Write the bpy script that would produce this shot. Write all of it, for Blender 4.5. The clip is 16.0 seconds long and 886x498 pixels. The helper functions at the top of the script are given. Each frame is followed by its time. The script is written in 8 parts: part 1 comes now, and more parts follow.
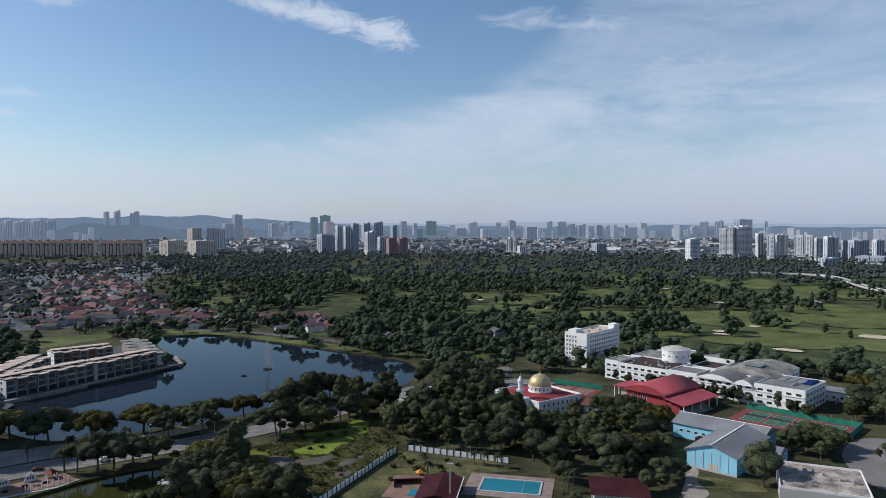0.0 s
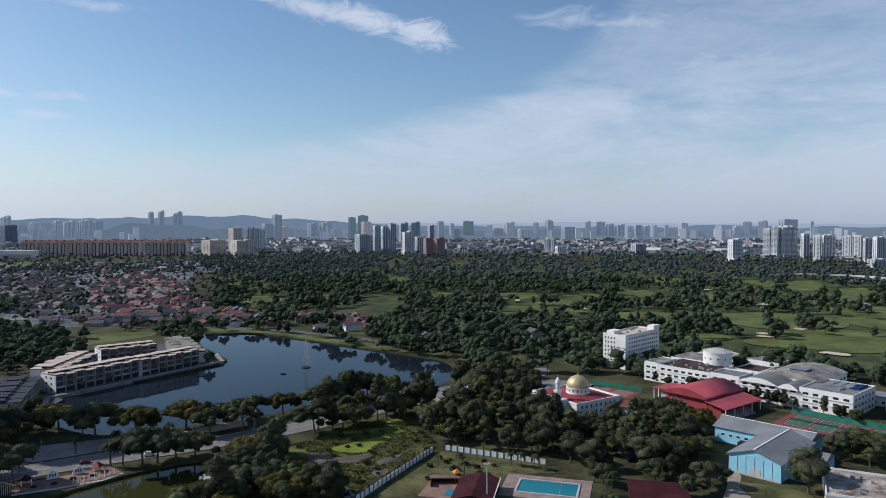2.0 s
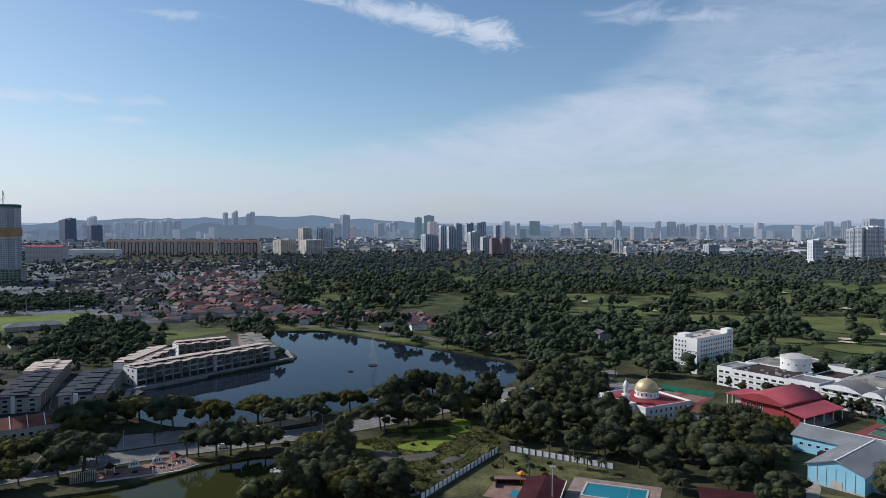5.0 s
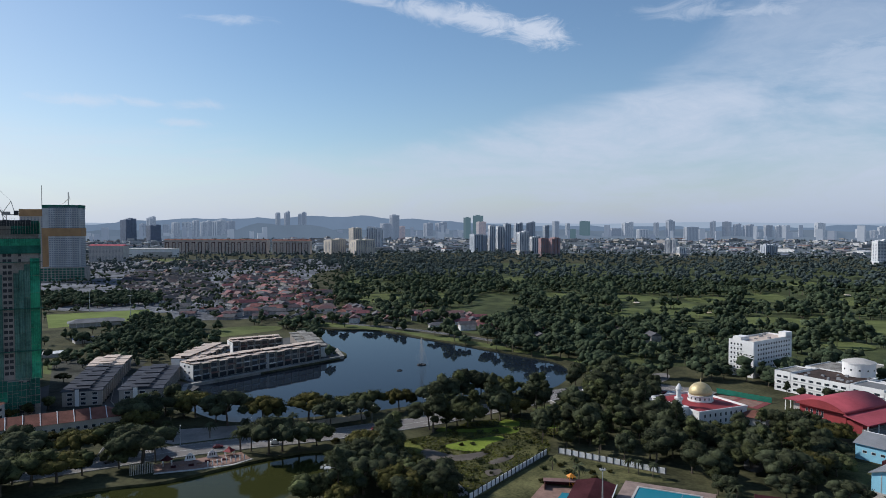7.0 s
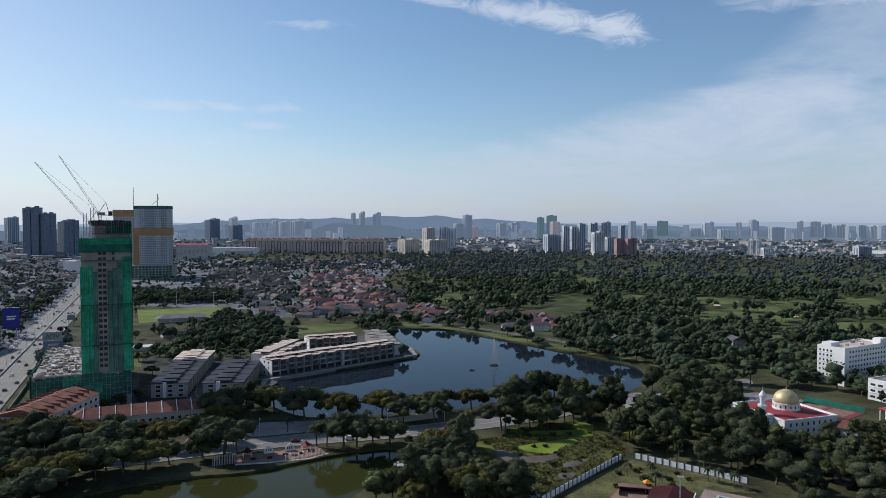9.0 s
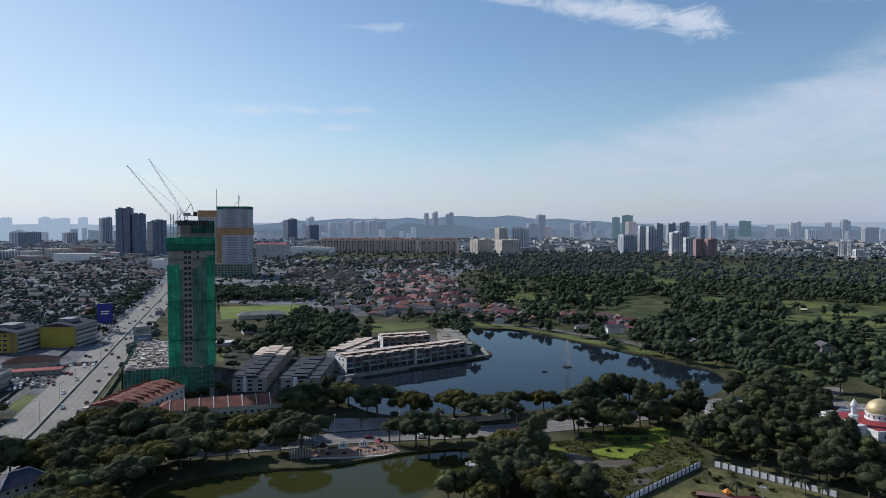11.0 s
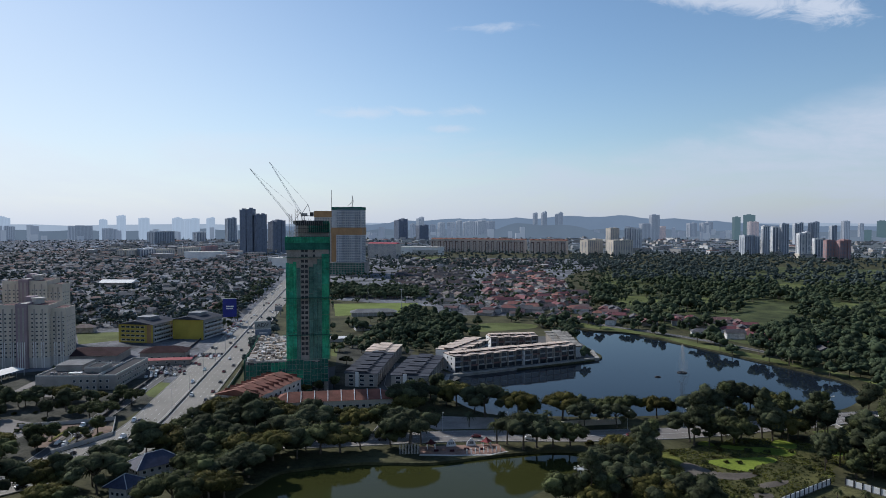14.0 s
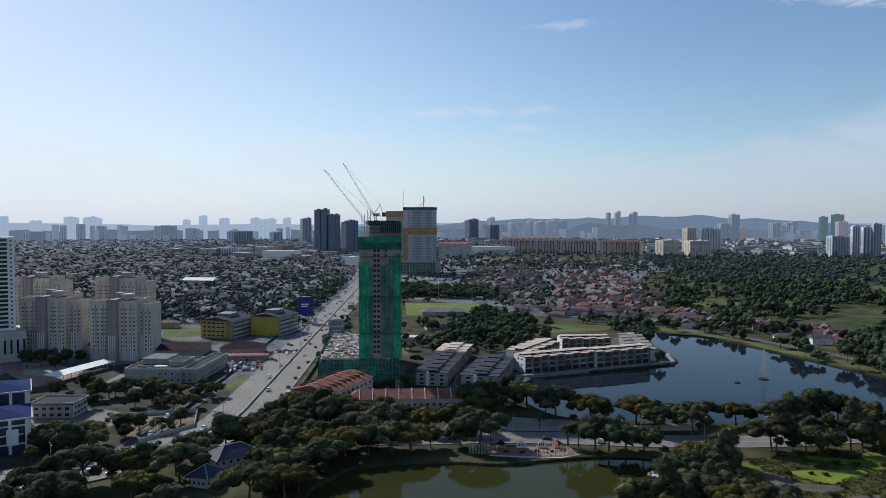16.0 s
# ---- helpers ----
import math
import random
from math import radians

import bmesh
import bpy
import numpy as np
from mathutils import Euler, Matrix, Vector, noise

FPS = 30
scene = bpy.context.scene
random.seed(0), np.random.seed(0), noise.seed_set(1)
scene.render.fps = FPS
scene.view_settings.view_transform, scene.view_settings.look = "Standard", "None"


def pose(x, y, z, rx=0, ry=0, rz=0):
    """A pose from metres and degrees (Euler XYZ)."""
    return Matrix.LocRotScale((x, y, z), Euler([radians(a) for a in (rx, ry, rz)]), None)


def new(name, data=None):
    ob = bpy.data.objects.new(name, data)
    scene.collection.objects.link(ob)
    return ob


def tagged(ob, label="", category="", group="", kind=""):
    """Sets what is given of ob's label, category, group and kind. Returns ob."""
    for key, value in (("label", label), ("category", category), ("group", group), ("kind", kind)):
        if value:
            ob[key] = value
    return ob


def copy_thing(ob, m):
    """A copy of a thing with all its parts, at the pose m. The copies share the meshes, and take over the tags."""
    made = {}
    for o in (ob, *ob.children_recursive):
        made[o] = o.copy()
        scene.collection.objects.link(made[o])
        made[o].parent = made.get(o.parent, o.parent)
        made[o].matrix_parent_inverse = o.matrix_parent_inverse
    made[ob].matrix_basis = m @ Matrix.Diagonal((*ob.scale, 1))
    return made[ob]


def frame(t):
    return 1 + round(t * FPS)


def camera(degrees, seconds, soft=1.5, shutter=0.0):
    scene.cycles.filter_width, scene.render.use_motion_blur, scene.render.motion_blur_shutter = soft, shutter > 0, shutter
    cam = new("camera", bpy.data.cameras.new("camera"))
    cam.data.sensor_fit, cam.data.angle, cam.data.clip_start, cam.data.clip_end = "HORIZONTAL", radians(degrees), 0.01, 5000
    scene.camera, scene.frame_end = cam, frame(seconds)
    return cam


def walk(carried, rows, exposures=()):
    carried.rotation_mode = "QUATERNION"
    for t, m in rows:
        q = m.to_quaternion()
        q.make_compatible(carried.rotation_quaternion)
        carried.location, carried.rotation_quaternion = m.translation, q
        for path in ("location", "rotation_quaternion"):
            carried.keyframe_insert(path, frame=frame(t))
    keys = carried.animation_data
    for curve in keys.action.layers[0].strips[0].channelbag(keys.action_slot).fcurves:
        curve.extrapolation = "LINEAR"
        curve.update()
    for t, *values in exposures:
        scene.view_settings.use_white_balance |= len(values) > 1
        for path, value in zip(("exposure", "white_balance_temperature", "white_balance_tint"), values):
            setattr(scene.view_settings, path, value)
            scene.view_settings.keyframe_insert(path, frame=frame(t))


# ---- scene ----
# camera: hovers 100 m up and turns slowly to its left
cam = camera(64.49, 16.0, soft=0.9)
YAW = [(0.0, -0.1), (0.5, 0.653), (1.0, 1.417), (1.5, 2.138), (2.0, 2.925), (2.5, 3.798), (3.0, 4.678),
       (3.5, 5.532), (4.0, 6.416), (4.75, 7.80), (5.5, 9.16), (6.3, 10.663), (6.5, 11.06), (7.0, 12.264), (7.5, 13.745), (8.0, 15.242),
       (8.5, 16.728), (9.0, 18.207), (9.8, 20.57), (10.6, 22.94), (11.5, 25.583), (12.0, 27.05), (12.5, 28.532),
       (13.0, 30.019), (13.5, 31.503), (14.0, 32.956), (14.5, 34.408), (15.0, 35.848), (15.5, 37.296), (16.0, 38.719)]
walk(cam, [(t, pose(0, 0, 100, 87.912, 0, yaw)) for t, yaw in YAW], exposures=[(0.0, 0.0, 6120, 10), (16.0, 0.0, 6120, 10)])

# ---- light: morning sun from the side, hazy blue sky with thin cloud ----
SUN_YAW, SUN_EL = 82.0, 35.0
sun = new("sun", bpy.data.lights.new("sun", "SUN"))
sun.data.energy, sun.data.angle, sun.data.color = 4.4, radians(0.6), (1.0, 0.94, 0.86)
sun.matrix_world = pose(0, 0, 300, 90 - SUN_EL, 0, SUN_YAW + 180)

world = bpy.data.worlds.new("sky")
scene.world = world
world.use_nodes = True


class Net:
    """Short hand for node trees."""

    def __init__(self, tree):
        self.tree = tree

    def node(self, kind, operation="", use_clamp=False, interpolation_type="", data_type="", sky_type=""):
        n = self.tree.nodes.new(kind)
        if operation:
            n.operation = operation
        if use_clamp:
            n.use_clamp = True
        if interpolation_type:
            n.interpolation_type = interpolation_type
        if data_type:
            n.data_type = data_type
        if sky_type:
            n.sky_type = sky_type
        return n

    def plug(self, socket, value):
        if isinstance(value, bpy.types.NodeSocket):
            self.tree.links.new(value, socket)
        else:
            socket.default_value = value

    def m(self, op, a, b=0.0, c=0.0, clamp=False):
        n = self.node("ShaderNodeMath", operation=op, use_clamp=clamp)
        for k, v in enumerate((a, b, c)):
            self.plug(n.inputs[k], v)
        return n.outputs[0]

    def step(self, x, lo, hi):
        n = self.node("ShaderNodeMapRange", interpolation_type="SMOOTHSTEP")
        for k, v in enumerate((x, lo, hi)):
            self.plug(n.inputs[k], v)
        return n.outputs[0]

    def noise(self, vec, scale, detail=4.0, rough=0.55, distort=0.0):
        n = self.node("ShaderNodeTexNoise")
        self.plug(n.inputs["Vector"], vec)
        n.inputs["Scale"].default_value = scale
        n.inputs["Detail"].default_value = detail
        n.inputs["Roughness"].default_value = rough
        n.inputs["Distortion"].default_value = distort
        return n.outputs[0]

    def mix(self, f, a, b):
        n = self.node("ShaderNodeMix", data_type="RGBA")
        self.plug(n.inputs[0], f)
        self.plug(n.inputs[6], a)
        self.plug(n.inputs[7], b)
        return n.outputs[2]

    def xyz(self, x, y, z=0.0):
        n = self.node("ShaderNodeCombineXYZ")
        for k, v in enumerate((x, y, z)):
            self.plug(n.inputs[k], v)
        return n.outputs[0]


net = Net(world.node_tree)
world.node_tree.nodes.clear()
coord = net.node("ShaderNodeTexCoord").outputs["Generated"]
sep = net.node("ShaderNodeSeparateXYZ")
net.plug(sep.inputs[0], coord)
AZ = net.m("MULTIPLY", net.m("ARCTAN2", net.m("MULTIPLY", sep.outputs[0], -1.0), sep.outputs[1]), 57.2958)
EL = net.m("MULTIPLY", net.m("ARCSINE", sep.outputs[2]), 57.2958)
sky = net.node("ShaderNodeTexSky", sky_type="NISHITA")
sky.sun_disc = False
sky.sun_elevation, sky.sun_rotation = radians(SUN_EL), radians(-SUN_YAW)
sky.altitude, sky.air_density, sky.dust_density, sky.ozone_density = 60, 1.0, 0.35, 3.0
base = net.node("ShaderNodeVectorMath", operation="SCALE")
net.plug(base.inputs[0], sky.outputs[0])
base.inputs[3].default_value = 0.108
clear = net.node("ShaderNodeVectorMath", operation="MULTIPLY")
net.plug(clear.inputs[0], base.outputs[0])
clear.inputs[1].default_value = (1.0, 1.02, 0.995)
flat = net.xyz(net.m("MULTIPLY", AZ, 0.05), net.m("MULTIPLY", EL, 0.22))
fine = net.xyz(net.m("MULTIPLY", AZ, 0.22), net.m("MULTIPLY", EL, 0.5), 3.7)
N1 = net.noise(flat, 1.0, 6, 0.6, 0.6)
N2 = net.noise(fine, 1.3, 9, 0.68, 1.2)
# thin high veil: low over the horizon ahead, climbing to the right
edge = net.m("ADD", net.m("ADD", 6.3, net.m("MULTIPLY", net.step(AZ, 18.0, -5.0), 3.6)), net.m("MULTIPLY", net.step(AZ, 0.0, -20.0), 12.0))
edge = net.m("ADD", edge, net.m("MULTIPLY", net.m("SUBTRACT", N1, 0.5), 5.5))
veil = net.step(EL, net.m("ADD", edge, 1.1), net.m("SUBTRACT", edge, 1.6))
veil = net.m("MULTIPLY", veil, net.m("ADD", 0.02, net.m("MULTIPLY", net.step(N1, 0.25, 0.62), net.m("ADD", 0.4, net.m("MULTIPLY", N2, 0.9)))))
veil = net.m("MULTIPLY", veil, net.m("ADD", 0.55, net.m("MULTIPLY", net.step(AZ, 45.0, 5.0), 0.35)))

# it thins out higher up
veil = net.m("MULTIPLY", veil, net.m("SUBTRACT", 1.0, net.m("MULTIPLY", net.step(EL, 8.5, 12.5), 0.5)))


def puff(az, el, ra, re, tilt, lo, hi, amount):
    """A cloud round one direction: an ellipse with torn edges."""
    c, s = math.cos(radians(tilt)), math.sin(radians(tilt))
    da, de = net.m("SUBTRACT", AZ, az), net.m("SUBTRACT", EL, el)
    u = net.m("ADD", net.m("MULTIPLY", da, c / ra), net.m("MULTIPLY", de, s / ra))
    v = net.m("ADD", net.m("MULTIPLY", da, -s / re), net.m("MULTIPLY", de, c / re))
    r = net.m("SQRT", net.m("ADD", net.m("MULTIPLY", u, u), net.m("MULTIPLY", v, v)))
    f = net.m("SUBTRACT", net.m("ADD", 1.0, net.m("MULTIPLY", net.m("SUBTRACT", N2, 0.5), 2.4)), r)
    return net.m("MULTIPLY", net.step(f, lo, hi), amount)


cloud = veil
for args in ((4.7, 14.95, 2.8, 1.35, 10, -0.15, 0.7, 0.95), (8.8, 15.8, 3.4, 1.1, 9, -0.15, 0.8, 0.9), (13.8, 16.6, 4.2, 0.85, 9, -0.15, 0.9, 0.85), (19.0, 17.4, 4.0, 0.5, 8, -0.1, 1.0, 0.6),
             (29.0, 15.4, 4.0, 0.5, 0, 0.0, 1.0, 0.45), (31.5, 9.0, 3.5, 0.5, 0, 0.0, 1.0, 0.45),
             (39.8, 8.8, 3.6, 0.6, 0, 0.0, 1.0, 0.5), (35.2, 9.0, 2.6, 0.45, 4, 0.0, 1.0, 0.5), (-12.5, 15.3, 4.5, 0.9, 0, -0.2, 1.0, 0.6), (-19.0, 11.6, 10.0, 2.2, -4, -0.3, 1.2, 0.55), (32.0, 7.6, 2.6, 0.4, 0, 0.0, 1.0, 0.5),
             (-7.5, 15.8, 5.0, 1.0, 0, 0.0, 1.2, 0.5), (55.0, 18.0, 4.0, 1.2, 0, 0.0, 1.2, 0.3)):
    cloud = net.m("MAXIMUM", cloud, puff(*args))
bright = net.mix(net.step(AZ, 10.0, 75.0), (0.60, 0.655, 0.755, 1), (0.80, 0.84, 0.905, 1))
glare = net.m("MULTIPLY", net.step(AZ, 18.0, 80.0), net.step(EL, 32.0, 4.0))
pure = net.mix(net.m("MULTIPLY", glare, 0.6), clear.outputs[0], (0.75, 0.77, 0.81, 1))
lit = net.mix(cloud, pure, bright)
low = net.m("POWER", 2.718, net.m("MULTIPLY", net.m("ABSOLUTE", EL), -0.30))
murk = net.mix(net.step(AZ, -10.0, 70.0), (0.39, 0.44, 0.55, 1), (0.65, 0.70, 0.785, 1))
lit = net.mix(net.m("MULTIPLY", low, 0.85), lit, murk)
back = net.node("ShaderNodeBackground")
net.plug(back.inputs[0], lit)
net.plug(net.node("ShaderNodeOutputWorld").inputs[0], back.outputs[0])

# ---- materials ----
def material(name, color, rough=0.8, var=0.3, scale=0.3, fine=4.0, bump=0.15, metal=0.0, tint=None, island=0.0, each=0.0, spec=0.3):
    """A worn surface: two sizes of noise in the colour, fine relief; island, each: how far pieces or copies differ."""
    mat = bpy.data.materials.new(name)
    mat.use_nodes = True
    n = Net(mat.node_tree)
    bsdf = mat.node_tree.nodes["Principled BSDF"]
    where = n.node("ShaderNodeTexCoord").outputs["Object"]
    big = n.noise(where, scale, 3, 0.6)
    small = n.noise(where, fine, 3, 0.6)
    shade = n.m("ADD", n.m("MULTIPLY", big, 0.65), n.m("MULTIPLY", small, 0.35))
    lo = tuple(c * (1 - var) for c in color)
    hi = tuple(min(c * (1 + var), 0.95) for c in (tint or color))
    out = n.mix(n.step(shade, 0.3, 0.7), (*lo, 1), (*hi, 1))
    if island or each:
        hsv = n.node("ShaderNodeHueSaturation")
        rnd = n.node("ShaderNodeNewGeometry").outputs["Random Per Island"] if island else n.node("ShaderNodeObjectInfo").outputs["Random"]
        k = island or each
        n.plug(hsv.inputs["Value"], n.m("ADD", 1 - k, n.m("MULTIPLY", rnd, 2 * k)))
        n.plug(hsv.inputs["Hue"], n.m("ADD", 0.5 - 0.05 * k, n.m("MULTIPLY", n.m("FRACT", n.m("MULTIPLY", rnd, 7.13)), 0.1 * k)))
        n.plug(hsv.inputs["Color"], out)
        out = hsv.outputs[0]
        if island and each:
            other = n.node("ShaderNodeHueSaturation")
            n.plug(other.inputs["Value"], n.m("ADD", 1 - each, n.m("MULTIPLY", n.node("ShaderNodeObjectInfo").outputs["Random"], 2 * each)))
            n.plug(other.inputs["Color"], out)
            out = other.outputs[0]
    n.plug(bsdf.inputs["Base Color"], out)
    bsdf.inputs["Roughness"].default_value = rough
    bsdf.inputs["Metallic"].default_value = metal
    bsdf.inputs["Specular IOR Level"].default_value = spec
    if bump:
        b = n.node("ShaderNodeBump")
        b.inputs["Strength"].default_value = bump
        n.plug(b.inputs["Height"], small)
        n.plug(bsdf.inputs["Normal"], b.outputs[0])
    return mat


def many_tone(name, tones, rough=0.8, dirt=0.25, scale=0.4):
    """Each loose piece takes one of several colours."""
    mat = bpy.data.materials.new(name)
    mat.use_nodes = True
    n = Net(mat.node_tree)
    bsdf = mat.node_tree.nodes["Principled BSDF"]
    ramp = n.node("ShaderNodeValToRGB")
    ramp.color_ramp.interpolation = "CONSTANT"
    for k, tone in enumerate(tones):
        e = ramp.color_ramp.elements[k] if k < 2 else ramp.color_ramp.elements.new(k / len(tones))
        e.position, e.color = k / len(tones), (*tone, 1)
    n.plug(ramp.inputs[0], n.node("ShaderNodeNewGeometry").outputs["Random Per Island"])
    grime = n.noise(n.node("ShaderNodeTexCoord").outputs["Object"], scale, 4, 0.65)
    dark = n.mix(dirt * 2, ramp.outputs[0], (0.03, 0.03, 0.028, 1))
    n.plug(bsdf.inputs["Base Color"], n.mix(n.step(grime, 0.35, 0.7), ramp.outputs[0], dark))
    bsdf.inputs["Roughness"].default_value = rough
    bsdf.inputs["Specular IOR Level"].default_value = 0.25
    return mat


M = {}
M["leaf_a"] = material("leaf_a", (0.042, 0.050, 0.027), 0.9, 0.42, 0.25, 1.4, 0.35, tint=(0.074, 0.083, 0.036), island=0.2, each=0.34, spec=0.05)
M["leaf_b"] = material("leaf_b", (0.035, 0.042, 0.028), 0.9, 0.42, 0.25, 1.4, 0.35, tint=(0.060, 0.069, 0.037), island=0.2, each=0.34, spec=0.05)
M["leaf_c"] = material("leaf_c", (0.046, 0.047, 0.017), 0.9, 0.42, 0.25, 1.4, 0.35, tint=(0.082, 0.075, 0.024), island=0.2, each=0.3, spec=0.05)
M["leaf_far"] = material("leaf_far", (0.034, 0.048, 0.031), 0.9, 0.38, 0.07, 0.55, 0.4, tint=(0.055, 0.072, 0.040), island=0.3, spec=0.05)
# leaves of distant trees: blue haze mixed into the next two base colours
M["leaf_midhaze"] = material("leaf_midhaze", (0.048, 0.064, 0.063), 0.9, 0.32, 0.06, 0.5, 0.3, tint=(0.068, 0.087, 0.080), island=0.2, spec=0.05)
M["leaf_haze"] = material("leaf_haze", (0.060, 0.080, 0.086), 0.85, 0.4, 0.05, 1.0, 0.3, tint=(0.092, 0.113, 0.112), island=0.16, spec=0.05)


def see_through(mat, share):
    """Leaves let part of the sunlight through."""
    tree = mat.node_tree
    bsdf, out = tree.nodes["Principled BSDF"], tree.nodes["Material Output"]
    thin, both = tree.nodes.new("ShaderNodeBsdfTranslucent"), tree.nodes.new("ShaderNodeMixShader")
    both.inputs[0].default_value = share
    tree.links.new(bsdf.inputs["Base Color"].links[0].from_socket, thin.inputs["Color"])
    tree.links.new(bsdf.outputs[0], both.inputs[1])
    tree.links.new(thin.outputs[0], both.inputs[2])
    tree.links.new(both.outputs[0], out.inputs["Surface"])


for key, share in (("leaf_a", 0.2), ("leaf_b", 0.2), ("leaf_c", 0.2), ("leaf_far", 0.08), ("leaf_midhaze", 0.08)):
    see_through(M[key], share)
M["bark"] = material("bark", (0.10, 0.08, 0.06), 0.9, 0.4, 1.0, 8)
M["grass"] = material("grass", (0.036, 0.04, 0.02), 0.95, 0.45, 0.05, 0.5, 0.3, tint=(0.064, 0.062, 0.032), spec=0.1)
M["lawn"] = material("lawn", (0.080, 0.096, 0.032), 0.95, 0.3, 0.03, 0.8, 0.25, tint=(0.11, 0.128, 0.046), spec=0.1)
M["rough"] = material("golf_rough", (0.034, 0.044, 0.020), 0.95, 0.4, 0.03, 0.8, 0.25, tint=(0.070, 0.083, 0.034), spec=0.1)
M["drylawn"] = material("dry_lawn", (0.058, 0.064, 0.026), 0.95, 0.45, 0.08, 0.8, 0.25, tint=(0.11, 0.104, 0.046), spec=0.1)
M["flatcream"] = material("pale_cream", (0.60, 0.50, 0.44), 0.85, 0.12, 0.1, 2.0, 0.05)
M["farpane"] = material("pale_glass", (0.15, 0.17, 0.20), 0.4, 0.2, 0.3, 2.0, 0.0)
M["meadow"] = material("meadow", (0.105, 0.15, 0.02), 0.95, 0.35, 0.05, 0.8, 0.3, tint=(0.16, 0.2, 0.032), spec=0.1)
M["scrub"] = material("scrub", (0.034, 0.042, 0.016), 0.95, 0.6, 0.07, 0.9, 0.5, tint=(0.072, 0.07, 0.026), spec=0.1)
M["weeds"] = material("weeds", (0.075, 0.088, 0.022), 0.95, 0.5, 0.2, 1.5, 0.3, tint=(0.13, 0.13, 0.034), island=0.4, spec=0.05)
M["deckroof"] = material("stained_roof_deck", (0.21, 0.17, 0.145), 0.95, 0.55, 0.16, 1.1, 0.15, tint=(0.34, 0.29, 0.25), spec=0.08)
M["soil"] = material("soil", (0.10, 0.085, 0.07), 0.95, 0.4, 0.1, 1.5, 0.3)
M["redsoil"] = material("red_brown_earth", (0.15, 0.105, 0.08), 0.95, 0.4, 0.1, 1.5, 0.3)
M["sand"] = material("sand", (0.50, 0.42, 0.31), 0.95, 0.25, 0.1, 1.5, 0.2)
M["paleyard"] = material("dusty_concrete", (0.27, 0.245, 0.225), 0.95, 0.3, 0.08, 1.5, 0.15, spec=0.1)
# town ground: greys shifted to blue, painting in some distance haze
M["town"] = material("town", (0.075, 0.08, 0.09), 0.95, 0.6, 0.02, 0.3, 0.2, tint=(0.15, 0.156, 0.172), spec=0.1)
M["yardmix"] = material("worn_yard", (0.022, 0.026, 0.018), 0.95, 0.5, 0.05, 0.8, 0.2, tint=(0.055, 0.055, 0.046), spec=0.1)
M["laneway"] = material("worn_grey_asphalt", (0.185, 0.172, 0.162), 0.92, 0.2, 0.05, 1.5, 0.1, spec=0.15)
M["field"] = material("sports_turf", (0.115, 0.15, 0.036), 0.95, 0.2, 0.03, 0.8, 0.25, tint=(0.145, 0.18, 0.05), spec=0.1)
# ground of the far town, with pale blue haze in its colour
M["townfar"] = material("hazed_far_streets", (0.075, 0.092, 0.10), 0.95, 0.5, 0.01, 0.1, 0.0, tint=(0.12, 0.137, 0.15), spec=0.05)
M["asphalt"] = material("asphalt", (0.07, 0.07, 0.072), 0.9, 0.2, 0.05, 2.0, 0.1)
M["highway"] = material("highway", (0.204, 0.191, 0.170), 0.9, 0.15, 0.04, 1.5, 0.1)
M["concrete"] = material("concrete", (0.24, 0.23, 0.215), 0.9, 0.3, 0.15, 2.0, 0.15)
M["paving"] = material("paving", (0.27, 0.235, 0.2), 0.9, 0.25, 0.2, 3.0, 0.15)
M["brickpave"] = material("brickpave", (0.22, 0.135, 0.105), 0.9, 0.25, 0.3, 3.0, 0.15)
M["marking"] = material("marking", (0.46, 0.46, 0.45), 0.8, 0.2, 0.5, 4.0, 0)
M["white"] = material("white_render", (0.699, 0.690, 0.672), 0.75, 0.10, 0.12, 2.0, 0.08)
M["offwhite"] = material("offwhite_render", (0.42, 0.4, 0.375), 0.8, 0.15, 0.12, 2.0, 0.08)
M["cream"] = material("cream_render", (0.52, 0.46, 0.38), 0.8, 0.15, 0.1, 2.0, 0.08)
M["yellow"] = material("yellow_render", (0.42, 0.33, 0.06), 0.8, 0.15, 0.1, 2.0, 0.08)
M["mauve"] = material("mauve_render", (0.27, 0.205, 0.225), 0.8, 0.15, 0.1, 2.0, 0.08)
M["grey"] = material("grey_render", (0.44, 0.45, 0.46), 0.8, 0.2, 0.1, 2.0, 0.08)
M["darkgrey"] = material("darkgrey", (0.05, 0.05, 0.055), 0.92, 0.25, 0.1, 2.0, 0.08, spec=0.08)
M["towerglass"] = material("tower_glass", (0.14, 0.17, 0.22), 0.35, 0.25, 0.02, 0.3, 0.0, spec=0.5)
M["navy"] = material("navy_panel", (0.14, 0.17, 0.23), 0.6, 0.25, 0.1, 2.0, 0.05)
M["glass"] = material("window_glass", (0.028, 0.034, 0.042), 0.12, 0.25, 0.3, 2.0, 0.0, spec=0.6)
M["frame"] = material("window_frame", (0.62, 0.62, 0.60), 0.6, 0.1, 1.0, 4.0, 0.0)
M["redroof"] = material("red_metal_roof", (0.35, 0.072, 0.09), 0.8, 0.2, 0.1, 1.5, 0.1, spec=0.15)
M["redwall"] = material("red_wall", (0.24, 0.035, 0.04), 0.75, 0.2, 0.1, 1.5, 0.1)
M["rustroof"] = material("faded_rust_roof", (0.15, 0.095, 0.09), 0.95, 0.35, 0.15, 1.5, 0.15, spec=0.06)
M["duskroof"] = material("dark_plum_roof", (0.042, 0.025, 0.028), 0.95, 0.3, 0.15, 1.5, 0.15, spec=0.04)
M["maroon"] = material("maroon_roof", (0.052, 0.017, 0.02), 0.95, 0.3, 0.15, 1.5, 0.15, spec=0.06)
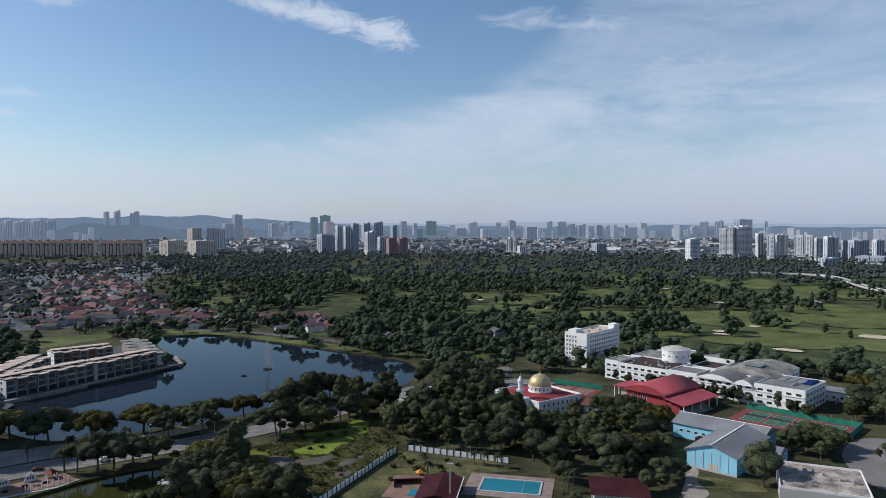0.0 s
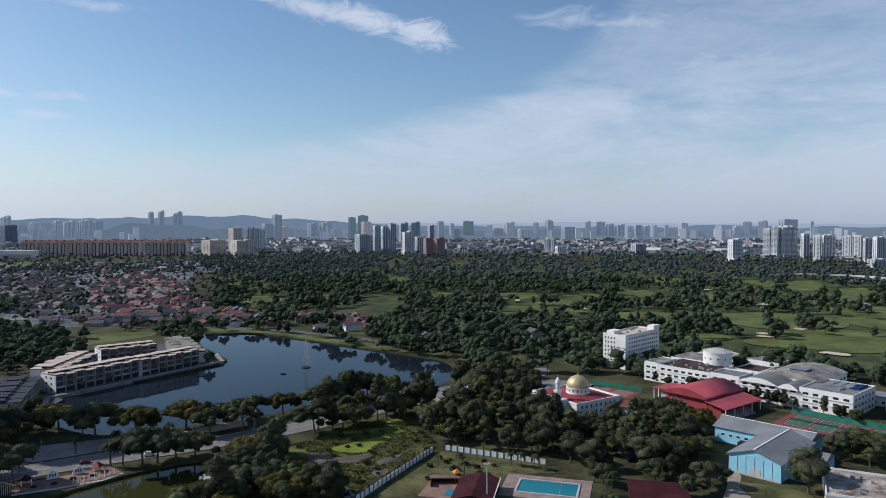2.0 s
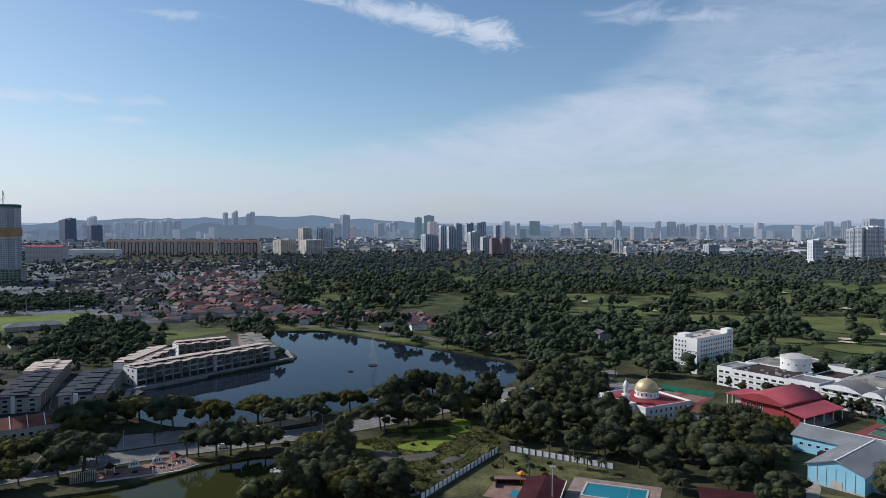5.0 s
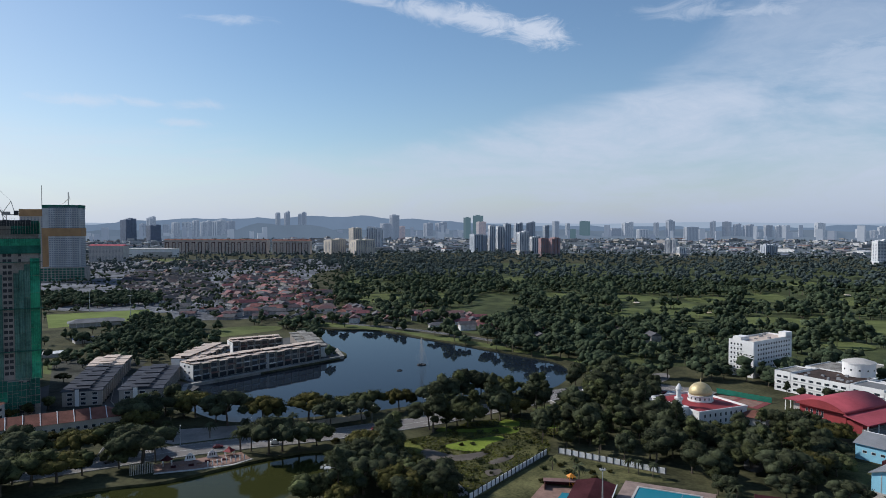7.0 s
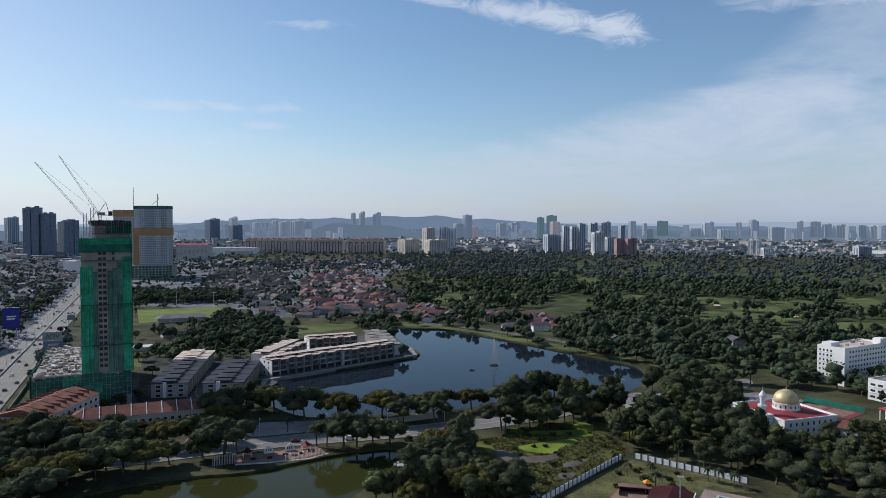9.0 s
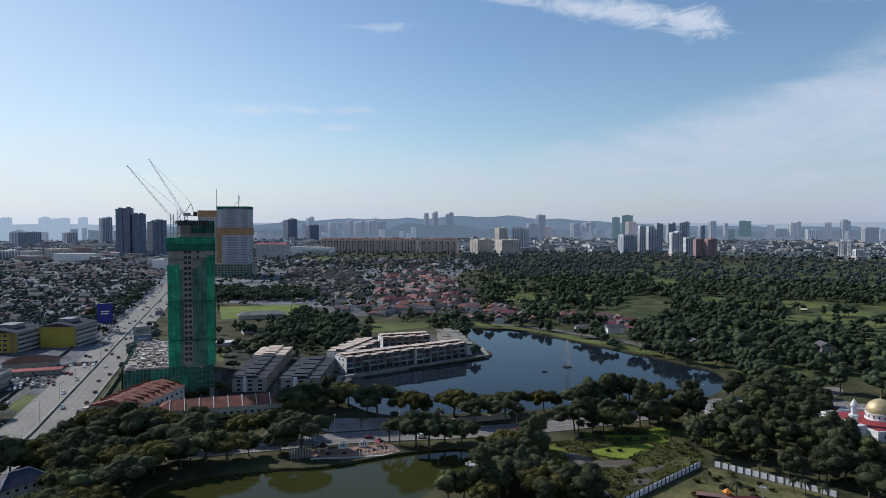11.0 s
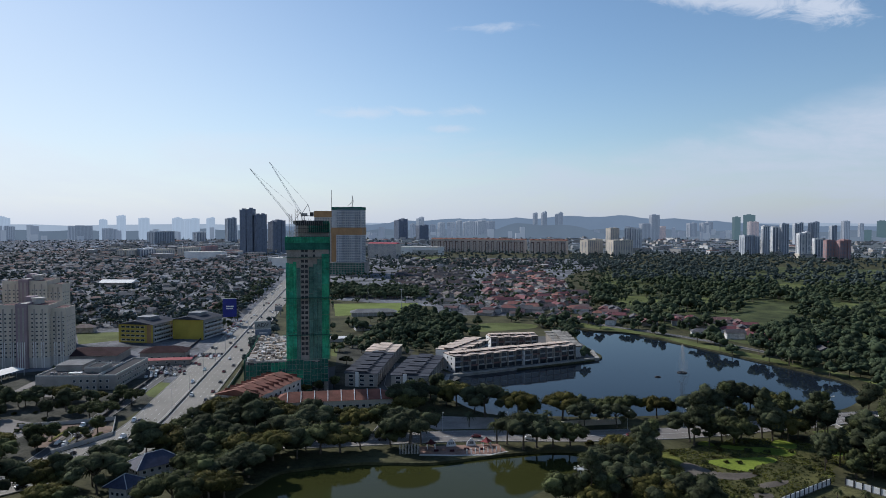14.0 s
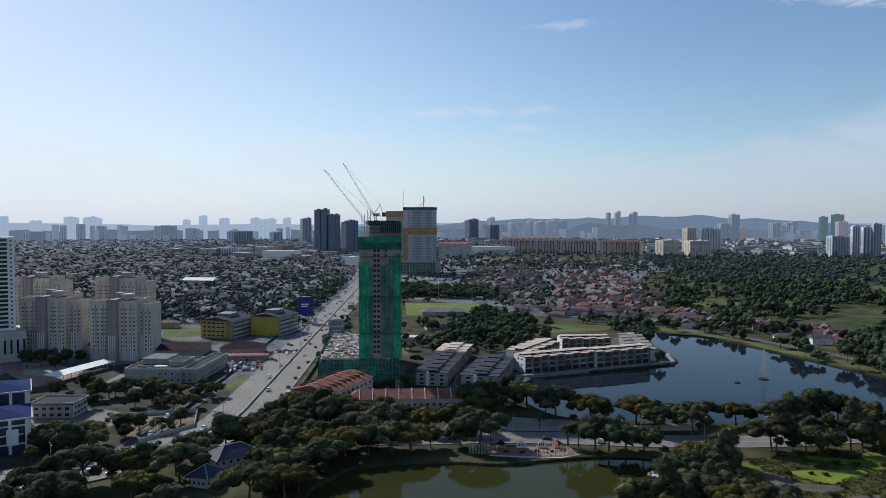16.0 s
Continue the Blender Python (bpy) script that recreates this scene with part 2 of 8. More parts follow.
M["tile"] = material("clay_tile_roof", (0.175, 0.07, 0.05), 0.92, 0.35, 0.2, 2.5, 0.3)
# dark school roofs; on two terraces this colour paints the tower's shadow
M["roofdark"] = material("dark_and_shadowed_roof", (0.055, 0.06, 0.075), 0.95, 0.25, 0.1, 2.0, 0.1, spec=0.08)
M["terracewall"] = material("weathered_brown_render", (0.21, 0.185, 0.165), 0.9, 0.25, 0.15, 2.0, 0.1)
M["stucco"] = material("grey_stucco", (0.31, 0.285, 0.26), 0.9, 0.2, 0.12, 2.0, 0.1)
M["slate"] = material("grey_metal_roof", (0.20, 0.205, 0.215), 0.6, 0.2, 0.1, 2.0, 0.1)
M["beige"] = material("beige_roof", (0.52, 0.42, 0.35), 0.85, 0.2, 0.15, 2.0, 0.1)
M["blueroof"] = material("blue_roof", (0.012, 0.03, 0.115), 0.95, 0.2, 0.1, 2.0, 0.1, spec=0.06)
M["navyroof"] = material("navy_tile_roof", (0.045, 0.05, 0.082), 0.7, 0.3, 0.3, 3.0, 0.2, spec=0.2)
M["pooldeck"] = material("worn_pink_pool_paving", (0.25, 0.185, 0.16), 0.9, 0.3, 0.25, 3.0, 0.15)
M["baybrick"] = material("brick_red_bay", (0.17, 0.10, 0.09), 0.9, 0.25, 0.2, 2.0, 0.1)
M["bayblue"] = material("blue_grey_bay", (0.25, 0.29, 0.33), 0.9, 0.2, 0.2, 2.0, 0.1)
M["play"] = material("orange_play_plastic", (0.62, 0.24, 0.03), 0.5, 0.15, 0.5, 3.0, 0.0)
M["metalroof"] = material("weathered_metal_roof", (0.17, 0.172, 0.175), 0.9, 0.25, 0.12, 1.5, 0.1, spec=0.1)
M["stainroof"] = material("stained_flat_roof", (0.18, 0.165, 0.145), 0.95, 0.45, 0.12, 1.2, 0.15, tint=(0.24, 0.23, 0.21), spec=0.1)
M["brownroof"] = material("rusted_brown_roof", (0.062, 0.045, 0.04), 0.95, 0.4, 0.15, 1.5, 0.1, spec=0.08)
M["blueglass"] = material("blue_office_glass", (0.03, 0.05, 0.09), 0.35, 0.3, 0.25, 2.0, 0.0, spec=0.4)
M["bluewall"] = material("sky_blue_cladding", (0.25, 0.52, 0.66), 0.7, 0.12, 0.1, 2.0, 0.08)
M["gold"] = material("gold_dome", (0.50, 0.41, 0.23), 0.5, 0.15, 0.4, 4.0, 0.05, metal=0.35)
M["net"] = material("green_safety_net", (0.028, 0.225, 0.125), 0.9, 0.4, 0.09, 0.8, 0.3, tint=(0.05, 0.33, 0.19), each=0.2)
# darker net tone; on the shaft's right face it paints the shade
M["netdark"] = material("dark_and_shaded_net", (0.022, 0.115, 0.085), 0.9, 0.45, 0.12, 1.0, 0.3)
M["netthin"] = material("thin_net_over_concrete", (0.075, 0.165, 0.135), 0.9, 0.35, 0.12, 0.9, 0.3, tint=(0.105, 0.205, 0.165), each=0.15)
M["raw"] = material("raw_concrete", (0.30, 0.27, 0.24), 0.9, 0.3, 0.12, 1.5, 0.15)
M["steel"] = material("painted_steel", (0.30, 0.28, 0.26), 0.6, 0.3, 0.5, 3.0, 0.0, metal=0.3)
M["pole"] = material("galvanised_pole", (0.45, 0.46, 0.46), 0.5, 0.15, 0.5, 3.0, 0.0, metal=0.4)
M["court"] = material("green_court", (0.05, 0.125, 0.085), 0.9, 0.2, 0.15, 2.0, 0.05)
M["courtred"] = material("red_court", (0.19, 0.05, 0.05), 0.9, 0.2, 0.15, 2.0, 0.05)
M["greenmesh"] = material("green_windscreen", (0.02, 0.16, 0.11), 0.9, 0.25, 0.2, 2.0, 0.05)
M["orange"] = material("orange_board", (0.33, 0.2, 0.1), 0.8, 0.2, 0.1, 2.0, 0.05)
M["signblue"] = material("blue_board", (0.02, 0.03, 0.22), 0.5, 0.15, 0.2, 2.0, 0.0)
M["signgrey"] = material("grey_board", (0.27, 0.29, 0.28), 0.6, 0.15, 0.2, 2.0, 0.0)
M["tyre"] = material("tyre", (0.02, 0.02, 0.02), 0.9, 0.2, 2, 8, 0)
M["car"] = material("car_paint", (0.14, 0.14, 0.145), 0.35, 0.1, 1, 4, 0, each=0.95, spec=0.5)
M["carred"] = material("red_car_paint", (0.15, 0.02, 0.022), 0.35, 0.1, 1, 4, 0, spec=0.5)
M["cardark"] = material("dark_car_paint", (0.03, 0.03, 0.035), 0.35, 0.1, 1, 4, 0, spec=0.5)
M["carwhite"] = material("white_car_paint", (0.75, 0.75, 0.75), 0.35, 0.1, 1, 4, 0, spec=0.5)
M["roofs"] = many_tone("mixed_roofs", [(0.15, 0.088, 0.078), (0.118, 0.10, 0.096), (0.175, 0.105, 0.09), (0.135, 0.135, 0.142), (0.092, 0.096, 0.108), (0.14, 0.115, 0.108), (0.27, 0.27, 0.275), (0.075, 0.076, 0.084), (0.11, 0.118, 0.13)])
M["redroofs"] = many_tone("red_roofs", [(0.25, 0.095, 0.088), (0.17, 0.09, 0.09), (0.29, 0.13, 0.105), (0.15, 0.108, 0.108), (0.115, 0.11, 0.118), (0.22, 0.078, 0.088), (0.10, 0.10, 0.11), (0.18, 0.10, 0.096)])
M["townroofs"] = many_tone("town_roofs", [(0.19, 0.105, 0.095), (0.15, 0.115, 0.115), (0.24, 0.13, 0.11), (0.17, 0.17, 0.18), (0.12, 0.125, 0.14), (0.20, 0.155, 0.145), (0.40, 0.40, 0.41), (0.10, 0.10, 0.11), (0.16, 0.12, 0.115), (0.22, 0.21, 0.215)])
M["greyroofs"] = many_tone("grey_brown_roofs", [(0.085, 0.076, 0.08), (0.11, 0.096, 0.096), (0.07, 0.07, 0.078), (0.14, 0.10, 0.095), (0.06, 0.058, 0.064)])
M["walls"] = many_tone("mixed_walls", [(0.50, 0.495, 0.49), (0.36, 0.335, 0.32), (0.66, 0.655, 0.65), (0.29, 0.285, 0.28), (0.42, 0.385, 0.345)])
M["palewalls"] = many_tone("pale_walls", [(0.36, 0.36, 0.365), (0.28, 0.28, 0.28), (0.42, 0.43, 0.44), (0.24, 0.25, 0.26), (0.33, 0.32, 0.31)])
# far roof tones, paled and blued to carry the distance haze
M["hazeroofs"] = many_tone("hazed_far_roofs", [(0.22, 0.21, 0.23), (0.23, 0.25, 0.29), (0.26, 0.225, 0.235), (0.25, 0.28, 0.33), (0.19, 0.22, 0.27), (0.46, 0.50, 0.55), (0.28, 0.31, 0.355), (0.17, 0.195, 0.24)])
M["sheds"] = many_tone("shed_roofs", [(0.36, 0.37, 0.38), (0.20, 0.215, 0.235), (0.14, 0.155, 0.18), (0.25, 0.24, 0.235), (0.24, 0.115, 0.10), (0.13, 0.17, 0.22), (0.48, 0.49, 0.50), (0.11, 0.12, 0.135)])
M["rubble"] = many_tone("site_rubble", [(0.55, 0.53, 0.50), (0.35, 0.30, 0.25), (0.20, 0.17, 0.15), (0.45, 0.36, 0.27), (0.62, 0.61, 0.60)])


def water(name, color, rough, wave):
    mat = bpy.data.materials.new(name)
    mat.use_nodes = True
    n = Net(mat.node_tree)
    bsdf = mat.node_tree.nodes["Principled BSDF"]
    where = n.node("ShaderNodeTexCoord").outputs["Object"]
    murk = n.noise(where, 0.02, 3, 0.5)
    n.plug(bsdf.inputs["Base Color"], n.mix(murk, (*[c * 0.8 for c in color], 1), (*[c * 1.2 for c in color], 1)))
    bsdf.inputs["Roughness"].default_value = rough
    bsdf.inputs["IOR"].default_value = 1.16
    b = n.node("ShaderNodeBump")
    b.inputs["Strength"].default_value = wave
    b.inputs["Distance"].default_value = 0.05
    n.plug(b.inputs["Height"], n.noise(where, 0.9, 4, 0.6))
    n.plug(bsdf.inputs["Normal"], b.outputs[0])
    return mat


M["lake"] = water("lake_water", (0.011, 0.017, 0.026), 0.02, 0.07)
M["pond"] = water("pond_water", (0.034, 0.037, 0.012), 0.04, 0.12)
M["pool"] = water("pool_water", (0.025, 0.18, 0.235), 0.1, 0.2)


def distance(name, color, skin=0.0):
    """The far distance as a plain backdrop: mostly air light, painted in as glow, with some of the surface's own."""
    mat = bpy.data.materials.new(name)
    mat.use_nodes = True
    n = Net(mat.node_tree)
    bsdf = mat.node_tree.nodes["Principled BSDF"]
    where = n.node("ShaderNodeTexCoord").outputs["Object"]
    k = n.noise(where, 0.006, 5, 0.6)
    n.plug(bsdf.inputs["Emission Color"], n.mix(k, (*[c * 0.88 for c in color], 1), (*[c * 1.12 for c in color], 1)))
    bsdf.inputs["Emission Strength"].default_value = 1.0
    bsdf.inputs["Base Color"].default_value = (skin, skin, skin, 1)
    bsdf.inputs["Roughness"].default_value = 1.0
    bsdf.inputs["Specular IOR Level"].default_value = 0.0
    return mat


# haze over far walls, windows and land, put in as emission
M["airlit"] = distance("hazed_pale_walls", (0.135, 0.165, 0.215), 0.26)
M["airdark"] = distance("hazed_grey_walls", (0.11, 0.14, 0.195), 0.2)
M["airpane"] = distance("hazed_windows", (0.095, 0.125, 0.175), 0.07)
M["airnet"] = distance("hazed_green_nets", (0.08, 0.13, 0.155), 0.03)
M["airrose"] = distance("hazed_rose_walls", (0.16, 0.14, 0.16), 0.2)
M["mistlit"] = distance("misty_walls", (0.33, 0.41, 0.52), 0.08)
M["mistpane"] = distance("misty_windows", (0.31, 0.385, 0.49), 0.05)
M["townhaze"] = distance("hazed_far_town", (0.12, 0.16, 0.215), 0.04)
M["farwhite"] = material("weathered_white_tower", (0.58, 0.59, 0.605), 0.85, 0.15, 0.03, 0.4, 0.0, spec=0.15)
M["fargrey"] = material("weathered_grey_tower", (0.40, 0.43, 0.47), 0.85, 0.15, 0.03, 0.4, 0.0, spec=0.15)
M["farcream"] = material("weathered_cream_tower", (0.55, 0.49, 0.42), 0.85, 0.15, 0.03, 0.4, 0.0, spec=0.15)
M["farrose"] = material("weathered_rose_tower", (0.32, 0.21, 0.21), 0.85, 0.15, 0.03, 0.4, 0.0, spec=0.15)
M["farblue"] = material("blue_grey_tower", (0.15, 0.185, 0.24), 0.6, 0.2, 0.03, 0.4, 0.0, spec=0.3)
M["farshade"] = material("deep_window_bays", (0.16, 0.185, 0.23), 0.5, 0.2, 0.05, 0.5, 0.0, spec=0.3)
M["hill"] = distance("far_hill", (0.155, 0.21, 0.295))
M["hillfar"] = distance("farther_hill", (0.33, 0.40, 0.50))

# ---- mesh helpers ----
class Geo:
    """Collects faces; z up, metres."""

    def __init__(self):
        self.v, self.f, self.k, self.slot = [], [], [], 0

    def face(self, *pts):
        n = len(self.v)
        self.v.extend(pts)
        self.f.append(tuple(range(n, n + len(pts))))
        self.k.append(self.slot)

    def solid(self, pts, faces):
        n = len(self.v)
        self.v.extend(pts)
        self.f.extend(tuple(n + i for i in f) for f in faces)
        self.k.extend([self.slot] * len(faces))
        return self

    def box(self, x0, y0, z0, x1, y1, z1):
        return self.solid([(x0, y0, z0), (x1, y0, z0), (x1, y1, z0), (x0, y1, z0), (x0, y0, z1), (x1, y0, z1), (x1, y1, z1), (x0, y1, z1)],
                          [(0, 3, 2, 1), (4, 5, 6, 7), (0, 1, 5, 4), (1, 2, 6, 5), (2, 3, 7, 6), (3, 0, 4, 7)])

    def turned(self, cx, cy, w, d, z0, z1, yaw):
        """A box round (cx, cy), turned by yaw degrees."""
        c, s = math.cos(radians(yaw)), math.sin(radians(yaw))
        q = [(cx + c * a - s * b, cy + s * a + c * b) for a, b in ((-w / 2, -d / 2), (w / 2, -d / 2), (w / 2, d / 2), (-w / 2, d / 2))]
        return self.prism(q, z0, z1)

    def prism(self, poly, z0, z1):
        n = len(poly)
        return self.solid([(x, y, z0) for x, y in poly] + [(x, y, z1) for x, y in poly],
                          [tuple(range(n - 1, -1, -1)), tuple(range(n, 2 * n))] + [(i, (i + 1) % n, n + (i + 1) % n, n + i) for i in range(n)])

    def gable(self, x0, y0, x1, y1, z0, rise, along="x", over=0.0, thick=0.0):
        """A pitched roof, ridge along x or y, closed below."""
        x0, y0, x1, y1 = x0 - over, y0 - over, x1 + over, y1 + over
        if along == "x":
            m = (y0 + y1) / 2
            p = [(x0, y0, z0), (x1, y0, z0), (x1, y1, z0), (x0, y1, z0), (x0, m, z0 + rise), (x1, m, z0 + rise)]
            return self.solid(p, [(0, 3, 2, 1), (0, 1, 5, 4), (2, 3, 4, 5), (1, 2, 5), (3, 0, 4)])
        m = (x0 + x1) / 2
        p = [(x0, y0, z0), (x1, y0, z0), (x1, y1, z0), (x0, y1, z0), (m, y0, z0 + rise), (m, y1, z0 + rise)]
        return self.solid(p, [(0, 3, 2, 1), (1, 2, 5, 4), (3, 0, 4, 5), (0, 1, 4), (2, 3, 5)])

    def hip(self, x0, y0, x1, y1, z0, rise, over=0.0):
        x0, y0, x1, y1 = x0 - over, y0 - over, x1 + over, y1 + over
        w, d = x1 - x0, y1 - y0
        if w >= d:
            a, b = (x0 + d / 2, (y0 + y1) / 2, z0 + rise), (x1 - d / 2, (y0 + y1) / 2, z0 + rise)
            fs = [(0, 3, 2, 1), (0, 1, 5, 4), (2, 3, 4, 5), (1, 2, 5), (3, 0, 4)]
        else:
            a, b = ((x0 + x1) / 2, y0 + w / 2, z0 + rise), ((x0 + x1) / 2, y1 - w / 2, z0 + rise)
            fs = [(0, 3, 2, 1), (1, 2, 5, 4), (3, 0, 4, 5), (0, 1, 4), (2, 3, 5)]
        return self.solid([(x0, y0, z0), (x1, y0, z0), (x1, y1, z0), (x0, y1, z0), a, b], fs)

    def vault(self, x0, y0, x1, y1, z0, rise, along="x", n=12):
        """A low arched roof."""
        ring = []
        for i in range(n + 1):
            a = math.pi * i / n
            ring.append((i / n, (1 - (2 * i / n - 1) ** 2) * rise))
        if along == "x":
            pts = [(x, y0 + t * (y1 - y0), z0 + h) for x in (x0, x1) for t, h in ring]
        else:
            pts = [(x0 + t * (x1 - x0), y, z0 + h) for y in (y0, y1) for t, h in ring]
        m = n + 1
        return self.solid(pts, [tuple(range(m)), tuple(range(2 * m - 1, m - 1, -1))] + [(i, i + m, i + m + 1, i + 1) for i in range(n)] + [(0, n, n + m, m)])

    def turn(self, cx, cy, profile, n=20):
        """Turned about a vertical axis: profile of (radius, z) upwards."""
        pts = [(cx + r * math.cos(2 * math.pi * i / n), cy + r * math.sin(2 * math.pi * i / n), z) for r, z in profile for i in range(n)]
        fs = [(j * n + i, j * n + (i + 1) % n, (j + 1) * n + (i + 1) % n, (j + 1) * n + i) for j in range(len(profile) - 1) for i in range(n)]
        fs += [tuple(range(n - 1, -1, -1)), tuple(range(len(pts) - n, len(pts)))]
        return self.solid(pts, fs)

    def beam(self, a, b, r, n=5):
        """A thin straight rod."""
        a, b = Vector(a), Vector(b)
        q = (b - a).to_track_quat("Z", "Y")
        ring = [q @ Vector((r * math.cos(2 * math.pi * i / n), r * math.sin(2 * math.pi * i / n), 0)) for i in range(n)]
        pts = [tuple(a + p) for p in ring] + [tuple(b + p) for p in ring]
        return self.solid(pts, [(i, (i + 1) % n, n + (i + 1) % n, n + i) for i in range(n)] + [tuple(range(n - 1, -1, -1)), tuple(range(n, 2 * n))])

    def mesh(self, name, *mats):
        me = bpy.data.meshes.new(name)
        me.from_pydata(self.v, [], self.f)
        for m in mats:
            me.materials.append(m)
        if len(mats) > 1:
            me.polygons.foreach_set("material_index", self.k)
        me.update()
        return me


def part(name, geo, mat, parent=None, label="", smooth=False):
    """Links geometry as ONE mesh object under a thing or a part."""
    mats = mat if isinstance(mat, (list, tuple)) else (mat,)
    me = geo if isinstance(geo, bpy.types.Mesh) else geo.mesh(name, *mats)
    if smooth:
        me.polygons.foreach_set("use_smooth", [True] * len(me.polygons))
    ob = new(name, me)
    ob.parent = parent
    return tagged(ob, label)


def thing(name, label, category, m=None, group="", kind=""):
    ob = new(name)
    ob.empty_display_size = 0.5
    if m is not None:
        ob.matrix_world = m
    return tagged(ob, label, category, group, kind)


def facing(a, b):
    """The pose whose x axis runs from a to b on the ground, y away from the viewer; and the length."""
    yaw = math.degrees(math.atan2(b[1] - a[1], b[0] - a[0]))
    return pose(a[0], a[1], 0, 0, 0, yaw), math.hypot(b[0] - a[0], b[1] - a[1])


WINDOWS = {}


def window_mesh(w, h, frame_mat="frame"):
    key = (round(w, 2), round(h, 2), frame_mat)
    if key not in WINDOWS:
        g = Geo()
        t = min(0.12, w * 0.1)
        g.slot = 0
        g.box(-w / 2, -0.07, 0, -w / 2 + t, 0.1, h).box(w / 2 - t, -0.07, 0, w / 2, 0.1, h)
        g.box(-w / 2 + t, -0.07, h - t, w / 2 - t, 0.1, h).box(-w / 2 + t, -0.12, 0, w / 2 - t, 0.1, t)
        g.slot = 1
        g.box(-w / 2 + t, -0.02, t, w / 2 - t, 0.08, h - t)
        WINDOWS[key] = g.mesh("window", M[frame_mat], M["glass"])
    return WINDOWS[key]


def window(parent, x, y, z, w, h, turn=0, frame_mat="frame"):
    """turn 0 looks to -y, 90 to +x, 180 to +y, -90 to -x."""
    ob = new("window", window_mesh(w, h, frame_mat))
    ob.parent = parent
    ob.matrix_local = pose(x, y, z, 0, 0, turn)
    return ob


def window_rows(parent, x0, x1, y, floors, n, w, h, turn=0, frame_mat="frame", skip=()):
    """Rows of windows on a front (turn 0 or 180: along x at y; turn 90 or -90: x0, x1 run along y at x = y)."""
    for z in floors:
        for i in range(n):
            if i in skip:
                continue
            u = x0 + (i + 0.5) * (x1 - x0) / n
            if turn in (0, 180):
                window(parent, u, y, z, w, h, turn, frame_mat)
            else:
                window(parent, y, u, z, w, h, turn, frame_mat)


def parapet(g, x0, y0, x1, y1, z, h=0.9, t=0.3):
    return g.box(x0, y0, z, x1, y0 + t, z + h).box(x0, y1 - t, z, x1, y1, z + h).box(x0, y0 + t, z, x0 + t, y1 - t, z + h).box(x1 - t, y0 + t, z, x1, y1 - t, z + h)


def smooth_loop(pts, per=6):
    """A closed smooth line through a few points."""
    out, n = [], len(pts)
    for i in range(n):
        p0, p1, p2, p3 = (Vector(pts[(i + k - 1) % n]) for k in range(4))
        for j in range(per):
            t = j / per
            q = 0.5 * (2 * p1 + (p2 - p0) * t + (2 * p0 - 5 * p1 + 4 * p2 - p3) * t * t + (3 * p1 - p0 - 3 * p2 + p3) * t ** 3)
            out.append((q.x, q.y))
    return out


def smooth_line(pts, per=8):
    out, n = [], len(pts)
    for i in range(n - 1):
        p0, p1, p2, p3 = (Vector(pts[min(max(i + k - 1, 0), n - 1)]) for k in range(4))
        for j in range(per):
            t = j / per
            q = 0.5 * (2 * p1 + (p2 - p0) * t + (2 * p0 - 5 * p1 + 4 * p2 - p3) * t * t + (3 * p1 - p0 - 3 * p2 + p3) * t ** 3)
            out.append((q.x, q.y))
    return out + [tuple(pts[-1])]


def side(line, off):
    """A line moved sideways (to the right when off > 0)."""
    out = []
    for i, p in enumerate(line):
        a, b = line[max(i - 1, 0)], line[min(i + 1, len(line) - 1)]
        dx, dy = b[0] - a[0], b[1] - a[1]
        l = math.hypot(dx, dy) or 1
        out.append((p[0] + dy / l * off, p[1] - dx / l * off))
    return out


def ribbon(g, line, o1, o2, z, thick=0.0):
    """A strip of road, kerb or marking between two offsets of a line."""
    a, b = side(line, o1), side(line, o2)
    for i in range(len(line) - 1):
        q = [a[i], b[i], b[i + 1], a[i + 1]]
        if thick:
            g.prism(q, z - thick, z)
        else:
            g.face(*[(x, y, z) for x, y in q])
    return g


def inside(p, poly):
    x, y, hit = p[0], p[1], False
    for i in range(len(poly)):
        (x1, y1), (x2, y2) = poly[i - 1], poly[i]
        if (y1 > y) != (y2 > y) and x < (x2 - x1) * (y - y1) / (y2 - y1) + x1:
            hit = not hit
    return hit


def patch(name, pts, z, mat, label, category, loop=True):
    poly = smooth_loop(pts, 4) if loop else pts
    bm = bmesh.new()
    vs = [bm.verts.new((x, y, z)) for x, y in poly]
    f = bm.faces.new(vs)
    bmesh.ops.triangulate(bm, faces=[f])
    bmesh.ops.recalc_face_normals(bm, faces=bm.faces)
    if bm.faces and sum(f.normal.z for f in bm.faces) < 0:
        bmesh.ops.reverse_faces(bm, faces=bm.faces)
    me = bpy.data.meshes.new(name)
    bm.to_mesh(me)
    bm.free()
    me.materials.append(mat)
    return tagged(new(name, me), label, category, kind="structure")

# ---- ground, water, roads ----
LAKE = smooth_loop([(-214, 337), (-228, 352), (-243, 388), (-228, 415), (-208, 450), (-184, 497), (-200, 525), (-226, 560), (-257, 628),
                    (-236, 624), (-205, 630), (-181, 617), (-135, 588), (-85, 553), (-53, 531), (-25, 508), (-16, 470), (-24, 430),
                    (-42, 414), (-75, 395), (-100, 368), (-121, 351), (-150, 333), (-180, 320)], 5)
POND = smooth_loop([(-199, 168), (-205, 186), (-207, 198), (-200, 210), (-188, 224), (-176, 232), (-163, 240), (-151, 255), (-139, 270), (-124, 285),
                    (-108, 289), (-104, 277), (-104, 255), (-110, 236), (-112, 215), (-118, 190), (-140, 165), (-170, 155)], 5)
RIM = [(4995 * math.cos(2 * math.pi * i / 96), 4995 * math.sin(2 * math.pi * i / 96)) for i in range(96)]


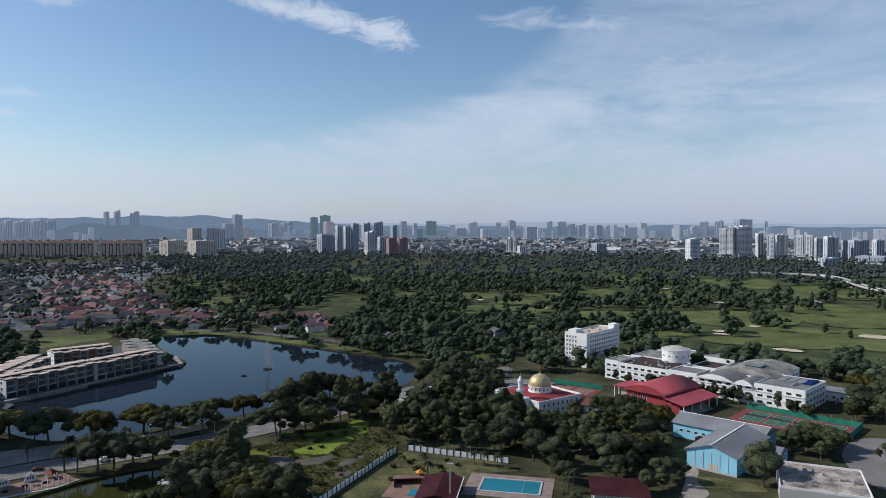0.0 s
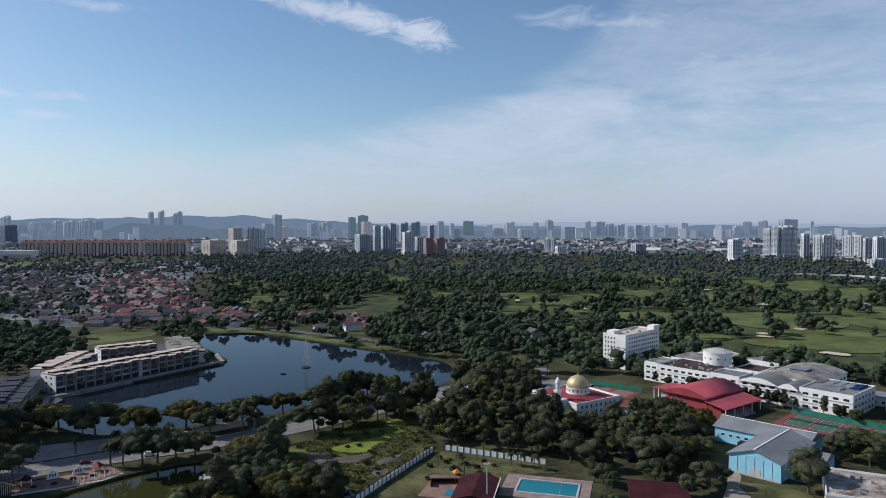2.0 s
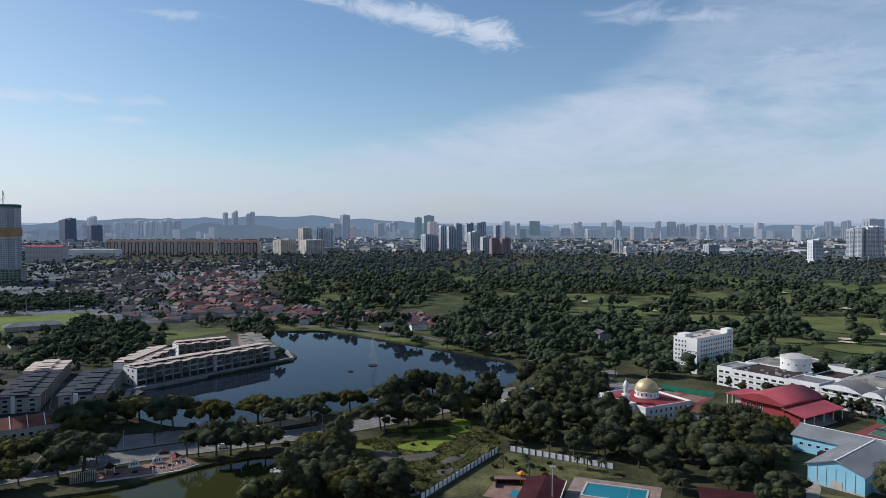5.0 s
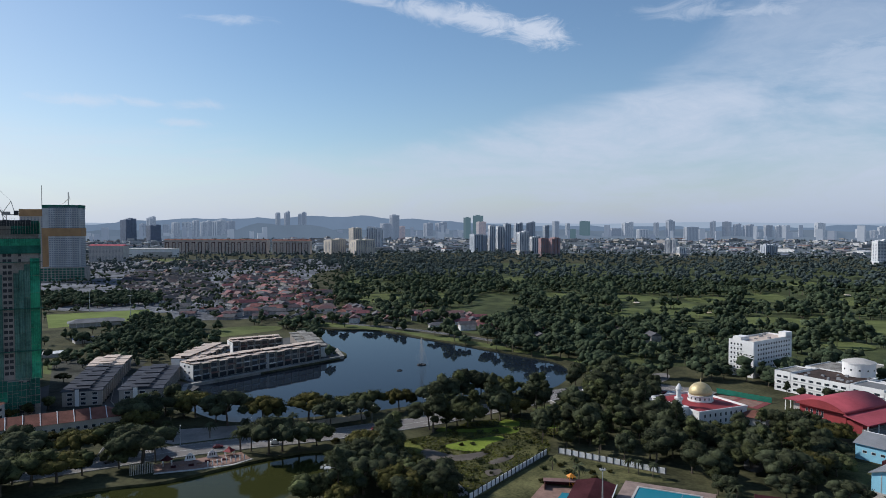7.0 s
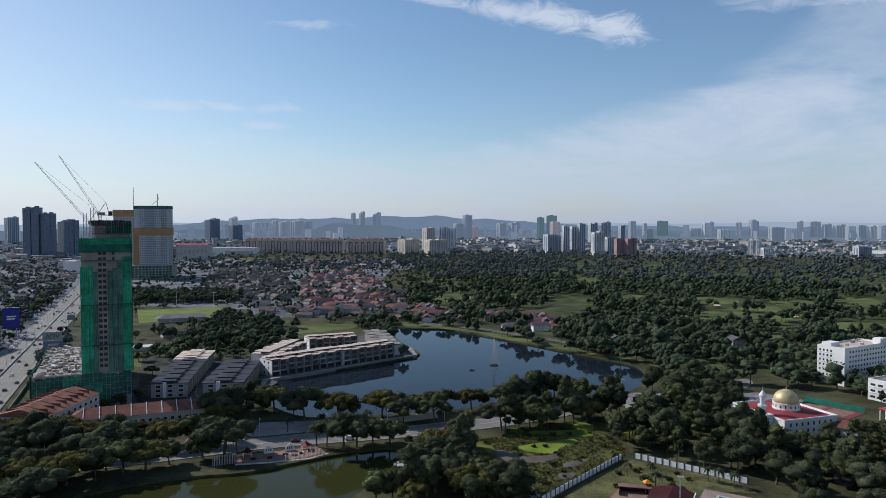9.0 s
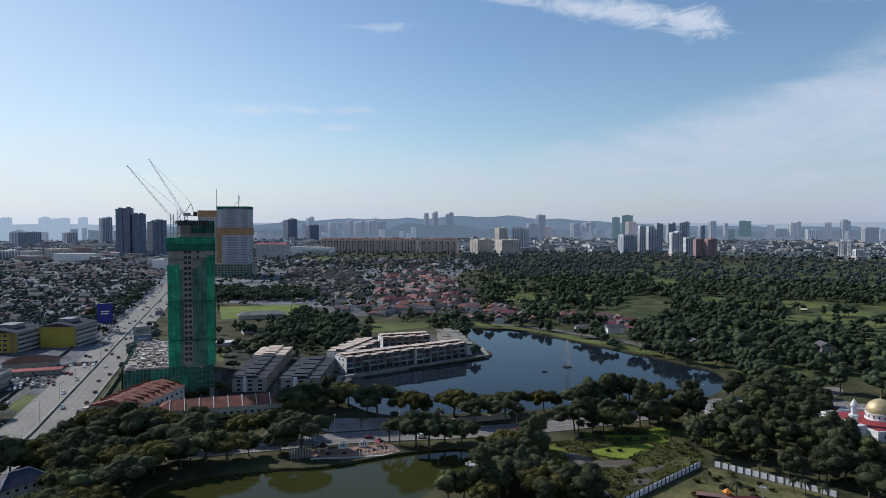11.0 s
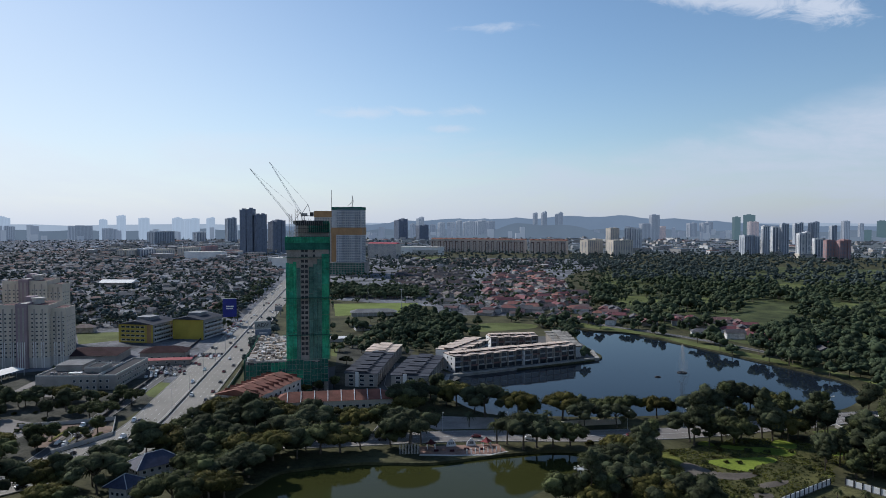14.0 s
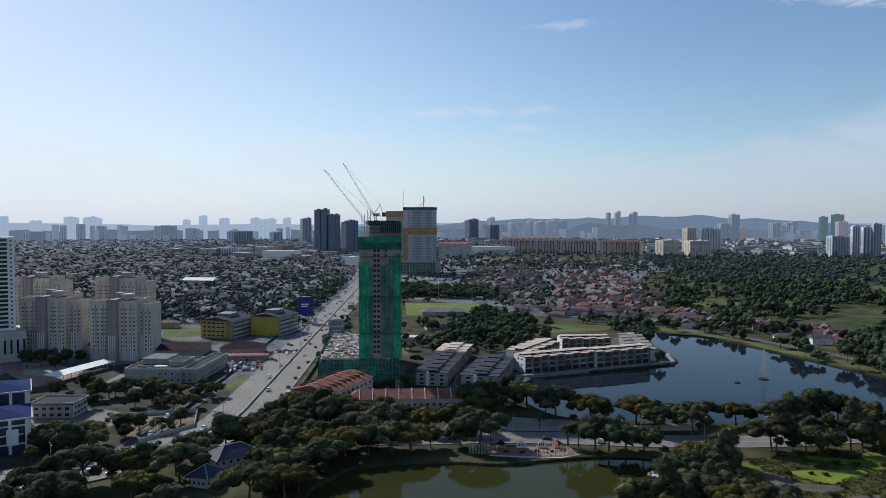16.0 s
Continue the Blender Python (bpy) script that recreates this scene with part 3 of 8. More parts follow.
def sheet_with_holes(name, outer, holes, z, mat):
    bm = bmesh.new()
    edges = []
    for loop in (outer, *holes):
        vs = [bm.verts.new((x, y, z)) for x, y in loop]
        edges += [bm.edges.new((vs[i - 1], vs[i])) for i in range(len(vs))]
    bmesh.ops.triangle_fill(bm, use_beauty=True, edges=edges)
    for f in bm.faces:
        f.normal_update()
        if f.normal.z < 0:
            f.normal_flip()
    for loop in holes:
        for i in range(len(loop)):
            (x1, y1), (x2, y2) = loop[i - 1], loop[i]
            bm.faces.new([bm.verts.new(p) for p in ((x1, y1, z), (x2, y2, z), (x2, y2, z - 2), (x1, y1, z - 2))])
    me = bpy.data.meshes.new(name)
    bm.to_mesh(me)
    bm.free()
    me.materials.append(mat)
    return new(name, me)


tagged(sheet_with_holes("ground", RIM, (LAKE, POND), 0, M["grass"]), "green grassy ground reaching to the horizon", "ground", kind="structure")
patch("lake", [(x * 1.0, y) for x, y in LAKE], -1.1, M["lake"], "dark blue lake with faint ripples", "lake", loop=False)
patch("pond", POND, -1.1, M["pond"], "murky green pond by the road", "pond", loop=False)

# banks, fields and yards
patch("lawn", [(-277, 645), (-251, 637), (-182, 622), (-142, 592), (-110, 574), (-60, 541), (-20, 518), (0, 498), (12, 490), (14, 500), (-10, 520), (-60, 556), (-117, 596), (-187, 634), (-245, 662), (-290, 676)], 0.06, M["lawn"],
      "mown grass bank along the lake", "lawn")
patch("lawn", [(-339, 566), (-345, 612), (-304, 630), (-290, 612), (-300, 590), (-325, 556)], 0.06, M["lawn"], "open mown lawn beside the terraces", "lawn")
patch("sports_field", [(-508, 570), (-453, 651), (-507, 723), (-587, 656)], 0.08, M["field"], "bright green mown sports field", "field", loop=False)
patch("lawn", [(-393, 262), (-378, 274), (-357, 256), (-360, 245)], 0.06, M["lawn"], "small lawn beside the highway", "lawn")
patch("sports_field", [(-566, 320), (-556, 356), (-594, 385), (-625, 352)], 0.06, M["lawn"], "green school field", "field", loop=False)
patch("lawn", [(-380, 418), (-361, 455), (-335, 432), (-352, 396)], 0.06, M["lawn"], "grass beside the building site", "lawn")
patch("lawn", [(-1052, 1500), (-860, 1500), (-1099, 1740), (-1190, 1720)], 0.06, M["lawn"], "distant open grass field", "lawn")
patch("scrubland", [(-62, 344), (-41, 358), (-28, 353), (-19, 368), (-7, 358), (-20, 325), (-19, 306), (-31, 277), (-42, 250), (-62, 240), (-80, 277), (-92, 303), (-73, 322)], 0.05,
      M["scrub"], "rough scrubland with weeds and shrubs", "scrubland")
patch("meadow", [(-66, 304), (-55, 300), (-48, 302), (-47, 311), (-41, 320), (-43, 325), (-50, 321), (-57, 315), (-62, 310)], 0.12, M["meadow"], "vivid green wet meadow", "meadow")
patch("meadow", [(-74, 326), (-67, 328), (-71, 333), (-74, 332)], 0.12, M["meadow"], "vivid green wet meadow", "meadow")
patch("meadow", [(-64, 327), (-52, 329), (-38, 330), (-36, 339), (-45, 339), (-57, 334), (-64, 332)], 0.12, M["meadow"], "vivid green wet meadow", "meadow")
patch("meadow", [(-28, 345), (-19, 343), (-11, 351), (-13, 364), (-22, 363)], 0.12, M["meadow"], "vivid green wet meadow", "meadow")
patch("meadow", [(-46, 343), (-37, 342), (-37, 351), (-45, 353)], 0.12, M["meadow"], "vivid green wet meadow", "meadow")
patch("meadow", [(-86, 301), (-80, 309), (-70, 289), (-70, 278), (-79, 285)], 0.11, M["weeds"], "yellow-green weeds on rough ground", "meadow")
patch("bare_soil", [(-74, 295), (-71, 299), (-59, 294), (-47, 301), (-45, 298), (-51, 289), (-65, 284), (-68, 279), (-71, 288)], 0.14, M["soil"], "bare grey-brown soil", "soil")
patch("bare_soil", [(-43, 289), (-35, 299), (-34, 295), (-40, 286)], 0.14, M["soil"], "bare grey-brown soil", "soil")
patch("bare_soil", [(-43, 277), (-38, 281), (-36, 277), (-40, 272)], 0.14, M["soil"], "bare grey-brown soil", "soil")
patch("lawn", [(-16, 304), (23, 291), (31, 280), (12, 277), (3, 266), (-12, 256), (-38, 250), (-31, 275)], 0.1, M["drylawn"], "lawn of the swimming club", "lawn", loop=False)
patch("lawn", [(96, 322), (116, 318), (110, 306), (94, 286), (87, 302)], 0.06, M["drylawn"], "dry lawn beside the blue hall", "lawn")
patch("lawn", [(98, 274), (117, 268), (121, 258), (100, 262)], 0.06, M["drylawn"], "small lawn before the blue hall", "lawn")
patch("golf_ground", [(-30, 560), (40, 500), (110, 545), (300, 470), (520, 640), (820, 1080), (900, 1500), (500, 1750), (-200, 1800), (-520, 1450), (-370, 950), (-200, 700)], 0.03, M["rough"], "rough grass of the golf course between the trees", "grass", loop=False)
patch("town_ground", [(-320, 690), (-420, 640), (-470, 700), (-620, 690), (-640, 830), (-900, 900), (-1500, 1600), (-600, 1900), (-540, 1300), (-420, 900)], 0.05, M["town"],
      "streets and yards of the housing estate", "ground", loop=False)
patch("town_ground", [(-440, 140), (-340, 245), (-500, 440), (-900, 910), (-2700, 3000), (-3900, 2900), (-4900, 900), (-2500, 0)], 0.05, M["town"],
      "streets and yards of the low-rise town", "ground", loop=False)
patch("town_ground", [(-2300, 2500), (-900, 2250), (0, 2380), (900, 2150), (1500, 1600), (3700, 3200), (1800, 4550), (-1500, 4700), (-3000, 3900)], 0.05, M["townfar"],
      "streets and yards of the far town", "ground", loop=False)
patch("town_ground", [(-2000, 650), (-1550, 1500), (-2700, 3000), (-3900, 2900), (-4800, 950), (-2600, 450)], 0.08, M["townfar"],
      "far low-rise town streets, coloured pale for haze", "ground", loop=False)
patch("town_ground", [(-455, 130), (-340, 60), (-318, 110), (-306, 160), (-318, 190), (-348, 240), (-420, 300), (-480, 260), (-520, 180)], 0.055, M["yardmix"],
      "dark worn tarmac between offices", "ground", loop=False)
patch("town_ground", [(-330, 330), (-285, 300), (-225, 320), (-236, 385), (-262, 400), (-330, 410)], 0.05, M["asphalt"], "dark paved yards between the terraces", "ground", loop=False)
patch("town_ground", [(-279, 310), (-261, 327), (-290, 385), (-317, 449), (-348, 462), (-383, 433)], 0.09, M["yardmix"], "dark trampled yard beside the building site", "ground", loop=False)
lot = patch("vacant_lot", [(-350, 176), (-344, 190), (-321, 200), (-303, 176), (-322, 160)], 0.08, M["redsoil"], "fenced vacant lot with red-brown earth beds", "lot", loop=False)
for k in range(7):
    part("earth_bed", Geo().turned(-338 + 4.2 * k, 172 + 1.9 * k, 1.5, 17, 0.08, 0.4, 38), M["soil" if k % 2 else "weeds"], lot)
patch("sandy_strip", [(-190, 282), (-195, 294), (-169, 312), (-150, 322), (-148, 316), (-164, 303)], 0.06, M["sand"], "pale sandy roadside strip", "sand", loop=False)
patch("car_park", [(173, 300), (200, 324), (225, 300), (190, 255), (165, 262)], 0.06, M["laneway"], "worn grey asphalt car park", "car park")
patch("footpath", [(100, 284), (104, 281), (99, 268), (99, 256), (92, 250), (88, 254), (95, 270)], 0.12, M["paving"], "pale worn paved path beside the hall", "path")
patch("sandy_strip", [(-147, 322), (-135, 334), (-118, 349), (-114, 339), (-131, 324), (-142, 311)], 0.06, M["sand"], "pale sandy roadside strip", "sand", loop=False)
patch("car_park", [(222, 392), (252, 426), (266, 417), (232, 380)], 0.06, M["concrete"], "pale concrete yard", "yard", loop=False)
patch("car_park", [(-468, 304), (-438, 342), (-386, 297), (-411, 268)], 0.06, M["asphalt"], "asphalt car park with many cars", "car park", loop=False)
patch("yard", [(-560, 190), (-494, 222), (-470, 205), (-460, 176), (-510, 180)], 0.06, M["brickpave"], "reddish-brown open yard", "yard", loop=False)

patch("forecourt", [(-209, 288), (-196, 303), (-163, 320), (-152, 314), (-160, 301), (-186, 281)], 0.075, M["paleyard"], "pale dusty paved forecourt by the lake road", "pavement", loop=False)
patch("yard", [(-548, 201), (-525, 215), (-482, 213), (-474, 198), (-504, 186)], 0.075, M["paleyard"], "pale pinkish concrete yard", "yard", loop=False)
patch("yard", [(-432, 199), (-462, 234), (-474, 252), (-452, 250), (-405, 216)], 0.07, M["laneway"], "worn grey yard before the civic building", "yard", loop=False)
patch("yard", [(-398, 150), (-372, 138), (-340, 160), (-352, 182), (-380, 178)], 0.07, M["laneway"], "worn grey car yard beside a small office", "yard", loop=False)
patch("footpath", [(55, 340), (64, 346), (70, 322), (66, 300), (60, 302), (62, 318)], 0.13, M["laneway"], "worn grey lane beside the mosque", "path")
patch("footpath", [(12, 452), (40, 484), (48, 482), (44, 462), (24, 438)], 0.13, M["laneway"], "grey drive between trees", "path")

# roads: asphalt with raised kerbs and lane markings
HWY = smooth_line([(-345, 5), (-318, 60), (-298, 100), (-288, 140), (-289, 180), (-305, 211), (-330, 241)], 5) + [(-838, 830), (-1500, 1598)]


def road(name, line, half, mat, label, lanes, z=0.15, median=0.0):
    top = part(name, ribbon(Geo(), line, -half, half, z), mat)
    tagged(top, label, "road", kind="structure")
    for s in (-1, 1):
        g = ribbon(Geo(), line, s * half if s > 0 else -half - 0.4, half + 0.4 if s > 0 else -half, z + 0.16, 0.3)
        part("kerb", g, M["concrete"], top)
    g = Geo()
    for off in lanes:
        if isinstance(off, tuple):
            ribbon(g, line, off[0] - 0.08, off[0] + 0.08, z + 0.03)
            continue
        run = 0.0
        for i in range(len(line) - 1):
            a, b = Vector(line[i]), Vector(line[i + 1])
            l = (b - a).length
            u = (b - a) / l
            while run < l:
                p = a + u * run
                e = a + u * min(run + 3.5, l)
                if p.length < 900:
                    ribbon(g, [tuple(p), tuple(e)], off - 0.09, off + 0.09, z + 0.03)
                run += 9.0
            run -= l
    part("lane_marking", g, M["marking"], top, "white painted lane lines")
    if median:
        part("median_barrier", ribbon(Geo(), line, -median, median, z + 0.9, 0.9), M["concrete"], top, "grey concrete median barrier")
    return top


road("highway", HWY, 16.2, M["highway"], "wide pale highway with two carriageways", [-12.3, -8.8, -5.3, 5.3, 8.8, 12.3, (-15.4,), (-1.6,), (1.6,), (15.4,)], 0.35, 0.45)
LAKE_ROAD = smooth_line([(-300, 190), (-240, 222), (-212, 243), (-184, 268), (-160, 286), (-128, 306), (-106, 323), (-84, 341), (-58, 369), (-37, 392), (-16, 418), (10, 436), (40, 442), (75, 425)], 6)
road("lake_road", LAKE_ROAD, 8.2, M["laneway"], "two-way road along the lake", [(-7.4,), (-0.25,), (0.25,), (7.4,), -3.8, 3.8], 0.15)
road("side_road", [(-205, 262), (-232, 318), (-262, 345), (-300, 400)], 4.0, M["asphalt"], "narrow road to the terraces", [(0.0,)], 0.12)
road("access_road", smooth_line([(40, 442), (58, 410), (62, 372), (60, 350), (57, 325)], 5), 3.2, M["asphalt"], "narrow service road between trees", [], 0.12)
road("service_road", [(-440, 330), (-300, 150), (-292, 120), (-300, 90)], 4.5, M["asphalt"], "service road beside the highway", [(0.0,)], 0.12)
road("shore_road", smooth_line([(-330, 690), (-270, 672), (-225, 655), (-175, 640), (-120, 612), (-60, 575)], 6), 3.2, M["asphalt"], "road behind the far lakeshore", [(0.0,)], 0.12)
road("estate_road", smooth_line([(-395, 690), (-470, 870), (-545, 1080), (-640, 1320)], 4), 5.0, M["asphalt"], "road through the housing estate", [(0.0,)], 0.14)

# raised flyover far away at the edge of the golf course
fly = thing("flyover", "pale curved concrete flyover on piers", "bridge", kind="structure")
deck = smooth_line([(560, 1300), (640, 1262), (668, 1205), (640, 1100), (608, 1000), (590, 900)], 6)
part("deck", ribbon(Geo(), deck, -6, 6, 9.0, 1.5), M["concrete"], fly)
part("parapet", ribbon(ribbon(Geo(), deck, -6.4, -6, 10.2, 2.2), deck, 6, 6.4, 10.2, 2.2), M["offwhite"], fly)
for i in range(1, len(deck) - 1, 3):
    part("pier", Geo().turned(deck[i][0], deck[i][1], 3, 3, 0, 7.5, 30), M["concrete"], fly)

patch("quay_walk", [(-243, 388), (-228, 413), (-184, 496), (-200, 524), (-228, 562), (-262, 570), (-300, 500), (-290, 430)], 0.07, M["asphalt"], "paved apron round the lake terraces", "pavement", loop=False)
# quay wall of the terraces
g = Geo()
for loop_pts in ([(-228, 352), (-245, 386), (-229, 413.5), (-184, 495.5), (-200, 524)],):
    ribbon(g, loop_pts, -2.5, 0.6, 0.9, 2.4)
tagged(part("quay", g, M["concrete"]), "concrete quay wall along the lake terraces", "quay", kind="structure")

# hills that close the distance
def ridge(name, radius, height, az0, az1, mat, label, seed):
    n = 160
    top, low = [], []
    for i in range(n + 1):
        az = radians(az0 + (az1 - az0) * i / n)
        h = height(math.degrees(az)) + 16 * noise.noise((i * 0.23, seed, 0)) + 6 * noise.noise((i * 0.8, seed, 5))
        top.append((-radius * math.sin(az), radius * math.cos(az), max(h, 4)))
        low.append((-(radius - 40) * math.sin(az), (radius - 40) * math.cos(az), -2))
    g = Geo()
    pts = low + top
    g.solid(pts, [(i + 1, i, n + 1 + i, n + 2 + i) for i in range(n)])
    return tagged(part(name, g, mat, smooth=True), label, "hills", kind="structure")


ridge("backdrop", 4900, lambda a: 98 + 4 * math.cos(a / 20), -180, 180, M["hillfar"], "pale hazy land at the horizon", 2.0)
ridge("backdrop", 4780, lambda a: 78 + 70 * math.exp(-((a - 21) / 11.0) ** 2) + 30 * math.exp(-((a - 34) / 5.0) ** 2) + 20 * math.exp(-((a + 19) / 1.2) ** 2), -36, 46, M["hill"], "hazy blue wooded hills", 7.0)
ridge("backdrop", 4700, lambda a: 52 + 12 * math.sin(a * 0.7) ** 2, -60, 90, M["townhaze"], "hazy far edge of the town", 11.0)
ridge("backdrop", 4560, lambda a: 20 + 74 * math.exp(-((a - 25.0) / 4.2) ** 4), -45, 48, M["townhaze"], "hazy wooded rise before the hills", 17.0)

# ---- far towers and low town ----
STYLE = {"glass": ("farblue", "towerglass", "glass"), "pale": ("farwhite", "farshade", "fins"), "grey": ("fargrey", "farshade", "fins"), "white": ("farwhite", "farshade", "condo"),
         "cream": ("farcream", "farshade", "grid"), "brick": ("farrose", "farshade", "grid"), "net": ("netdark", "net", "glass"), "stripe": ("farwhite", "farshade", "bands"),
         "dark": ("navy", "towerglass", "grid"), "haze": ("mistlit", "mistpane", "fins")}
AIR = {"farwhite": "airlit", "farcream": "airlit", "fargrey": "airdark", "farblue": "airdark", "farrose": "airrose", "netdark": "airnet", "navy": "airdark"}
LOOKS = {"glass": "dark blue glass office tower", "pale": "pale apartment tower with dark windows", "grey": "grey concrete apartment tower", "white": "white apartment tower",
         "cream": "cream-coloured apartment block", "brick": "reddish-brown apartment block", "net": "tower wrapped in green safety nets", "stripe": "white condominium with dark balcony bands",
         "dark": "tall dark high-rise block", "haze": "pale high-rise far off in the haze"}
rng = random.Random(4)


def tower(az, dist, width, height, style):
    """A far high-rise, seen under that bearing (degrees to the left of ahead)."""
    a = radians(az)
    skew = rng.choice((24, 30, 36, 28, -18))
    s, c = abs(math.sin(radians(skew))), math.cos(radians(skew))
    w = width / (c + 0.72 * s)
    d = 0.72 * w
    if style == "dark":
        d = 0.9 * w
    m = pose(-dist * math.sin(a), dist * math.cos(a), 0, 0, 0, az + skew)
    body, pane, mode = STYLE[style]
    # beyond 4 km swap to materials that glow with painted haze
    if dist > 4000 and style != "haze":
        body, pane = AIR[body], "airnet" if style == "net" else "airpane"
    t = thing("high_rise", LOOKS[style] + " on the skyline", "high-rise", m, "skyline towers")
    top = height * 0.965
    # two or three bays that step in height and depth
    bays = 1 if w < 26 or style in ("glass", "net") else rng.choice((2, 2, 3))
    cuts = [-w / 2 + w * i / bays for i in range(bays + 1)]
    n = max(2, round(w / bays / 8))
    step = 3.4 if height < 160 else 4.0
    g = Geo()
    for i in range(bays):
        x0, x1 = cuts[i] + (0.8 if i else 0), cuts[i + 1] - (0.8 if i < bays - 1 else 0)
        tip, y0 = top * (1 if i == bays // 2 else rng.uniform(0.93, 1.0)), (0 if i % 2 == 0 else 1.6)
        part("wall", Geo().box(x0, y0, -1, x1, d, tip), M[body], t)
        part("parapet", Geo().box(x0 - 0.4, y0 - 0.5, tip, x1 + 0.4, d + 0.4, tip + 1.1), M[body], t)
        cx = x0 + (x1 - x0) * rng.uniform(0.3, 0.6)
        part("roof_house", Geo().box(cx - (x1 - x0) * 0.18, d * 0.25, tip + 1.1, cx + (x1 - x0) * 0.2, d * 0.7, tip + max(height - top, 2.5)), M[body], t)
        u = (x1 - x0) / n
        floors = int(tip / step)
        for j in range(n):
            a = x0 + u * j + u * 0.22
            if mode == "fins":
                g.box(a, y0 - 0.25, 4, a + u * 0.56, y0 + 0.05, tip - 2.5)
            elif mode == "glass":
                g.box(a - u * 0.16, y0 - 0.25, 3, a + u * 0.7, y0 + 0.05, tip - 1)
            elif mode == "grid":
                for k in range(1, floors):
                    g.box(a, y0 - 0.25, k * step, a + u * 0.5, y0 + 0.05, k * step + step * 0.55)
            elif mode == "condo":
                if j % 2 == 0:
                    g.box(a, y0 - 0.25, 12, a + u * 0.42, y0 + 0.05, tip - 2)
                else:
                    for k in range(3, floors):
                        g.box(a - u * 0.1, y0 - 0.25, k * step, a + u * 0.6, y0 + 0.05, k * step + step * 0.6)
        if mode == "bands":
            for k in range(1, floors):
                g.box(x0 + 0.8, y0 - 0.25, k * step, x1 - 0.8, y0 + 0.05, k * step + step * 0.5)
            part("stair_core", Geo().box(x0 + (x1 - x0) * 0.42, y0 - 0.6, 0, x0 + (x1 - x0) * 0.54, y0 - 0.3, tip), M[body], t)
    for s in (-1, 1):
        x = s * w / 2
        for j in range(2):
            y0, y1 = d * (0.2 + 0.42 * j), d * (0.36 + 0.42 * j)
            if mode in ("fins", "glass", "condo"):
                g.box(min(x, x + s * 0.25), y0, 4, max(x, x + s * 0.25), y1, top * 0.9)
            else:
                for k in range(1, int(top * 0.92 / step)):
                    g.box(min(x, x + s * 0.25), y0, k * step, max(x, x + s * 0.25), y1, k * step + step * 0.5)
    tagged(part("window_grid", g, M[pane], t), kind="stuff")
    if style in ("white", "stripe") and dist < 2300 and w > 20:
        part("podium", Geo().box(-w / 2 - 3, -9, 0, w / 2 + 3, d, 13), M["farcream" if style == "white" else "farwhite"], t, "low parking podium")
        g = Geo()
        for k in range(3):
            g.box(-w / 2 - 2, -9.3, 2.2 + 3.8 * k, w / 2 + 2, -8.9, 4.4 + 3.8 * k)
        tagged(part("parking_deck", g, M["farshade"], t), kind="stuff")
    return t


tower(36.19, 3900, 72, 128, "dark")
tower(34.5, 3900, 68, 94, "dark")
tower(31.59, 4650, 43, 123, "pale")
tower(30.79, 4650, 72, 119, "pale")
tower(29.78, 4650, 84, 125, "pale")
tower(25.41, 4650, 33, 172, "grey")
tower(24.7, 4650, 39, 182, "grey")
tower(23.64, 4650, 54, 176, "grey")
tower(35.33, 4650, 40, 103, "grey")
tower(34.7, 4650, 54, 145, "pale")
tower(33.83, 4650, 41, 97, "grey")
tower(33.01, 4650, 49, 110, "pale")
tower(32.37, 4650, 56, 111, "pale")
tower(28.98, 4650, 59, 119, "grey")
tower(20.69, 2223, 71, 52, "cream")
tower(18.56, 2167, 75, 51, "cream")
tower(19.19, 2613, 49, 85, "cream")
tower(17.93, 2613, 62, 87, "white")
tower(16.77, 4260, 72, 102, "glass")
tower(16.1, 4261, 60, 154, "glass")
tower(15.7, 4297, 72, 84, "brick")
tower(13.32, 4650, 66, 106, "grey")
tower(12.27, 4650, 81, 113, "grey")
tower(10.21, 4335, 45, 140, "net")
tower(9.49, 4343, 64, 152, "net")
tower(9.03, 4260, 62, 112, "brick")
tower(9.19, 2411, 60, 64, "grey")
tower(8.24, 2449, 25, 95, "pale")
tower(7.61, 2490, 24, 92, "pale")
tower(6.96, 2486, 28, 102, "grey")
tower(5.67, 2270, 39, 77, "white")
tower(4.77, 2306, 29, 57, "pale")
tower(4.03, 2104, 28, 57, "brick")
tower(3.11, 2102, 38, 59, "brick")
tower(6.06, 3572, 46, 106, "grey")
tower(5.21, 3566, 46, 110, "grey")
tower(3.82, 3813, 36, 93, "grey")
tower(3.04, 4442, 46, 116, "grey")
tower(2.14, 4650, 31, 103, "pale")
tower(1.72, 4438, 35, 66, "net")
tower(0.93, 4650, 68, 117, "net")
tower(-1.61, 4650, 87, 70, "grey")
tower(-2.58, 4650, 75, 112, "white")
tower(-3.7, 4445, 71, 66, "pale")
tower(-4.58, 4650, 35, 108, "pale")
tower(-5.78, 4650, 57, 125, "grey")
tower(-5.65, 2177, 36, 55, "white")
tower(-6.58, 2146, 25, 31, "white")
tower(-7.32, 4250, 82, 81, "glass")
tower(-8.7, 4650, 34, 117, "grey")
tower(-9.67, 4650, 54, 113, "glass")
tower(-10.54, 4650, 50, 100, "grey")
tower(-11.33, 4650, 64, 96, "grey")
tower(-12.84, 2277, 47, 37, "grey")
tower(-12.65, 4650, 50, 91, "glass")
tower(-13.28, 4650, 36, 91, "pale")
tower(-13.82, 4650, 51, 91, "cream")
tower(-16.07, 4650, 58, 106, "cream")
tower(-18.56, 4650, 55, 70, "cream")
tower(-19.17, 4650, 34, 63, "white")
tower(-19.79, 4650, 42, 86, "white")
tower(-20.44, 4650, 49, 113, "grey")
tower(-21.5, 4086, 46, 117, "grey")
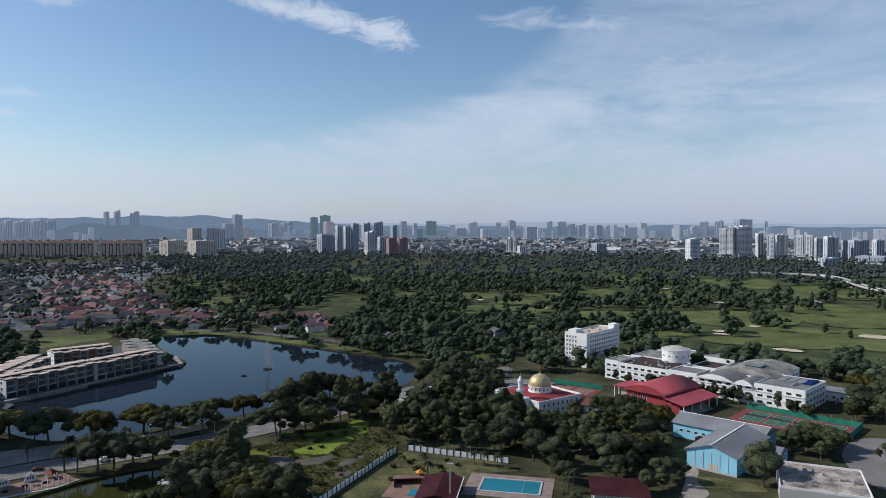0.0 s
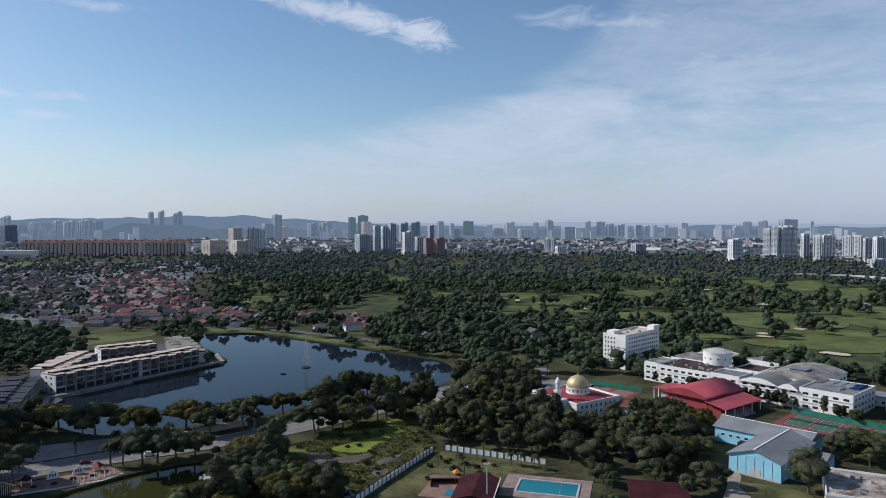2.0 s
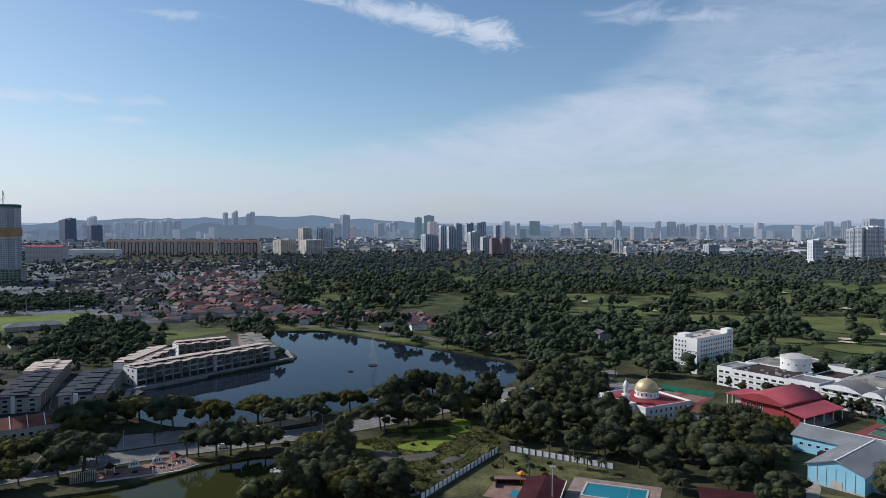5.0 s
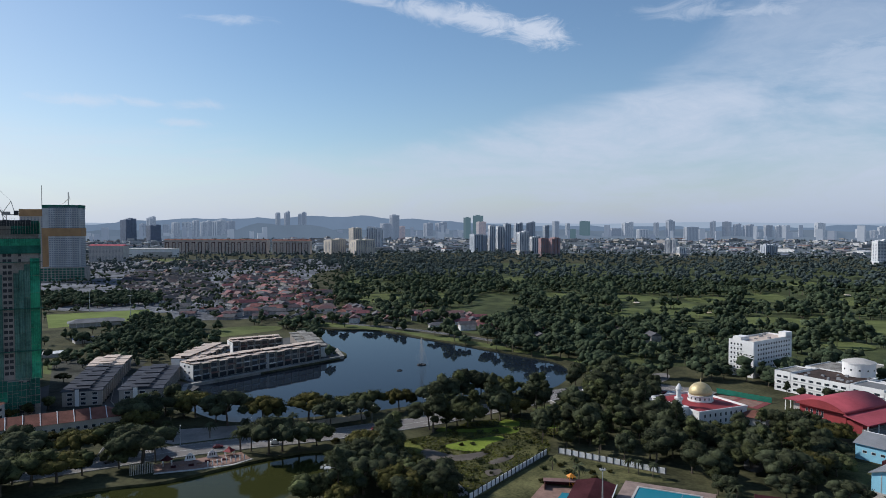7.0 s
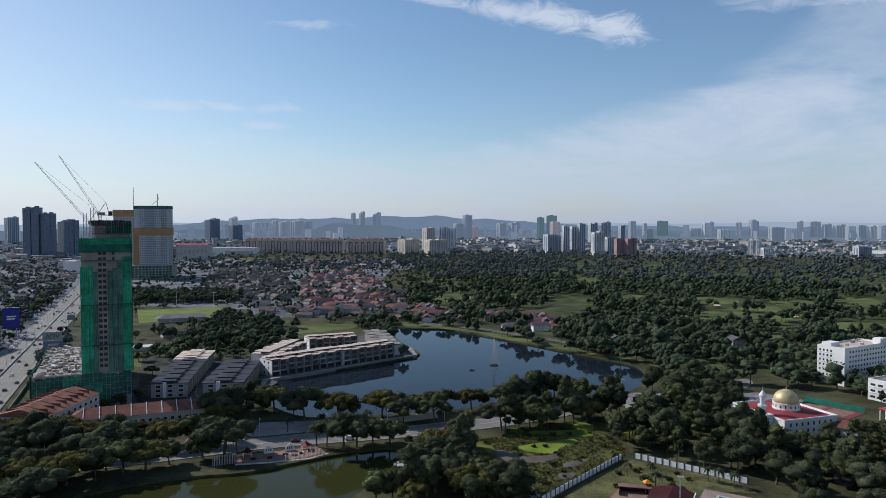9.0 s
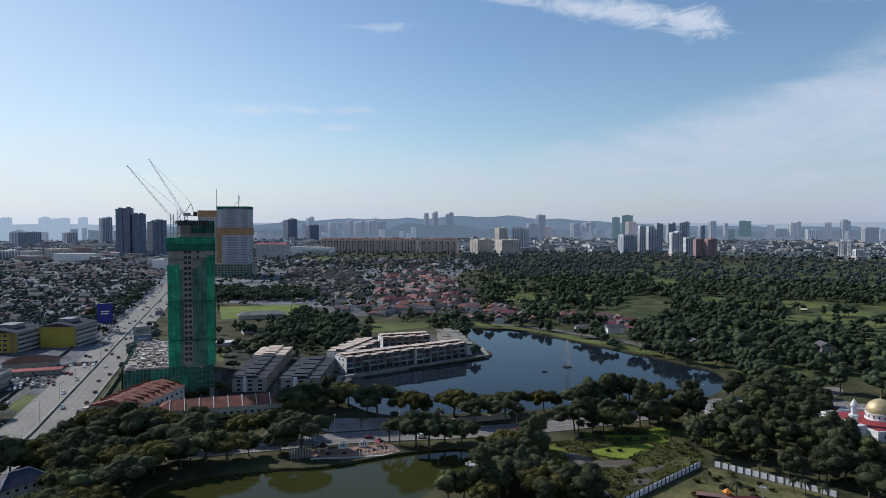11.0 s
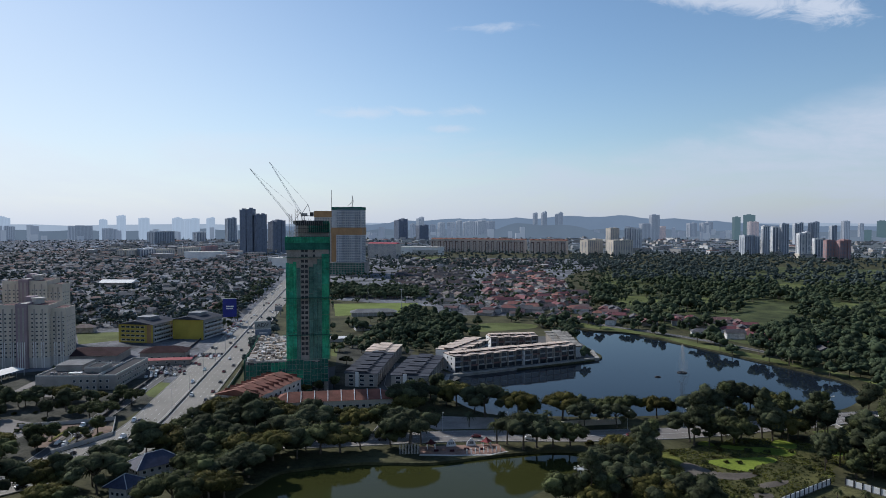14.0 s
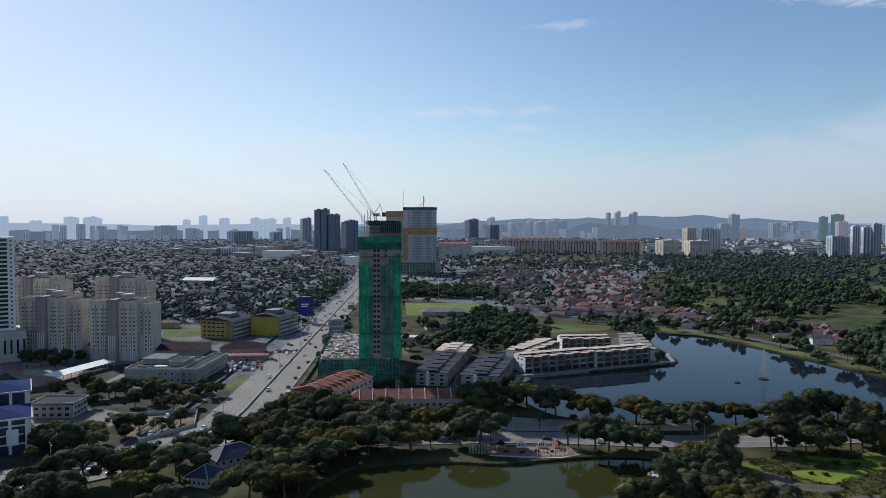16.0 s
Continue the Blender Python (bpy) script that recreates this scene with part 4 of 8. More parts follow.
tower(-19.87, 1914, 36, 63, "stripe")
tower(-22.05, 2177, 44, 92, "stripe")
tower(-23.38, 2198, 58, 94, "stripe")
tower(-23.43, 4250, 99, 125, "glass")
tower(-24.46, 2167, 22, 74, "pale")
tower(-25.09, 2071, 20, 70, "white")
tower(-25.92, 2193, 39, 70, "white")
tower(-27.27, 2171, 53, 69, "white")
tower(-28.33, 2130, 22, 63, "white")
tower(-29.16, 2103, 36, 67, "pale")
tower(-29.95, 2164, 18, 56, "grey")
tower(-30.93, 2141, 50, 57, "grey")
tower(-32.04, 2122, 27, 59, "pale")
tower(-31.94, 4180, 66, 73, "cream")
tower(-29.15, 1848, 45, 20, "grey")
tower(-31.38, 2012, 73, 19, "grey")
tower(-24.81, 4650, 20, 115, "white")
tower(60.03, 4535, 128, 89, "glass")
tower(58.2, 4482, 82, 73, "grey")
tower(66.82, 4650, 65, 90, "grey")
tower(65.81, 4650, 66, 98, "grey")
tower(64.8, 4650, 70, 89, "grey")
tower(68.73, 4393, 110, 57, "glass")
tower(54.56, 3643, 120, 63, "grey")
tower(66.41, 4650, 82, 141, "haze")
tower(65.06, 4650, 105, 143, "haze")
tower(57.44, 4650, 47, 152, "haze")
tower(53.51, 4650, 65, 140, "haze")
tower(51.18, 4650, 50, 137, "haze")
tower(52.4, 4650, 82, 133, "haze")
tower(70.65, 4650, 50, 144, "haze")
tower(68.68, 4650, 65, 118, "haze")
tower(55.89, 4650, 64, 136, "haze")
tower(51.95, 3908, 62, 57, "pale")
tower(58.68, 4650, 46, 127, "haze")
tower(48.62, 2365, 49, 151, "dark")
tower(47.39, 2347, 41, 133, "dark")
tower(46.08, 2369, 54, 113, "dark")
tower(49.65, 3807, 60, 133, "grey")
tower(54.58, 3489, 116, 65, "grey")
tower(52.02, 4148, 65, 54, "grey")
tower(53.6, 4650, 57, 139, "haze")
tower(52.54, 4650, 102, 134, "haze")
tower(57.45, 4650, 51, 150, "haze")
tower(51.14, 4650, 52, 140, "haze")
tower(57.3, 2230, 56, 24, "cream")
tower(55.7, 2240, 60, 27, "pale")
tower(54.3, 2200, 52, 25, "cream")
tower(52.7, 2260, 62, 28, "cream")
tower(51.2, 2300, 50, 30, "brick")


def bearing(p):
    return math.degrees(math.atan2(-p[0], p[1]))


CLEAR = []  # discs that trees and small houses keep free: x, y, radius


def free(p, extra=0.0):
    return all((p[0] - x) ** 2 + (p[1] - y) ** 2 > (r + extra) ** 2 for x, y, r in CLEAR)


def small_houses(name, label, poly, count, roof_mat, size, seed, yaw, d_min=0.0, row=0.0, storeys=(3.0, 3.4, 5.4)):
    """Low houses too many to count: walls and pitched roofs."""
    r = random.Random(seed)
    walls, roofs = Geo(), Geo()
    xs, ys = [p[0] for p in poly], [p[1] for p in poly]
    made = 0
    for _ in range(count * 6):
        if made >= count:
            break
        p = (r.uniform(min(xs), max(xs)), r.uniform(min(ys), max(ys)))
        if row:
            c, s = math.cos(radians(yaw)), math.sin(radians(yaw))
            u, v = p[0] * c + p[1] * s, -p[0] * s + p[1] * c
            v = round(v / row) * row + r.uniform(-1, 1)
            p = (u * c - v * s, u * s + v * c)
        if not inside(p, poly) or math.hypot(*p) < d_min or not free(p, 8) or abs((p[0] + 317) * 0.758 + (p[1] - 201) * 0.652 - 16) < 30:
            continue
        made += 1
        k = r.uniform(0.8, 1.3)
        w, d, h = size * k * r.uniform(1.0, 1.9), size * k * 0.8, r.choice(storeys)
        turn = yaw + r.choice((0, 0, 0, 90, 90)) + r.uniform(-9, 9)
        c, s = math.cos(radians(turn)), math.sin(radians(turn))
        n0, n1 = len(walls.v), len(roofs.v)
        walls.box(-w / 2, -d / 2, 0, w / 2, d / 2, h)
        (roofs.hip if r.random() < 0.35 else roofs.gable)(-w / 2, -d / 2, w / 2, d / 2, h, d * r.uniform(0.26, 0.4), over=0.8)
        for geo, n in ((walls, n0), (roofs, n1)):
            geo.v[n:] = [(p[0] + c * x - s * y, p[1] + s * x + c * y, z) for x, y, z in geo.v[n:]]
    t = thing(name, label, "houses", kind="stuff")
    tagged(part("house_walls", walls, M["palewalls" if roof_mat == "hazeroofs" else "walls"], t), kind="stuff")
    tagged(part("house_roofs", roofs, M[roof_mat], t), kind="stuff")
    return t


def sheds(name, label, poly, count, seed):
    r = random.Random(seed)
    g, top = Geo(), Geo()
    xs, ys = [p[0] for p in poly], [p[1] for p in poly]
    made = 0
    while made < count:
        p = (r.uniform(min(xs), max(xs)), r.uniform(min(ys), max(ys)))
        if not inside(p, poly):
            continue
        made += 1
        w, d, h, yaw = r.uniform(25, 80), r.uniform(15, 35), r.uniform(6, 15), r.choice((42, -48, 12)) + r.uniform(-6, 6)
        g.turned(p[0], p[1], w, d, 0, h, yaw)
        top.turned(p[0], p[1], w * 1.02, d * 1.04, h, h + 1.2, yaw)
        if r.random() < 0.3:
            g.turned(p[0], p[1], w * 0.4, d * 0.6, h + 1.2, h + r.uniform(4, 12), yaw)
    t = thing(name, label, "sheds", kind="stuff")
    tagged(part("shed_walls", g, M["walls"], t), kind="stuff")
    tagged(part("shed_roofs", top, M["sheds"], t), kind="stuff")

# ---- buildings of the near and middle ground ----
def keep_clear(m, w, d, margin=2.0):
    """No tree or small house stands inside a footprint w x d."""
    n = max(1, math.ceil(max(w, d) / max(min(w, d), 1)))
    r = math.hypot(w / (n if w >= d else 1), d / (n if d > w else 1)) / 2
    for i in range(n):
        u, v = ((i + 0.5) * w / n, d / 2) if w >= d else (w / 2, (i + 0.5) * d / n)
        p = m @ Vector((u, v, 0))
        CLEAR.append((p.x, p.y, r * 0.8 + margin))


def spot(name, label, category, a, b, depth, group="", clear=True):
    m, w = facing(a, b)
    if clear:
        keep_clear(m, w, depth)
    return thing(name, label, category, m, group), w


def roof_clutter(t, x0, y0, x1, y1, z, n, seed):
    r = random.Random(seed)
    for _ in range(n):
        x, y = r.uniform(x0, x1), r.uniform(y0, y1)
        part("roof_unit", Geo().box(x, y, z, x + r.uniform(0.8, 2.0), y + r.uniform(0.8, 1.6), z + r.uniform(0.6, 1.5)), M["slate"], t)


# white seven-storey block
def white_block():
    t, w = spot("office_block", "white seven-storey block with small square windows", "building", (87, 494), (100, 482), 46)
    part("wall", Geo().box(0, 0, 0, w, 46, 22.5), M["white"], t)
    g = parapet(Geo(), 0, 0, w, 46, 22.5, 1.2)
    part("parapet", g, M["white"], t)
    part("stair_tower", Geo().box(w - 5, 38, 22.5, w, 46, 26.5), M["white"], t)
    part("roof", Geo().box(0.4, 0.4, 22.5, w - 0.4, 45.6, 22.75), M["beige"], t)
    part("stair_tower", Geo().box(1, 3, 22.75, 7, 12, 25.2), M["white"], t)
    window_rows(t, 0.8, w - 7.5, 0, [2 + 3.0 * k for k in range(7)], 4, 1.3, 1.5)
    window_rows(t, 4, 44, w, [2 + 3.0 * k for k in range(7)], 13, 1.5, 1.5, 90)
    window_rows(t, 4, 44, 0, [2 + 3.0 * k for k in range(7)], 11, 1.5, 1.5, -90)
    for k in range(7):
        part("ledge", Geo().box(0.5, -0.4, 1.6 + 3.0 * k, w - 7, 0, 1.75 + 3.0 * k), M["white"], t)
    roof_clutter(t, 2, 14, w - 6, 40, 22.75, 6, 3)


# white college: long three-storey front with flat and arched roofs
def college():
    t, L = spot("college", "long white three-storey college with arched roofs and a round drum", "building", (106, 453), (191, 366), 44)
    floors = [1.3, 4.7, 8.1]
    wings = [(0, 10, 11.2, "flat", "stainroof", 22), (10, 44, 10.6, "flat", "brownroof", 30), (44, 62, 11.0, "flat", "metalroof", 18), (62, 84, 10.2, "vault", "metalroof", 20), (84, 95, 9.6, "vault", "metalroof", 22), (95, L, 11.0, "flat", "metalroof", 34)]
    for i, (x0, x1, h, roof, mat, d) in enumerate(wings):
        part("wing", Geo().box(x0, 0.15 * i, 0, x1, d, h), M["white"], t, "white rendered wing")
        if roof == "flat":
            part("roof", Geo().box(x0 + 0.4, 0.15 * i + 0.4, h, x1 - 0.4, d - 0.4, h + 0.3), M[mat], t)
            part("parapet", parapet(Geo(), x0, 0.15 * i, x1, d, h, 0.9, 0.35), M["white"], t)
        else:
            part("arched_roof", Geo().vault(x0, -0.6, x1, d + 0.5, h, 2.6, "y"), M[mat], t, "grey arched metal roof")
            part("roof_edge", Geo().vault(x0 - 0.3, -1.0, x1 + 0.3, -0.6, h, 3.0, "y"), M["white"], t)
        n = max(2, round((x1 - x0) / 5.2))
        window_rows(t, x0 + 0.8, x1 - 0.8, 0.15 * i, floors, n, 3.0, 1.5)
        for z in floors[1:]:
            part("ledge", Geo().box(x0 + 0.5, 0.15 * i - 0.5, z - 0.5, x1 - 0.5, 0.15 * i, z - 0.35), M["white"], t)
    window_rows(t, 2, 32, L, floors, 6, 2.6, 1.5, 90)
    window_rows(t, 2, 20, 0, floors, 3, 2.6, 1.5, -90)
    # round drum with a shallow cone
    part("drum", Geo().turn(32, 33, [(8.6, 0), (8.6, 18.2), (9.0, 18.2), (9.0, 18.8)], 32), M["white"], t, "round white drum")
    part("drum_roof", Geo().turn(32, 33, [(8.9, 18.8), (4.0, 20.3), (0.2, 20.9)], 32), M["offwhite"], t)
    for i in range(12):
        a = 2 * math.pi * i / 12
        window(t, 32 + 8.62 * math.cos(a), 33 + 8.62 * math.sin(a), 14.2, 1.2, 1.2, math.degrees(a) + 90)
    # rear wings round the court
    for x0, y0, x1, y1, h, mat in ((0, 32, 22, 62, 10, "stainroof"), (44, 30, 60, 52, 9.5, "brownroof"), (4, 62, 58, 78, 10, "stainroof")):
        part("wing", Geo().box(x0, y0, 0, x1, y1, h), M["white"], t)
        part("roof", Geo().box(x0 + 0.5, y0 + 0.5, h, x1 - 0.5, y1 - 0.5, h + 0.3), M[mat], t)
        part("parapet", parapet(Geo(), x0, y0, x1, y1, h, 0.8, 0.35), M["white"], t)
    part("hall", Geo().box(66, 22, 0, 98, 62, 11.5), M["white"], t)
    part("arched_roof", Geo().vault(65.5, 21.5, 98.5, 62.5, 11.5, 3.2, "y"), M["stainroof"], t, "pale arched hall roof")
    window_rows(t, 24, 60, 98, [7.8], 7, 2.6, 1.6, 90)
    part("skylight", Geo().box(78, 30, 14.5, 87, 38, 15.2), M["glass"], t)
    roof_clutter(t, 12, 4, 42, 26, 10.9, 12, 5)
    roof_clutter(t, 97, 4, L - 4, 28, 11.3, 10, 6)
    for k in range(4):
        part("canopy", Geo().box(101 + k * 4.6, 18, 11.4, 104.8 + k * 4.6, 32, 12.0), M["blueroof"] if k == 3 else M["slate"], t)
    t2, w = spot("annex", "low white annex behind the college", "building", (212, 398), (232, 382), 14)
    part("wall", Geo().box(0, 0, 0, w, 14, 5), M["white"], t2)
    part("roof", Geo().box(-0.5, -0.5, 5, w + 0.5, 14.5, 5.4), M["slate"], t2)
    window_rows(t2, 1, w - 1, 0, [1.5], 6, 1.6, 1.4)


def red_hall():
    t, w = spot("sports_hall", "red hall with a broad arched metal roof", "hall", (103, 388), (119, 369.5), 36)
    part("wall", Geo().box(0, 0, 0, w, 33, 8.6), M["redwall"], t)
    part("gable_wall", Geo().vault(0, 0.0, w, 0.4, 8.6, 3.2, "y", 18), M["redwall"], t)
    part("roof_edge", Geo().vault(-1.3, -2.4, w + 1.3, -2.0, 8.3, 4.0, "y", 18), M["redwall"], t, "dark red arched fascia")
    part("arched_roof", Geo().vault(-1.2, -2.0, w + 1.2, 35, 8.4, 4.1, "y", 18), M["redroof"], t, "arched pink-red metal roof", True)
    for x0, z0, x1, z1, ya, yb in ((-15, 6.0, -0.2, 6.6, 8, 27), (w + 0.2, 7.6, w + 12.5, 5.4, -3, 33)):
        part("side_roof", Geo().solid([(x0, ya, z0), (x1, ya, z1), (x1, yb, z1), (x0, yb, z0), (x0, ya, z0 + 0.35), (x1, ya, z1 + 0.35), (x1, yb, z1 + 0.35), (x0, yb, z0 + 0.35)],
                                      [(0, 3, 2, 1), (4, 5, 6, 7), (0, 1, 5, 4), (1, 2, 6, 5), (2, 3, 7, 6), (3, 0, 4, 7)]), M["redroof"], t, "broad low red side roof")
        part("side_wall", Geo().box(x0 + (4 if x0 < 0 else 0.0), ya + 3, 0, x1 - (0 if x0 < 0 else 4.5), yb - 2, 5.2), M["offwhite"] if x0 < 0 else M["redwall"], t)
        for k in range(5):
            y = ya + 0.6 + k * (yb - ya - 1.6) / 4
            x = x0 + 0.6 if x0 < 0 else x1 - 1.0
            part("post", Geo().box(x, y, 0, x + 0.4, y + 0.4, 5.4), M["white"], t)
    for x in (4.0, 6.6, 9.6, 12.2):
        window(t, x, 0, 3.4, 1.2, 3.2)
    for k in range(5):
        part("step", Geo().box(w + 8.2 + k * 1.1, -1, 0, w + 9.3 + k * 1.1, 24, 2.6 - 0.5 * k), M["concrete"], t)


def blue_hall():
    t, w = spot("blue_hall", "sky-blue clad hall with grey pitched metal roofs", "hall", (101, 286), (116, 272.5), 36)
    part("wall", Geo().box(0, 0, 0, w, 38, 7.4), M["bluewall"], t)
    part("gable_wall", Geo().gable(0, 0, w, 38, 7.4, 3.2, "y"), M["bluewall"], t)
    roof = Geo()
    for x0, z0, x1, z1 in ((-0.8, 7.25, w / 2, 10.95), (w / 2, 10.95, w + 0.8, 7.25)):
        roof.solid([(x0, -0.9, z0), (x1, -0.9, z1), (x1, 38.6, z1), (x0, 38.6, z0), (x0, -0.9, z0 + 0.25), (x1, -0.9, z1 + 0.25), (x1, 38.6, z1 + 0.25), (x0, 38.6, z0 + 0.25)],
                   [(0, 3, 2, 1), (4, 5, 6, 7), (0, 1, 5, 4), (1, 2, 6, 5), (2, 3, 7, 6), (3, 0, 4, 7)])
    part("roof", roof, M["slate"], t, "grey profiled metal roof")
    part("ridge_cap", Geo().box(w / 2 - 0.3, -0.9, 11.12, w / 2 + 0.3, 38.6, 11.3), M["white"], t)
    for i in range(int(38 / 1.9)):
        for x0, z0, x1, z1 in ((-0.8, 7.5, w / 2, 11.2), (w / 2, 11.2, w + 0.8, 7.5)):
            y = -0.5 + i * 1.95
            part("roof_rib", Geo().solid([(x0, y, z0), (x1, y, z1), (x1, y + 0.12, z1), (x0, y + 0.12, z0), (x0, y, z0 + 0.1), (x1, y, z1 + 0.1), (x1, y + 0.12, z1 + 0.1), (x0, y + 0.12, z0 + 0.1)],
                                         [(0, 3, 2, 1), (4, 5, 6, 7), (0, 1, 5, 4), (1, 2, 6, 5), (2, 3, 7, 6), (3, 0, 4, 7)]), M["slate"], t)
    for i in range(1, 6):
        part("pilaster", Geo().box(i * w / 6 - 0.12, -0.14, 0, i * w / 6 + 0.12, 0, 7.4), M["offwhite"], t)
    part("door", Geo().box(w * 0.42, -0.1, 0, w * 0.62, 0.05, 3.2), M["offwhite"], t)
    part("plinth", Geo().box(-0.1, -0.12, 0, w + 0.1, 0.0, 0.7), M["offwhite"], t)
    # lower side porches
    part("side_wall", Geo().box(w, 8, 0, w + 7, 16, 4.5), M["bluewall"], t)
    part("side_roof", Geo().gable(w, 8, w + 7, 16, 4.5, 2.0, "x", 0.5), M["slate"], t)
    part("side_wall", Geo().box(w, 22, 0, w + 9, 34, 5.0), M["bluewall"], t)
    part("side_roof", Geo().gable(w, 22, w + 9, 34, 5.0, 2.4, "x", 0.5), M["slate"], t)
    t2, w2 = spot("blue_annex", "long sky-blue wing with a grey metal roof", "hall", (109, 327), (134, 304.5), 20)
    part("wall", Geo().box(0, 0, 0, w2 + 6, 20, 6.6), M["bluewall"], t2)
    part("roof", Geo().gable(0, 0, w2 + 6, 20, 6.6, 3.0, "x", 0.9), M["slate"], t2, "grey profiled metal roof")
    part("ridge_cap", Geo().box(-0.9, 9.8, 9.66, w2 + 6.9, 10.2, 9.85), M["white"], t2)
    window_rows(t2, 2, 16, 0, [3.0], 4, 1.8, 1.2)
    part("porch", Geo().box(12, -4, 0, 17, 0, 2.6), M["maroon"], t2)


def mosque():
    t, w = spot("mosque", "white mosque with red roof and golden dome", "mosque", (30, 386), (50, 358), 31)
    part("wall", Geo().box(0, 0, 0, w, 31, 7.4), M["white"], t)
    part("roof", Geo().hip(0.6, 0.6, w - 0.6, 30.4, 7.5, 1.8), M["redwall"], t)
    part("parapet", parapet(Geo(), -0.3, -0.3, w + 0.3, 31.3, 7.3, 1.0, 0.5), M["white"], t)
    cx, cy = w / 2 + 1, 16
    part("drum", Geo().turn(cx, cy, [(6.4, 7.4), (6.4, 9.2), (6.0, 9.2), (6.0, 11.4), (6.3, 11.4), (6.3, 11.8)], 32), M["white"], t, "white round drum")
    part("dome", Geo().turn(cx, cy, [(5.7, 11.8), (5.9, 13.0), (5.5, 14.6), (4.5, 16.1), (3.0, 17.2), (1.3, 17.9), (0.15, 18.3)], 40), M["gold"], t, "golden dome", True)
    part("finial", Geo().turn(cx, cy, [(0.12, 18.2), (0.3, 18.8), (0.06, 19.3), (0.05, 20.4)], 8), M["gold"], t)
    for i in range(16):
        a = 2 * math.pi * i / 16
        window(t, cx + 6.02 * math.cos(a), cy + 6.02 * math.sin(a), 9.6, 0.8, 1.4, math.degrees(a) + 90)
    part("minaret", Geo().turn(21.5, -1.2, [(1.6, 0), (1.6, 11.5), (2.2, 11.7), (2.2, 12.6), (1.2, 12.6), (1.2, 16.4), (1.7, 16.6), (1.6, 17.2), (1.0, 18.4), (0.1, 19.8)], 12), M["white"], t, "slim white minaret")
    part("minaret_cap", Geo().turn(21.5, -1.2, [(0.1, 19.7), (0.05, 21.4)], 6), M["gold"], t)
    part("entrance", Geo().box(w * 0.55, -5, 0, w * 0.8, 0, 9.2), M["white"], t)
    g = Geo().box(w * 0.6, -5.1, 0, w * 0.75, -4.9, 4.2)
    g.turn(w * 0.675, -5.0, [(w * 0.07, 4.2), (w * 0.05, 5.4), (0.1, 6.2)], 10)
    part("arch", g, M["glass"], t)
    window_rows(t, 1, w * 0.5, 0, [1.4, 4.6], 6, 1.2, 1.9)
    window_rows(t, 2, 29, w, [1.4, 4.6], 8, 1.2, 1.9, 90)
    part("porch_roof", Geo().hip(-10, 4, -1, 14, 4.2, 2.0), M["slate"], t)
    part("porch_wall", Geo().box(-9, 5, 0, -2, 13, 4.2), M["white"], t)
    t2, w2 = spot("mosque_annex", "low annex with red tiled roof beside the mosque", "building", (70, 372), (82, 366), 12)
    part("wall", Geo().box(0, 0, 0, w2, 12, 4), M["offwhite"], t2)
    part("roof", Geo().hip(0, 0, w2, 12, 4, 2.4, 0.8), M["tile"], t2)


def terrace(a, b, depth, units, roof_mat, label, back=False, h=9.6):
    """A row of three-storey town houses with deep balconies and roof boxes."""
    t, w = spot("terrace", label, "terraced houses", a, b, depth, "lake terraces")
    u = w / units
    part("wall", Geo().box(0, 1.2, 0, w, depth, h), M["terracewall"], t)
    part("roof", Geo().box(-0.2, 0.9, h, w + 0.2, depth + 0.2, h + 0.2), M["brownroof"], t)
    for i in range(units):
        lift, out = (0.0, 1.3) if i % 2 else (0.45, 0.5)
        part("roof_slab", Geo().box(i * u - 0.35, -out, h + 0.2 + lift, i * u + u * 0.94, depth * 0.46, h + 0.5 + lift), M[roof_mat], t)
        part("roof_slab", Geo().box(i * u + 0.1, depth * 0.5, h + 0.2 + 0.45 - lift, i * u + u * 1.02, depth + out, h + 0.5 + 0.45 - lift), M[roof_mat], t)
    part("end_wall", Geo().box(-0.25, 0.2, 0, 0, depth, h), M["white"], t, "white rendered end wall")
    for i in range(units + 1):
        part("party_wall", Geo().box(max(i * u - 0.15, 0), 0, 0, min(i * u + 0.15, w), 1.2, h), M["stucco"], t)
    for i in range(units):
        for k, z in enumerate((0, h * 0.335, h * 0.67)):
            if k:
                part("balcony", Geo().box(i * u + 0.3, -0.3 if (i + k) % 2 else 0.1, z - 0.2, i * u + u - 0.3, 1.2, z + (0.7 if (i + k) % 3 == 0 else 0.1)), M[("offwhite", "white", "bayblue", "baybrick", "offwhite", "stucco", "baybrick")[(i + k) % 7]], t)
            window(t, i * u + u * (0.5 if k == 0 else 0.46), 1.2, z + (0.05 if k == 0 else 0.3), u * (0.9 if k == 0 else 0.72), h * 0.3 if k == 0 else h * 0.255, 0, "grey")
        part("roof_box", Geo().box(i * u + u * 0.15, depth * 0.35, h + 0.2, i * u + u * 0.75, depth * 0.65, h + 1.75), M["brownroof"], t)
        part("roof_cap", Geo().box(i * u, depth * 0.3, h + 1.75, i * u + u * 0.9, depth * 0.7, h + 2.0), M[roof_mat], t)
    for z in (h * 0.1, h * 0.43, h * 0.76):
        for y in (depth * 0.3, depth * 0.62):
            window(t, -0.25, y, z, 1.8, 1.6, -90)
            window(t, w, y, z, 1.8, 1.6, 90)
    return t


